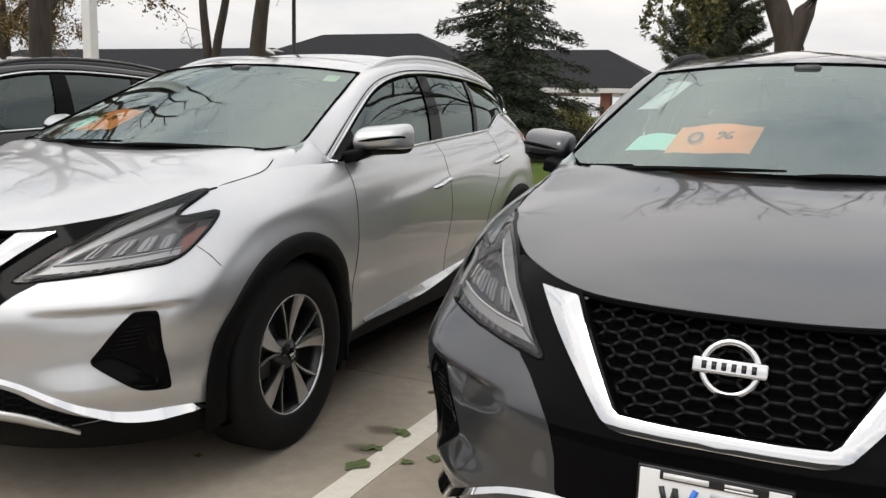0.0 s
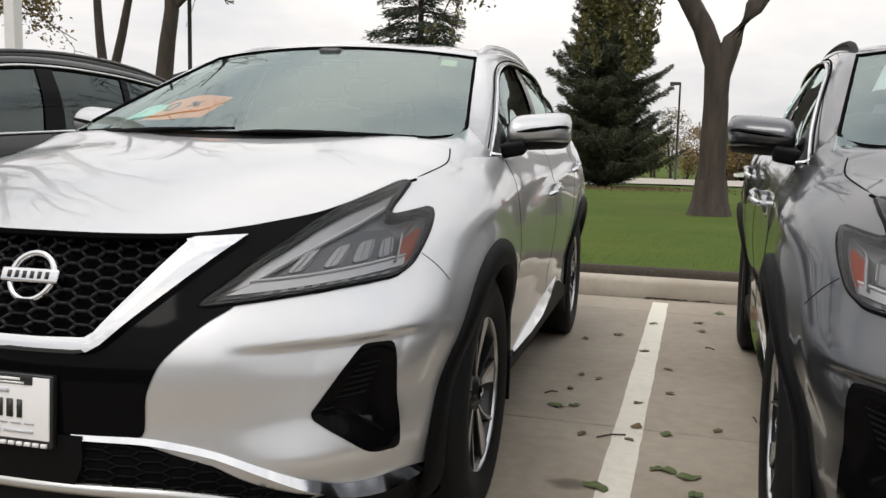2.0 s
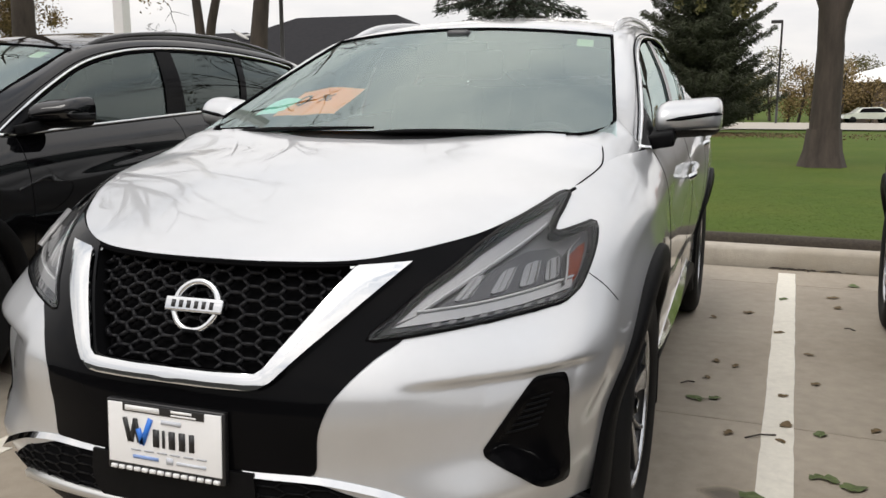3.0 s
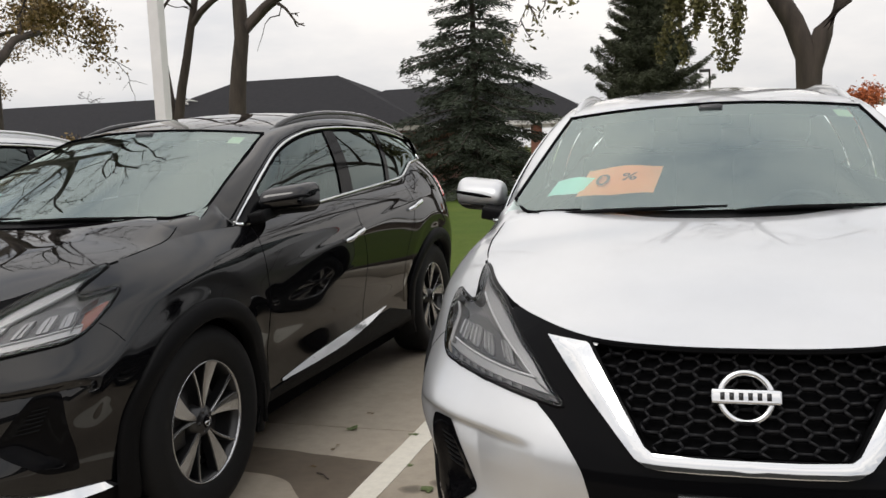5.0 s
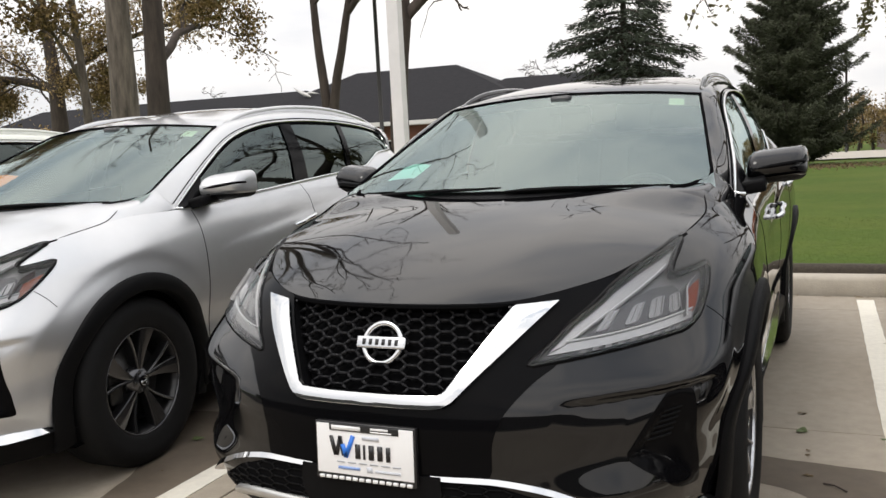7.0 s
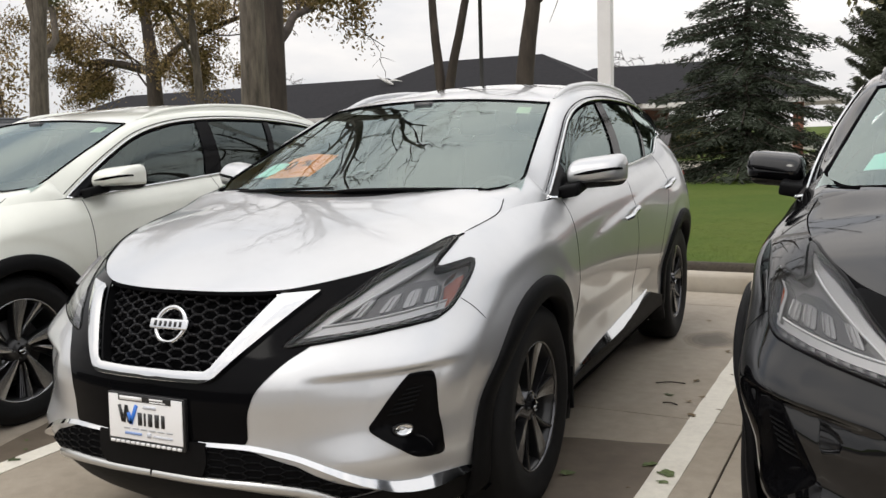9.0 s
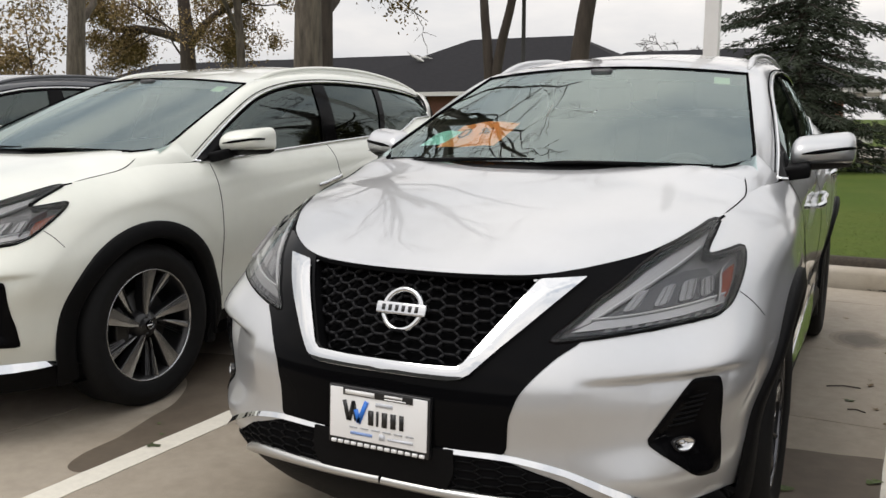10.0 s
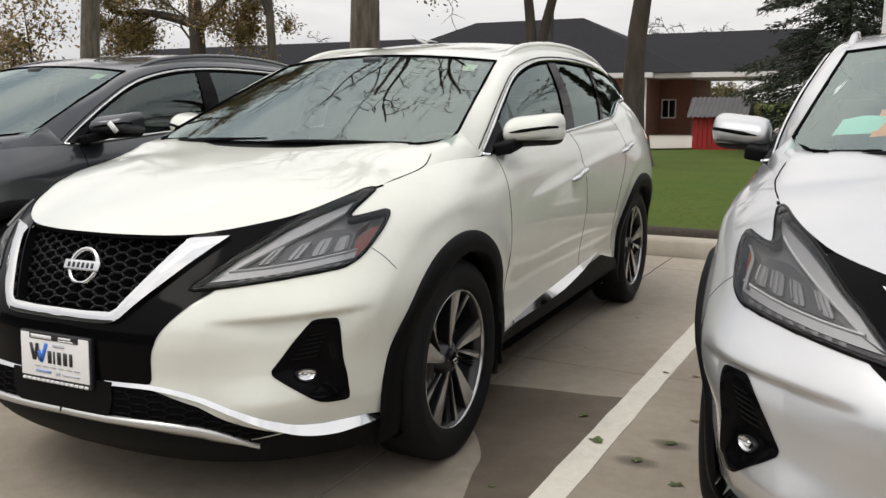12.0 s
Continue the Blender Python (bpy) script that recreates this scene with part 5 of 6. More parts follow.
def build_wheel(style, parent, m):
    """A wheel facing +x, centred on its hub; the outer tyre wall at about x = 0.02."""
    wheel = new("wheel")
    wheel.parent, wheel.matrix_basis = parent, m
    big = style == "turbine"
    rr = .262 if big else .240
    R = .380
    tyre = lathe([(rr - .004, -.17), (rr + .01, -.20), (R - .05, -.215), (R - .012, -.205), (R, -.18), (R + .001, -.10), (R, -.02), (R - .012, .004), (R - .04, .017), ((R + rr) / 2 + .008, .021), ((R + rr) / 2 - .004, .0195), (rr + .02, .013), (rr + .004, .004), (rr - .003, -.006)], 72)
    piece_of("tyre", shared("tyre" + style[0], tyre, RUBBER), RUBBER, wheel)
    grooves = join(*[lathe([(R + .0016, x), (R + .0016, x + .008)], 72) for x in (-.15, -.105, -.06)])
    piece_of("tread_groove", shared("groove", grooves, RUBBER), RUBBER, wheel)
    smoky = style == "smoked"
    barrel = lathe([(rr - .002, -.004), (rr - .012, -.012), (rr - .02, -.05), (rr - .03, -.17), (.07, -.175)], 60)
    piece_of("barrel", shared("barrel" + style[0], barrel, ALLOYDARK), ALLOYDARK, wheel)
    lip = lathe([(rr - .001, -.006), (rr + .002, .001), (rr - .002, .004), (rr - .006, .001), (rr - .007, -.012)], 72)
    piece_of("rim", shared("lip" + style[0], lip, ALLOYSMOKE if smoky else ALLOY), ALLOY, wheel, "machined rim edge")
    disc = lathe([(.16, -.085), (.16, -.07), (.075, -.07), (.07, -.055), (.0, -.055)], 40)
    piece_of("brake_disc", shared("disc", disc, STEEL), STEEL, wheel)
    caliper = moved(box(-.11, -.045, -.165, -.09, -.075, .075, .012), Matrix())
    piece_of("brake_caliper", shared("caliper", caliper, STEEL), STEEL, wheel)
    face = {"split": ALLOY, "smoked": ALLOYSMOKE, "turbine": ALLOY}[style]
    hub = lathe([(.0, -.008), (.028, -.008), (.03, -.012), (.048, -.016), (.062, -.028), (.075, -.06)], 40)
    piece_of("hub", shared("hub" + style[0], hub, face if smoky else ALLOYDARK), face, wheel)
    cap = join(lathe([(.0, -.004), (.022, -.0045), (.026, -.008)], 28), lathe([(.017, -.004), (.0195, -.001), (.022, -.004)], 28))
    piece_of("hub_cap", shared("cap", cap, GLOSSBLACK), GLOSSBLACK, wheel)
    ringm = join(lathe([(.016, -.0035), (.018, -.001), (.020, -.0035)], 28), box(-.003, .0, -.023, .023, -.004, .004))
    piece_of("cap_emblem", shared("capring", ringm, CHROME), CHROME, wheel)
    for i in range(5):
        a = i * 2 * math.pi / 5 + .63
        nut = moved(lathe([(.0, -.010), (.007, -.011), (.009, -.03)], 10), Matrix.Rotation(a, 4, "X") @ Matrix.Translation((0, .042, 0)))
        piece_of("wheel_nut", shared("nut%d" % i, nut, STEEL), STEEL, wheel)
    for i in range(5):
        a = i * 2 * math.pi / 5 + math.pi / 2
        def fit(part, key, shape, material):
            flank, top = shape
            ob = piece_of(part, shared(key + "f", flank, ALLOYDARK, False), ALLOYDARK, wheel)
            piece_of(part + "_face", shared(key, top, material, False), material, ob)

        if not big:
            fit("spoke", style + "w%d" % i, spoke(.045, rr - .005, .018, .086, -.022, -.004, a - .10, a - .25, .045), face)
            fit("spoke", style + "n%d" % i, spoke(.045, rr - .005, .012, .017, -.022, -.004, a + .10, a + .31, .045), face)
        else:
            fit("spoke", "tw%d" % i, spoke(.036, rr - .005, .018, .086, -.020, -.004, a + .16, a - .05, .05, -.05), face)
            fit("spoke", "td%d" % i, spoke(.075, rr - .005, .006, .036, -.034, -.008, a - .30, a - .53, .045, -.04), face)
            for q in range(3):
                fit("spoke_fin", "tf%d%d" % (i, q), spoke(.085, rr - .006, .003, .006, -.050, -.026, a - .52 + q * .05, a - .72 + q * .055, .03, -.03), ALLOYSMOKE)
    return wheel


SHARED = {}


def shared(key, shape, material, smooth=True):
    """One mesh for alike parts of all the cars."""
    key = (key, material.name)
    if key not in SHARED:
        SHARED[key] = mesh_data(str(key[0]), shape[0], shape[1], material, smooth)
    return SHARED[key]


def arch_ring(wy, r0, r1, lift, a0, a1, n=44):
    th = np.linspace(a0, a1, n)
    rows = []
    for r, up in ((r0 - .004, lift - .05), (r0, lift - .004), (r0 + .008, lift), ((r0 + r1) / 2, lift + .003), (r1 - .006, lift), (r1, lift - .006), (r1 + .002, -.003)):
        y, z = wy - r * np.cos(th), AXLE + r * np.sin(th)
        z = np.maximum(z, .20)
        s = np.array([sy(a, b)[0] for a, b in zip(y, z)])
        out = .024 * np.clip((.46 - z) / .2, 0, 1) * (y < wy) * (wy < 2)
        rows.append(skin(s, z) + normal(s, z) * up + out[:, None] * np.array([1.0, 0, 0]))
    return lattice(np.stack(rows, 0)[::-1])




def sy(y, z):
    """(s, z) of the side point at y."""
    s = np.linspace(.3, 2.9, 1300)
    p = skin(s, np.full(1300, z))
    return (float(np.interp(y, p[:, 1], s)), z)


def seam_turn():
    """The bonnet's shut line where it turns in to the windscreen."""
    p = spline(np.array([skin(.735, rim_z(np.array(.735)) - .004)[:2], (.752, .83), (.757, .90), (.750, .97), (.738, 1.02), (.722, 1.075)]), 24)
    z = hood_height(p[:, 0], p[:, 1]) - .004 * np.clip(1 - np.arange(24) / 5, 0, 1)
    edge = np.interp(p[:, 1], HOOD_EDGE[:, 1], HOOD_EDGE[:, 0])
    line = np.stack([np.minimum(p[:, 0], edge), p[:, 1], z + .0004], -1)
    return tube(line, .0024, 5)


def mirror_shapes():
    """Door mirror of the +x side: cap, lower half, foot, glass and turn-signal strip."""
    def shell(z0, z1, grow=0.0):
        rows = []
        for k in np.linspace(0, 1, 13):
            a = k * np.pi
            row = []
            for b in (np.sin((np.linspace(0, 1, 21) - .5) * np.pi) + 1) / 2:
                x = .832 + .222 * (1 - (1 - b) ** 1.0) + grow * (b - .5)
                f = (1 - .97 * abs(2 * b - 1) ** 7) ** .33 * (.93 + .07 * b)
                y = 1.60 - .15 * np.sin(a) ** .8 * f - grow * np.sin(a) + .085 * b
                zz = 1.204 - np.cos(a) * .072 * f * (1 + grow * 12) + .018 * (b - .4)
                row.append((x, y, np.clip(zz, z0 + .012 * b, z1 + .02 * b)))
            rows.append(row)
        g = np.array(rows)
        side = []
        for col in (0, -1):
            edge = g[:, col]
            c = edge.mean(0)
            side.append((np.concatenate([edge, [c]]), [(i, i + 1, len(edge)) if col else (i + 1, i, len(edge)) for i in range(len(edge) - 1)] + [(len(edge) - 1, 0, len(edge)) if col else (0, len(edge) - 1, len(edge))]))
        return join(lattice(g[:, ::-1]), *side)
    cap = shell(1.158, 1.30)
    low = shell(1.10, 1.160, -.004)
    foot = join(moved(box(-.03, .085, -.06, .13, -.022, .028, .012), pose(.825, 1.475, 1.132, 8, -10, 0)))
    gl = moved(box(-.085, .085, -.003, .003, -.055, .055), pose(.945, 1.640, 1.208, 0, 0, 18))
    rows = []
    for b in np.linspace(.20, .985, 24):
        f = (1 - .97 * abs(2 * b - 1) ** 7) ** .33 * (.93 + .07 * b)
        mid, half = -.02 + .20 * b, .02 + .11 * min(1, (b - .17) * 4) * (1.0 - .35 * b)
        col = []
        for q, lift in ((-1.0, -.004), (-.9, .002), (.9, .002), (1.0, -.004)):
            c = mid + half * q
            a = math.acos(-c)
            col.append((.832 + .222 * b + .003 * (b > .9), 1.60 - .15 * np.sin(a) ** .8 * f + .085 * b - lift, 1.204 + c * .072 * f + .018 * (b - .4)))
        rows.append(col)
    sig = lattice(np.array(rows))
    return cap, low, foot, gl, sig


def seat_shape():
    return join(box(-.25, .25, -.25, .25, -.10, .06, .05), moved(box(-.24, .24, -.06, .06, 0, .62, .05), pose(0, .24, .02, -17, 0, 0)), moved(box(-.13, .13, -.045, .045, 0, .18, .04), pose(0, .42, .66, -12, 0, 0)))


def build_car(name, m, coat, wheels, fog_lamps, label):
    """A mid-size crossover parked nose out. m: pose of the ground point under its emblem."""
    car = empty(name, m, label, "car", "cars parked in a row")

    def add(part, key, shape, material, lab="", parent=None, smooth=True):
        return piece_of(part, shared(key, shape() if callable(shape) else shape, material, smooth) if (key, material.name) not in SHARED else SHARED[(key, material.name)], material, parent or car, lab)

    add("body", "walls", lambda: both(body_walls()), coat)
    add("hood", "hood", lambda: both(hood_shape()), coat)
    add("roof", "roof", roof_shape, coat)
    add("cabin_pillar", "pillarL", pillars, coat)
    add("cabin_pillar", "pillarR", lambda: flip(pillars()), coat)
    add("tailgate", "tailgate", tailgate, PRIVACY)
    add("windshield", "windscreen", windscreen, WINDSCREEN, "greenish windshield reflecting branches")
    def screen_seal():
        k = np.linspace(.13, 1, 40)
        u = np.linspace(-1, 1, 41)
        edge = windscreen_point(np.ones(40), k) + np.array([-.006, 0, .002])
        head = windscreen_point(u, np.ones(41)) + np.array([0, -.004, .001])
        turn = spline([(.735, 1.262, 1.206), (.724, 1.224, 1.188), (.70, 1.178, 1.178), (.665, 1.095, 1.170), (.62, 1.06, 1.168)], 16)
        edge = np.concatenate([turn[::-1], edge])
        return join(tube(edge, .0065, 6), tube(edge * (-1, 1, 1), .0065, 6), tube(head, .005, 6))
    add("windshield_seal", "seal", screen_seal, VOID, "black rubber seal round the windshield")
    # underbody and wheel housings
    add("underbody", "under", lambda: join(box(-.80, .80, 1.36, 3.3, .2, .34, .02), box(-.56, .56, .42, 4.5, .21, .5, .02), box(-.5, .5, .5, 1.4, .4, .9)), VOID)
    for wy in WHEELS_Y:
        for sgn in (1, -1):
            def housing(wy=wy, sgn=sgn):
                v, f = lathe([(ARCH + .02, .84), (ARCH + .02, .55), (.0, .54)], 40)
                v = v + np.array([0, wy, AXLE])
                v[:, 2] = np.maximum(v[:, 2], .2)
                return (v, f) if sgn > 0 else flip((v, f))
            add("wheel_housing", "well%d%d" % (wy > 2, sgn), housing, VOID)
    # black cladding round the arches and along the sills
    for i, wy in enumerate(WHEELS_Y):
        for sgn, tag in ((1, "L"), (-1, "R")):
            def ring(wy=wy, i=i, sgn=sgn):
                r = arch_ring(wy, ARCH - .015, ARCH + .062, .016, -.42 if i else -.36, math.pi + (.34 if i else .42))
                return r if sgn > 0 else flip(r)
            add("arch_cladding", "arch%d%s" % (i, tag), ring, PLASTIC, "textured black wheel-arch trim")
    for sgn, tag in ((1, "L"), (-1, "R")):
        def side(shape, sgn=sgn):
            return shape if sgn > 0 else flip(shape)
        add("sill_cladding", "sill" + tag, lambda: side(patch(outline([sy(1.30, .205), sy(3.36, .205), sy(3.33, .36), sy(2.95, .445), sy(2.2, .40), sy(1.6, .362), sy(1.36, .345)]), .012)), PLASTIC, "textured black sill trim")
        add("door_molding", "chromeside" + tag, lambda: (lambda q: q if tag == "L" else flip(q))(ledge([sy(1.55, .374), sy(1.8, .392), sy(2.2, .414), sy(2.55, .441), sy(2.87, .474)], [.010, .036, .044, .032, .003], .003, .56)), CHROME, "chrome lower door strip")
        # shut lines
        for key, line in (("doorfront", [sy(1.41, 1.10), sy(1.415, 1.0), sy(1.42, .85), sy(1.425, .65), sy(1.43, .42)]), ("doormid", [sy(2.50, 1.17), sy(2.53, 1.0), sy(2.55, .8), sy(2.53, .55), sy(2.5, .4)]), ("doorrear", [sy(3.40, 1.25), sy(3.42, 1.1), sy(3.33, .95), sy(3.2, .8), sy(3.15, .62), sy(3.18, .45)])):
            add("door_seam", key + tag, lambda line=line: side(ribbon(line, .0020, .0006, .0012)), VOID)
        add("hood_seam", "hoodline" + tag, lambda: side(join(ribbon([(a, rim_z(np.array(a)) - .004) for a in (.0, .12, .26, .40, .5, .6, .70, .745)], [.011, .011, .010, .010, .009, .0045], .0015, .003, 60), seam_turn())), VOID)
        add("bumper_seam", "bumperline" + tag, lambda: side(ribbon([(.664, .866), (.70, .838), (.75, .79)], .0018, .0006, .001)), VOID)
        # lamps
        lamp = new("headlight")
        lamp.parent = car
        tagged(lamp, "clear headlight with dark housing and amber reflector")
        inner = shrink(HEADLIGHT, .022)
        add("lamp_housing", "hlbowl" + tag, lambda: side(patch(HEADLIGHT, -.035, 0)), LAMPGREY, parent=lamp)
        add("lamp_border", "hlborder" + tag, lambda: side(hoop(shrink(HEADLIGHT, -.005), shrink(HEADLIGHT, .007), .0045)), GLOSSBLACK, parent=lamp)
        add("lens", "hllens" + tag, lambda: side(patch(HEADLIGHT, .005, .006)), LENS, parent=lamp)
        add("light_guide", "drl" + tag, lambda: side(patch(outline([(.298, .799), (.42, .813), (.52, .827), (.625, .846), (.628, .864), (.52, .845), (.42, .831), (.345, .824)], per=3), -.008, .01)), LAMPSILVER, parent=lamp)
        add("light_guide", "drlup" + tag, lambda: side(patch(outline([(.302, .806), (.345, .826), (.40, .863), (.49, .913), (.565, .951), (.625, .983), (.668, 1.012), (.69, 1.027), (.635, 1.004), (.555, .972), (.475, .933), (.365, .864)], per=3), -.012, .01)), LAMPSILVER, parent=lamp)
        add("light_line", "drlline" + tag, lambda: side(join(ribbon([(.338, .827), (.42, .835), (.52, .849), (.628, .868)], .0045, -.003, .008), ribbon([(.345, .829), (.40, .866), (.49, .916), (.565, .954), (.625, .986)], .003, -.009, .006))), LAMPWHITE, parent=lamp)
        add("lower_bezel", "hldark" + tag, lambda: side(patch(outline([(.27, .782), (.36, .795), (.47, .809), (.60, .822), (.635, .845), (.52, .824), (.42, .810), (.31, .797)]), -.012, .01)), LAMPDARK, parent=lamp)
        for q in range(9):
            a = .36 + q * .027
            add("marker_led", "tick%d%s" % (q, tag), lambda a=a: side(patch(outline([(a, .791 + (a - .36) * .13), (a + .013, .7925 + (a - .36) * .13), (a + .017, .8065 + (a - .36) * .13), (a + .004, .805 + (a - .36) * .13)], per=1), -.007, .006)), LAMPGREY, parent=lamp)
        add("lamp_cavity", "cavity" + tag, lambda: side(patch(outline([(.378, .838), (.50, .855), (.622, .874), (.627, .905), (.610, .938), (.56, .936), (.50, .913), (.43, .872)], per=4), -.019, .004)), LAMPSMOKE, parent=lamp)
        for q, (x0, x1, x2, x3, lo, hi) in enumerate(((.399, .432, .468, .440, .845, .892), (.463, .498, .528, .499, .854, .902), (.518, .555, .577, .544, .862, .911), (.570, .602, .614, .587, .869, .914))):
            add("projector", "proj%d%s" % (q, tag), lambda x0=x0, x1=x1, x2=x2, x3=x3, lo=lo, hi=hi: side(patch(outline([(x0, lo), (x1, lo + .006), (x2, hi + .004), (x3, hi - .003)], per=4, smooth=1), -.013, .010, .012, dish=-.012)), LAMPMID, parent=lamp)
            add("projector_edge", "projedge%d%s" % (q, tag), lambda x1=x1, x2=x2, lo=lo, hi=hi: side(join(ribbon([(x1 - .004, lo + .009), (x2 - .006, hi - .002)], .0035, -.006, .010, 8), ribbon([(x1 - .021, lo + .003), (x2 - .022, hi - .006)], .0022, -.008, .008, 8))), LAMPSILVER, parent=lamp)
        add("amber_reflector", "amber" + tag, lambda: side(patch(outline([(.622, .843), (.654, .878), (.690, .945), (.668, .937), (.632, .914), (.622, .886), (.611, .853)], per=2), -.027, .006)), AMBER, "amber side reflector", parent=lamp)
        add("lamp_baffle", "baffle" + tag, lambda: side(ribbon([(.603, .850), (.613, .884), (.624, .914), (.660, .941)], .003, .001, .034, 16)), LAMPGREY, parent=lamp)
        # fog bezel
        fog = add("fog_bezel", "fogbez" + tag, lambda: side(patch(FOG, .003, .016, .018, dish=-.014)), GLOSSBLACK, "black fog-lamp bezel")
        add("fog_mesh", "fogmesh" + tag, lambda: side(join(*[ribbon([(.522 - q * .0065, .640 - q * .0135), (.552 - q * .004, .638 - q * .0135), (.582 - q * .002, .640 - q * .0135)], .0045, -.0075, .003, 10) for q in range(7)])), PLASTIC, parent=fog)
        if fog_lamps:
            def lamp_ring():
                c = skin(np.array([.550]), np.array([.513]))[0]
                n = normal(np.array([.550]), np.array([.513]))[0]
                t = Matrix.Translation(Vector(c + n * .002)) @ Vector(n).to_track_quat("X", "Z").to_matrix().to_4x4()
                def half_moon(shape):
                    v = shape[0] * (1, 1.12, 1)
                    v[:, 2] = np.where(v[:, 2] > 0, v[:, 2] * .45, v[:, 2] * .86)
                    return v, shape[1]
                return moved(half_moon(lathe([(.024, -.004), (.0265, .001), (.0285, .0), (.030, -.012)], 28)), t), moved(join(half_moon(lathe([(.0, -.012), (.008, -.011), (.014, -.004), (.019, -.006), (.0245, .001)], 24)), half_moon(lathe([(.0, -.002), (.006, -.004), (.009, -.010)], 16))), t)
            fl = add("fog_lamp", "foglamp" + tag, lambda: side(lamp_ring()[0]), PLATEBLACK, "small half-moon fog lamp with a chrome bowl")
            add("fog_lens", "foglens" + tag, lambda: side(lamp_ring()[1]), CHROME, parent=fl)
        # mirror
        cap, low, foot, gl, sig = mirror_shapes()
        mir = new("door_mirror")
        mir.parent = car
        add("mirror_cap", "mircap" + tag, side(cap), coat, parent=mir)
        add("mirror_base", "mirlow" + tag, side(join(low, foot)), PLASTIC, parent=mir)
        add("mirror_glass", "mirglass" + tag, side(gl), MIRRORGLASS, parent=mir)
        add("turn_signal", "mirsig" + tag, side(sig), GLOSSBLACK, parent=mir)
        # windows
        add("front_window", "wf" + tag, lambda: side(side_glass(1.36, 2.47, 0.0, .09)), SIDEGLASS)
        add("mirror_sail", "sail" + tag, lambda: side(side_glass(1.352, 1.50, 0.0, .09, .0)), GLOSSBLACK, "black triangle at the window's front corner")
        add("rear_window", "wr" + tag, lambda: side(side_glass(2.62, 3.18, .04, .12)), PRIVACY, "dark privacy glass")
        add("quarter_window", "wq" + tag, lambda: side(side_glass(3.23, 4.06, .12, .02)), PRIVACY)
        add("window_pillar", "bp" + tag, lambda: side(side_glass(2.465, 2.63, .085, .045, .002)), GLOSSBLACK)
        add("window_pillar", "cp" + tag, lambda: side(side_glass(3.175, 3.235, .118, .122, .002)), GLOSSBLACK)
        def molding():
            yb = np.linspace(1.352, 4.06, 70)
            lo = belt(yb) + np.array([.004, 0, .004])
            tip = UPPER[::-1] + np.array([.004, 0, .003])
            return join(tube(np.concatenate([lo, spline(np.concatenate([lo[-1:], tip[:3]]), 10)[1:]]), .008, 6), tube(UPPER + np.array([.006, 0, .002]), .0075, 6), tube(spline([lo[0], lo[0] * .5 + UPPER[0] * .5 + np.array([.004, -.012, .0]), UPPER[0] + np.array([.006, 0, .002])], 8), .008, 6))
        def window_seam():
            r = np.stack([UPPER * (1 - k) + on_line(INNER, np.interp(np.linspace(0, 1, 60), [0, .26, .53, 1], [1.29, 2.0, 2.72, 4.12])) * k for k in (.13,)], 0)[0]
            return join(tube(r + np.array([.006, -.003, .008]), .0028, 5), tube(UPPER + np.array([.004, .010, -.014]), .008, 6))
        add("window_seam", "winseam" + tag, lambda: side(window_seam()), VOID, "black rubber seal round the window")
        add("window_molding", "winchrome" + tag, lambda: side(molding()), CHROME, "chrome window surround")
        def rail():
            line = spline([(.592, 2.10, 1.538), (.582, 2.3, 1.592), (.574, 2.6, 1.63), (.572, 3.0, 1.648), (.57, 3.4, 1.637), (.564, 3.8, 1.592), (.556, 4.1, 1.535)], 40)
            w = np.interp(np.linspace(0, 1, 40), [0, .06, .9, 1], [.010, .016, .016, .008])
            foot = on_line(INNER, np.clip(line[:, 1], 1.9, 4.34)) + np.array([.0, 0, -.01])
            return join(tube(line, w, 8), lattice(np.stack([foot + (.014, 0, 0), line + (.012, 0, 0), line - (.012, 0, 0), foot - (.014, 0, 0)], 0)))
        add("roof_rail", "rail" + tag, lambda: side(rail()), coat if coat in (SILVER, WHITE) else PLASTIC if coat is GREY else coat)
        for q, (hy, hz) in enumerate(((2.40, .957), (3.40, 1.046))):
            def handle(hy=hy, hz=hz):
                s, z = sy(hy, hz)
                p, n = skin(s, z), normal(np.array([s]), np.array([z]))[0]
                line = [p + n * .002 + np.array([0, dy, dz]) for dy, dz in ((-.115, -.022),)] + [p + n * .020 + np.array([0, dy, dz]) for dy, dz in ((-.09, -.017), (0, 0), (.09, .018))] + [p + n * .002 + np.array([0, .115, .024])]
                return tube(spline(line, 18), [.008] + [.0135] * 16 + [.008], 8)
            add("door_handle", "handle%d%s" % (q, tag), lambda h=handle: side(h()), CHROME, "chrome door handle")
        add("tail_lamp", "tail" + tag, lambda: side(patch(outline([(2.20, 1.06), (2.5, 1.05), (2.62, 1.12), (2.5, 1.19), (2.33, 1.21), (2.28, 1.15)]), .008)), REDLENS, "red tail lamp")
        def mudflap():
            return box(.72, .90, 1.345, 1.36, .24, .42, .004)
        add("mud_guard", "flap" + tag, lambda: side(mudflap()), PLASTIC)
    # nose
    add("grille_surround", "glossarea", lambda: both(patch(GLOSS_AREA, .003, .004)), GLOSSBLACK, "gloss black nose panel round the grille")
    add("grille_backing", "grilleback", lambda: both(patch(GRILLE, -.045, -.05)), VOID)
    add("grille", "grillehex", lambda: both(hex_bars(shrink(GRILLE, .004) * [[0 if p[0] < .02 else 1, 1] for p in GRILLE], -.034, (.0485, .0280), .0060, .014)), MESHBLACK, "black honeycomb grille")
    add("chrome_grille_frame", "chromev", lambda: both(patch(CHROME_V, .019, .026, .010, .009, .0)), CHROME, "broad chrome V-shaped grille frame")
    emblem = new("emblem")
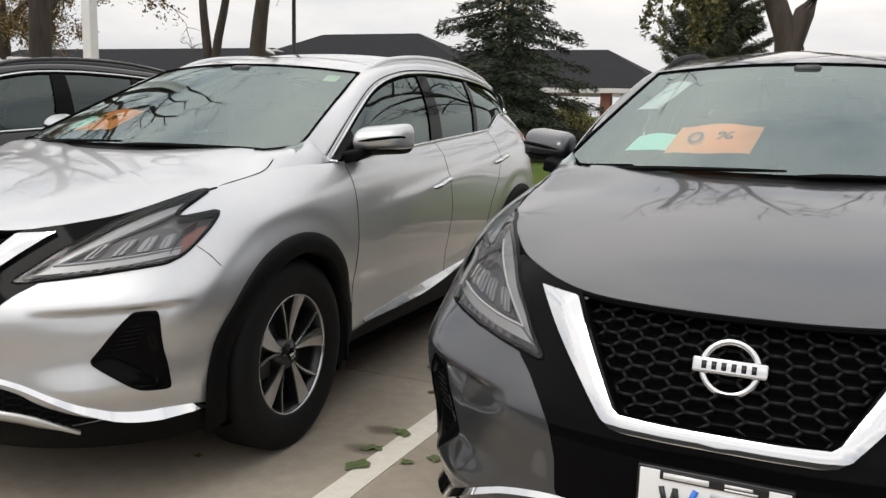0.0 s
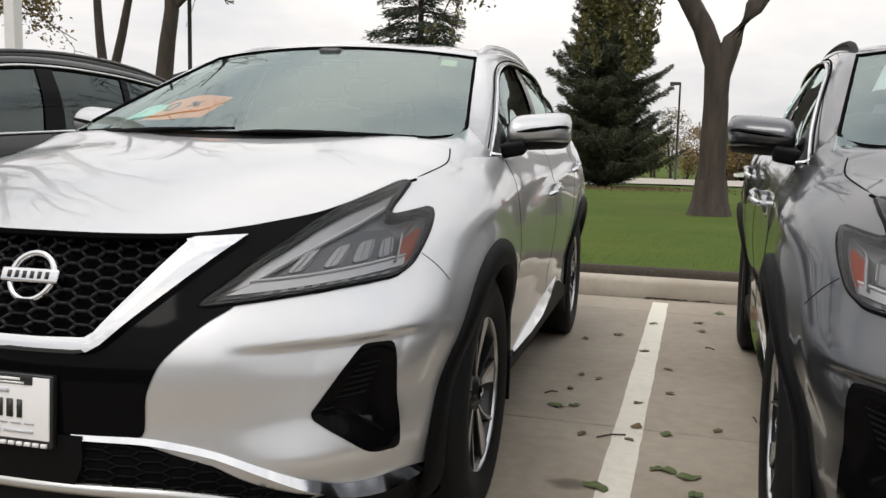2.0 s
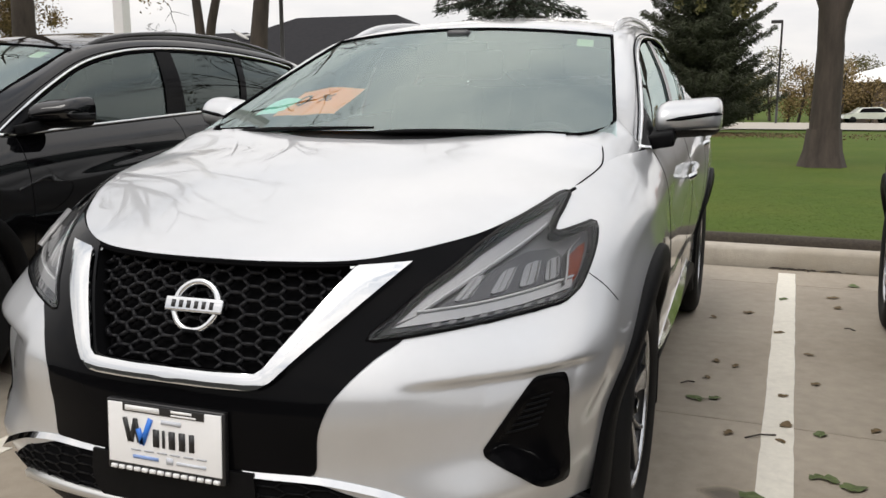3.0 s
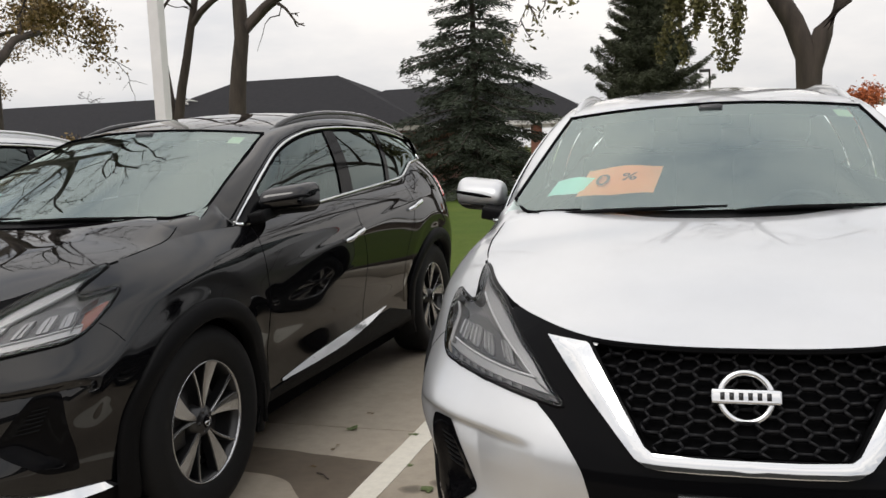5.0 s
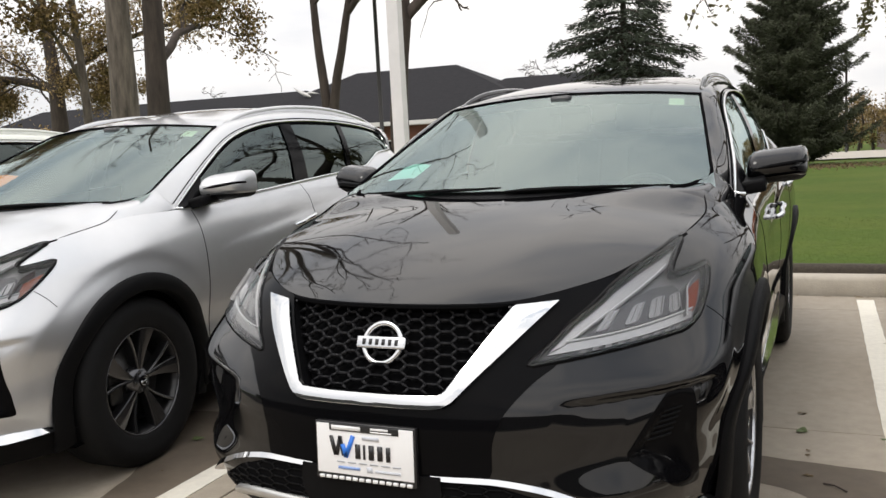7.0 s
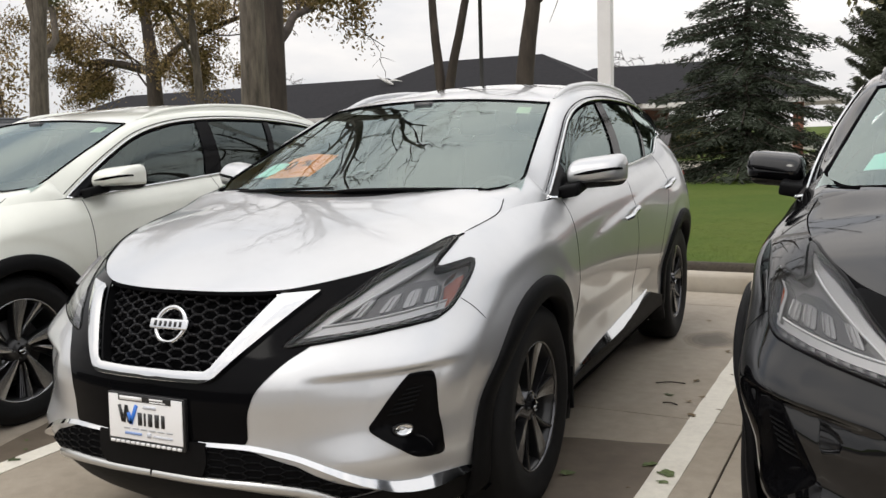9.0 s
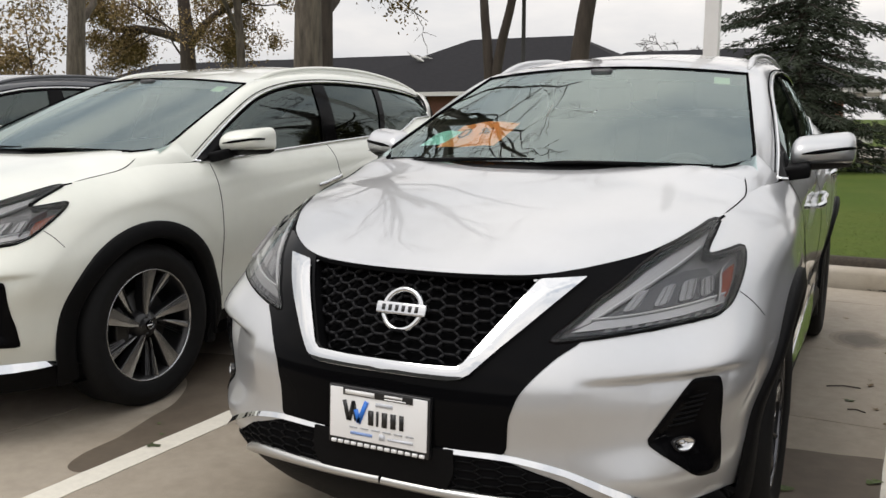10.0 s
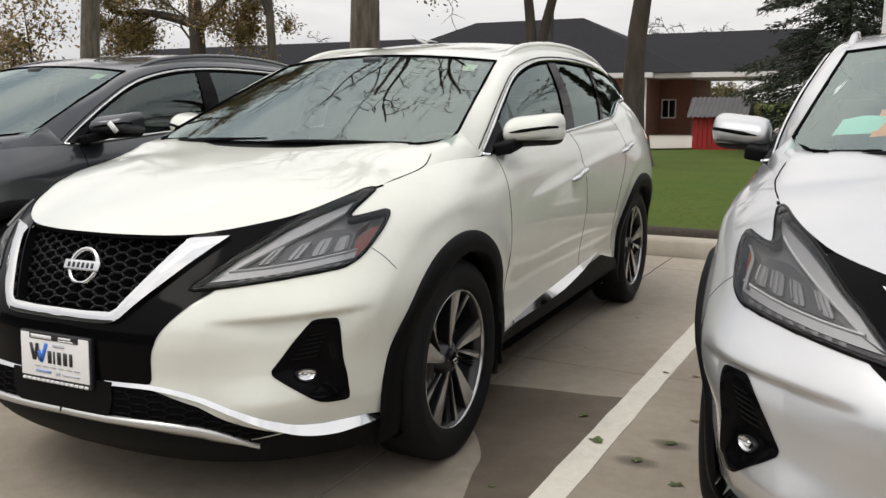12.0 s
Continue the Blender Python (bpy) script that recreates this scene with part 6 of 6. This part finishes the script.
    emblem.parent, emblem.matrix_basis = car, pose(0, .024, .820, -24, 0, 0)
    th = np.linspace(0, 2 * np.pi, 49)
    add("ring", "embring", lambda: lattice(np.stack([np.stack([(.0565 + dr) * np.cos(th), np.full(49, dy), (.0565 + dr) * np.sin(th)], -1) for dr, dy in ((.009, .012), (.0085, -.002), (.004, -.008), (-.004, -.008), (-.0085, -.002), (-.009, .012))], 0)), CHROME, parent=emblem)
    add("bar", "embbar", lambda: box(-.076, .076, -.015, .004, -.017, .017, .005), CHROME, parent=emblem)
    for q in range(6):
        add("bar_mark", "embmark%d" % q, lambda q=q: box(-.0565 + q * .0201, -.0465 + q * .0201, -.0158, -.012, -.0085, .0085), PLATEBLACK, parent=emblem)
    # lower bumper
    add("lower_intake", "intake", lambda: both(patch(INTAKE, .003, .006)), VOID)
    for tag in "LR":
        add("intake_mesh", "intakemesh" + tag, lambda: (lambda q: q if tag == "L" else flip(q))(hex_bars(shrink(INTAKE, .004), .003, (.058, .022), .003, .004)), PLASTIC)
    add("intake_center", "intakemid", lambda: both(patch(outline([(0, .50), (.085, .50), (.062, .372), (0, .372)]), .012, .012)), PLASTIC)
    add("lower_valance", "valance", lambda: both(patch(outline([(0, .385), (.19, .375), (.31, .345), (.40, .315), (.50, .33), (.57, .303), (.66, .292), (.775, .30), (.80, .27), (.80, .196), (.62, .196), (.45, .196), (0, .196)]), .006, .01)), PLASTIC, "textured black lower bumper")
    for tag in "LR":
        add("chrome_bumper_strip", "lowchrome" + tag, lambda: (lambda q: q if tag == "L" else flip(q))(ledge([(.07, .497), (.19, .492), (.24, .478), (.33, .438), (.42, .394), (.47, .368), (.515, .345), (.57, .330), (.65, .322), (.72, .314), (.775, .302)], [.010, .012, .013, .014, .016, .020, .025, .030, .032, .024, .005], .003, .72)), CHROME, "chrome lower bumper strip")
    add("skid_trim", "skid", lambda: both(ribbon([(0, .385), (.19, .377), (.30, .352), (.38, .318), (.41, .298)], [.02, .022, .028, .03, .006], .016, .014, 50)), SATIN, "satin silver skid trim")
    # licence plate with dealer insert: writing as bars
    plate = new("licence_plate")
    plate.parent, plate.matrix_basis = car, pose(0, -.108, .553, -3, 0, 0)
    tagged(plate, "white dealer plate in a black frame")
    add("plate_frame", "pframe", lambda: box(-.152, .152, -.006, .012, -.082, .078, .004), PLATEBLACK, parent=plate)
    add("plate_insert", "pinsert", lambda: box(-.146, .146, -.009, .0, -.064, .072, .001), PLATEWHITE, parent=plate)
    add("plate_tab", "ptab", lambda: box(-.105, .105, -.011, .0, .055, .074, .001), PLATEBLACK, parent=plate)
    writing = [(-.098, -.008, .058, .070, PLATEWHITE), (.022, .075, .064, .070, PLATEWHITE), (.022, .085, .057, .061, PLATEWHITE), (-.004, .046, .036, .045, PLATEPALE), (-.080, -.014, -.049, -.042, PLATESKY), (.034, .108, -.050, -.044, PLATEPALE), (.008, .024, -.052, -.038, PLATEPALE)]
    writing += [(-.084 + q * .034, -.060 + q * .034, -.031, -.0285, PLATEGREY) for q in range(6)]
    writing += [(x, x + w, -.017, .022, PLATEBLACK) for x, w in ((-.026, .015), (-.002, .006), (.015, .015), (.041, .015), (.067, .012))]
    writing += [(-.140 + q * .0205, -.126 + q * .0205, -.079, -.071, PLATEWHITE) for q in range(14)]
    for i, (x0, x1, z0, z1, mt) in enumerate(writing):
        add("plate_bar", "pbar%d" % i, lambda a=(x0, x1, z0, z1): box(a[0], a[1], -.0115, -.004, a[2], a[3]), mt, parent=plate)
    for x in (-.078, .082):
        add("plate_screw", "pscrew%d" % (x > 0), lambda x=x: moved(lathe([(.0, -.005), (.006, -.005), (.008, 0)], 14), pose(x, -.009, -.058, 0, 0, 90) @ Matrix.Rotation(math.pi, 4, "Z")), PLATEBLACK, parent=plate)
    strokes = join(*[moved(box(-.0055, .0055, -.0115, -.004, -.027, .027), pose(x, 0, .014, 0, r, 0)) for x, r in ((-.094, -14), (-.078, 14), (-.068, -12))])
    add("plate_mark", "pmarkk", lambda: strokes, PLATEBLACK, parent=plate)
    blue = join(*[moved(box(-.006, .006, -.0117, -.004, -h, h), pose(x, 0, z, 0, r, 0)) for x, z, r, h in ((-.060, .002, -16, .018), (-.044, .014, 22, .032))])
    add("plate_mark", "pmarkb", lambda: blue, PLATEBLUE, parent=plate)
    # wipers and cowl
    add("cowl", "cowl", lambda: lattice(np.stack([np.stack([windscreen_point(np.linspace(-.93, .93, 33), np.full(33, -.02))[:, 0], windscreen_point(np.linspace(-.93, .93, 33), np.full(33, -.02))[:, 1] + a, windscreen_point(np.linspace(-.93, .93, 33), np.full(33, 0.0))[:, 2] + b], -1) for a, b in ((-.06, -.05), (-.01, -.02), (.05, -.002), (.05, -.05))], 0)), PLASTIC)
    def wiper(u0, u1):
        a = windscreen_point(np.linspace(u0, u1, 14), np.interp(np.linspace(0, 1, 14), [0, .3, 1], [.0, .015, .035])) + np.array([0, -.010, -.002])
        return tube(a, np.interp(np.linspace(0, 1, 14), [0, .12, .5, 1], [.003, .009, .007, .002]), 6)
    add("wiper", "wiper1", lambda: wiper(-.72, .02), PLASTIC)
    add("wiper", "wiper2", lambda: wiper(-.98, -.62), PLASTIC)
    add("wiper", "wiper3", lambda: wiper(.05, .82), PLASTIC)
    # cabin
    add("dashboard", "dash", lambda: join(lattice(np.stack([np.stack([np.linspace(-.76, .76, 17), np.full(17, yy) - .1 * (1 - np.linspace(-1, 1, 17) ** 2) * k, np.full(17, zz) + .02 * (1 - np.linspace(-1, 1, 17) ** 2)], -1) for yy, zz, k in ((1.16, 1.08, 1), (1.4, 1.10, .8), (1.62, 1.10, .3), (1.70, 1.05, .1), (1.72, .6, 0))], 0)), box(.22, .52, 1.60, 1.74, 1.06, 1.13, .03)), TRIM)
    wheel_ring = lattice(np.stack([np.stack([(.185 + .014 * np.cos(b)) * np.cos(th), .014 * np.sin(b) + 0 * th, (.185 + .014 * np.cos(b)) * np.sin(th)], -1) for b in np.linspace(0, 2 * np.pi, 9)], 0))
    add("steering_wheel", "steer", lambda: moved(join(wheel_ring, box(-.18, .18, -.01, .02, -.03, .03, .01), box(-.07, .07, -.02, .03, -.07, .06, .02)), pose(.37, 1.83, 1.0, -24, 0, 0)), TRIM)
    for x, y in ((.38, 2.25), (-.38, 2.25), (.42, 3.1), (-.42, 3.1), (0, 3.1)):
        piece_of("seat", shared("seat", seat_shape(), SEAT), SEAT, car, m=pose(x, y, .72))
    add("cabin_floor", "floorpan", lambda: join(box(-.78, .78, 1.2, 4.5, .40, .46), box(-.80, -.775, 1.3, 4.4, .4, 1.06), box(.775, .80, 1.3, 4.4, .4, 1.06), box(-.76, .76, 3.5, 4.5, .9, 1.05)), TRIM)
    add("headliner", "headliner", lambda: (roof_shape()[0] * (0.97, 1, 1) - np.array([0, -.02, .05]), roof_shape()[1]), HEADLINER)
    add("rear_view_mirror", "rvm", lambda: join(box(-.09, .09, 1.96, 1.975, 1.465, 1.505, .008), box(-.05, .05, 1.84, 1.93, 1.51, 1.55, .015)), LAMPDARK)
    add("windshield_sticker", "sticker", lambda: lattice(np.stack([[windscreen_point(np.array(u), np.array(k)) + np.array([0, .003, -.003]) for u in (.78, .88)] for k in (.84, .93)], 0)), PALEGREEN, "pale green windshield sticker")
    # wheels
    for wy in WHEELS_Y:
        build_wheel(wheels, car, pose(.885, wy, AXLE, 0, 0, 0))
        build_wheel(wheels, car, pose(-.885, wy, AXLE, 0, 0, 180))
    return car


def on_glass(m, u, k, turn=0.0, inset=.014, lean=0.0):
    """Pose of a sheet that leans on the inside of a windshield, centred at (u, k): its x runs across, its y up the glass."""
    e = 1e-2
    c = windscreen_point(np.array(u), np.array(k))
    ax = Vector(windscreen_point(np.array(u + e), np.array(k)) - windscreen_point(np.array(u - e), np.array(k))).normalized()
    up = Vector(windscreen_point(np.array(u), np.array(k + e)) - windscreen_point(np.array(u), np.array(k - e)))
    out = ax.cross(up).normalized()
    basis = Matrix((ax, out.cross(ax), out)).transposed().to_4x4()
    return m @ Matrix.Translation(Vector(c) - out * inset) @ basis @ Matrix.Rotation(radians(turn), 4, "Z") @ Matrix.Rotation(radians(lean), 4, "X")


def sheet_shape(w, h, curl=.004):
    u, v = np.meshgrid(np.linspace(-.5, .5, 9), np.linspace(-.5, .5, 7))
    return lattice(np.stack([u * w, v * h, -abs(u) ** 2 * .03 + curl * np.sin(u * 7 + v * 3)], -1))


def price_sheet(m, label):
    """A creased orange paper leaning behind the windshield, lettered 0%."""
    sheet = empty("price_sheet", m, label, "paper sign", "signs behind windshields")
    piece_of("paper", shared("orangepaper", sheet_shape(.285, .215), ORANGE), ORANGE, sheet)
    for body, size, x, up, wide in (("0", .115, -.062, -.040, 1.0), ("%", .078, .036, -.012, 1.15)):
        text = bpy.data.curves.new("digits", "FONT")
        text.body, text.size, text.align_x, text.extrude = body, size, "CENTER", .0006
        text.materials.append(INK)
        t = new("lettering", text)
        t.parent = sheet
        t.matrix_basis = pose(x, up, .0045, 0, 0, 0) @ Matrix.Diagonal((wide, 1, 1, 1))
    return sheet


def paper_card(m, label, w=.16, h=.125, material=None):
    card = empty("paper_card", m, label, "paper sign", "signs behind windshields")
    material = material or TEAL
    piece_of("card", shared("card%d" % (w * 1000), sheet_shape(w, h, .002), material), material, card)
    return card


CARS = (
    ("A", 2.572, -.089, -3.35, GREY, "split", False, "gun-grey crossover SUV with black honeycomb grille, parked nose out", True),
    ("B", 0, 0, 0, SILVER, "split", False, "silver crossover SUV with plain black bumper inserts, parked nose out", True),
    ("C", -2.863, .066, -2.78, BLACK, "split", False, "glossy black crossover SUV with chrome trim, parked nose out", False),
    ("D", -5.372, .045, .17, SILVER, "smoked", True, "silver crossover SUV with dark alloy wheels and fog lamps", True),
    ("E", -8.103, .034, .05, WHITE, "turbine", True, "pearl white crossover SUV with turbine alloy wheels and fog lamps", False),
    ("F", -10.55, .08, 0, SLATE, "split", False, "dark slate-grey crossover SUV at the end of the row", False),
)
for _, x, y, yaw, coat, wheels, fogs, label, sign in CARS:
    here = pose(x, y, 0, 0, 0, yaw)
    vehicle = build_car("suv", here, coat, wheels, fogs, label)
    if coat is SLATE:
        piece_of("mirror_label", box(-.012, .012, -.004, .012, -.032, .032), PLATEWHITE, vehicle, "white paper label on the mirror", m=pose(1.016, 1.487, 1.203, 0, -38, 20))
    if sign or coat is BLACK:
        paper_card(on_glass(here, -.645 if coat is GREY else -.74, .268, 2, .022, 3), "pale paper card on a dashboard")
    if sign:
        price_sheet(on_glass(here, -.345 if coat is GREY else -.49, .298, 2, .022, 3), "orange paper sign lettered 0% behind a windshield")
    if coat is GREY:
        paper_card(on_glass(here, -.80, .728, 0, .012), "white paper card behind the top of a windshield", .10, .30, PLATEWHITE)


# ---- leaf litter on the concrete ----
def litter(name, spots, count, size, seed, material, label):
    rnd = random.Random(seed)
    verts, faces = [], []
    for _ in range(count):
        u, v, su, sv = spots[rnd.randrange(len(spots))]
        x, y, _z = lot_point(rnd.gauss(u, su), rnd.gauss(v, sv))
        s, a, k = size * rnd.uniform(.5, 1.3), rnd.uniform(0, 6.28), len(verts)
        lobes = 9
        for q in range(lobes):
            th = a + q * 6.283 / lobes
            r = s * (1.0 if q % 2 == 0 else .55) * rnd.uniform(.7, 1.1)
            verts.append((x + r * math.cos(th), y + r * math.sin(th) * .7, .003 + rnd.uniform(0, .005)))
        verts.append((x, y, .006))
        faces += [(k + q, k + (q + 1) % lobes, k + lobes) for q in range(lobes)]
    return tagged(piece_of(name, (np.array(verts), faces), material, smooth=False), label, "leaves", kind="stuff")


litter("leaf_litter", [(-1.3, 1.1, .2, .5), (-4.1, 1.2, .3, .6), (-6.7, 1.0, .25, .5), (-6.9, .3, .1, .3), (.6, .5, .3, .2)], 15, .034, 5, LITTER, "scattered green fallen leaves on the concrete")
litter("brown_leaf_litter", [(-1.2, 2.5, .4, 1.2), (-4.0, 2.6, .4, 1.3), (-6.7, 2.3, .4, 1.2), (1.46, 5.285, .15, .012), (1.36, 5.285, .12, .012), (-4.15, 5.30, .16, .02), (-4.2, 5.30, .12, .02), (-1.4, 5.25, .3, .03)], 130, .022, 6, LITTERBROWN, "small brown fallen leaves and twigs on the concrete")

def fallen_leaf(u, v, size, turn, material, label):
    """One large lobed leaf lying curled on the concrete."""
    size = size * .78
    th = np.linspace(0, 2 * np.pi, 22, endpoint=False)
    r = size * (.66 + .44 * np.abs(np.cos(th * 2.5 + .4)) * (.6 + .4 * np.sin(th * 3 + turn * 5))) * (1 - .2 * np.sin(th + turn * 2))
    x, y = r * np.cos(th), r * np.sin(th) * .75
    ring = np.stack([x, y, .002 + .006 * np.abs(np.sin(th * 1.5 + turn)) + 0 * x], 1)
    inner = ring * (.5, .5, .6) + np.array([0, 0, .002])
    v3 = np.concatenate([ring, inner, [(0, 0, .003)]])
    f = [(i, (i + 1) % 22, 22 + (i + 1) % 22, 22 + i) for i in range(22)] + [(22 + i, 22 + (i + 1) % 22, 44) for i in range(22)]
    leaf = new("fallen_leaf", mesh_data("fallen_leaf", v3, f, material, False))
    leaf.matrix_basis = Matrix.Translation(lot_point(u, v, .002)) @ Matrix.Rotation(turn, 4, "Z")
    return tagged(leaf, label, "leaf", "fallen leaves")


for u, v, size, turn in ((-6.54, 1.14, .035, .3), (-6.61, .92, .035, 1.2), (-6.80, 1.03, .05, 2.0), (-6.94, 1.28, .035, .8), (-4.23, 1.32, .045, .5), (-4.14, 1.24, .06, 2.2), (-4.52, 1.09, .05, 4.0), (.91, 2.15, .055, 2.8), (.98, 2.19, .04, .2), (1.395, 1.92, .045, 1.1), (1.37, 1.51, .04, .5), (1.42, 1.50, .05, 2.1), (1.48, 1.455, .06, 3.3), (1.50, 1.30, .045, 4.2), (1.165, 1.28, .055, .1), (1.20, 1.248, .05, 2.6), (1.14, 1.06, .05, 1.4), (1.17, 1.07, .04, 5.0), (1.19, .90, .08, .9), (1.42, 1.08, .05, 2.3), (1.33, 1.0, .04, 3.9), (1.23, 4.25, .05, .7), (1.67, 4.82, .07, 1.8), (-1.82, 1.93, .05, 1.5), (-1.2, 1.25, .05, 2.5)):
    fallen_leaf(u, v, size, turn, LITTER, "green fallen leaf lying on the concrete")
for u, v, size, turn in ((1.216, 3.40, .045, .4), (.947, 2.735, .035, 1.9), (1.038, 2.69, .035, 1.0), (.927, 2.456, .03, 2.2), (1.368, 3.01, .035, 3.1), (1.386, 2.544, .035, .2), (1.248, 2.32, .035, 4.0), (1.274, 1.974, .05, 1.5), (1.066, 1.81, .035, .9), (1.257, 1.79, .03, 2.8), (1.52, 4.40, .06, .3), (1.545, 4.12, .05, 1.2), (1.038, 3.805, .05, .1), (.857, 3.61, .04, 2.0), (1.594, 2.04, .035, .6), (1.434, 1.22, .02, .6), (-4.2, 2.0, .035, 2.6), (-4.3, 2.6, .03, .9), (-1.4, 2.4, .035, 3.0), (-4.25, 3.3, .03, 1.1)):
    fallen_leaf(u, v, size, turn, LITTERBROWN, "brown fallen leaf lying on the concrete")

rnd = random.Random(12)
twigs = []
for u, v in [(-4.34, 2.14), (-3.75, 2.0), (1.18, 1.81), (1.75, 2.25), (1.58, 3.6), (.85, 2.35), (-1.7, 1.3), (-4.42, 2.5)] + [(rnd.uniform(-4.45, -3.9), rnd.uniform(5.26, 5.33)) for _ in range(26)] + [(rnd.uniform(1.13, 1.68), rnd.uniform(5.26, 5.31)) for _ in range(30)]:
    a, L = rnd.uniform(0, 3.14), rnd.uniform(.03, .09)
    x, y, _z = lot_point(u, v)
    twigs.append(tube([(x - L * math.cos(a), y - L * math.sin(a) * .5, .006), (x, y + .01, .010), (x + L * math.cos(a), y + L * math.sin(a) * .5, .006)], .0035, 4))
tagged(piece_of("fallen_twigs", join(*twigs), BARKDARK), "dark fallen twigs on the concrete", "twigs", kind="stuff")

# ---- grass blades near the kerb ----
rnd = np.random.RandomState(3)
n = 120000
bx = rnd.uniform(-13, 8, n)
by = kerb_y(bx) + .46 + rnd.rand(n) ** 2.0 * 5.5
bz = np.where(by - kerb_y(bx) < .5, .12, land(bx, by)) - .01
h = rnd.uniform(.008, .022, (n, 1))
tilt = rnd.normal(0, .034, (n, 2))
ang = rnd.rand(n) * 6.283
wd = np.stack([np.cos(ang), np.sin(ang), 0 * ang], 1) * .006
p = np.stack([bx, by, bz], 1)
tip = p + np.concatenate([tilt, h], 1)
tagged(piece_of("grass", (np.stack([p - wd, p + wd, tip], 1).reshape(-1, 3), [(3 * i, 3 * i + 1, 3 * i + 2) for i in range(n)]), BLADE, smooth=False), "short mown grass behind the kerb", "grass", kind="stuff")

# ---- concrete slabs ----
US = (-14.6, -11.05, -7.50, -3.95, -.40, 3.15, 6.70)
VS = (-9.0, -5.4, -1.72, 1.955, 4.72, 5.27)
g = .004
for i in range(len(US) - 1):
    for j in range(len(VS) - 1):
        u0, u1, v0, v1 = US[i] + g, US[i + 1] - g, VS[j] + g, VS[j + 1] - g
        ring = [[lot_point(u0 + a, v0 + a, z) if q == 0 else lot_point(u1 - a, v0 + a, z) if q == 1 else lot_point(u1 - a, v1 - a, z) if q == 2 else lot_point(u0 + a, v1 - a, z) for q in range(4)] for a, z in ((0, -.02), (0, -.003), (.003, 0))]
        v, f = lattice(np.array(ring), True)
        piece_of("slab", (v, f + [(8, 9, 10, 11)]), CONCRETE, pavement, smooth=False)
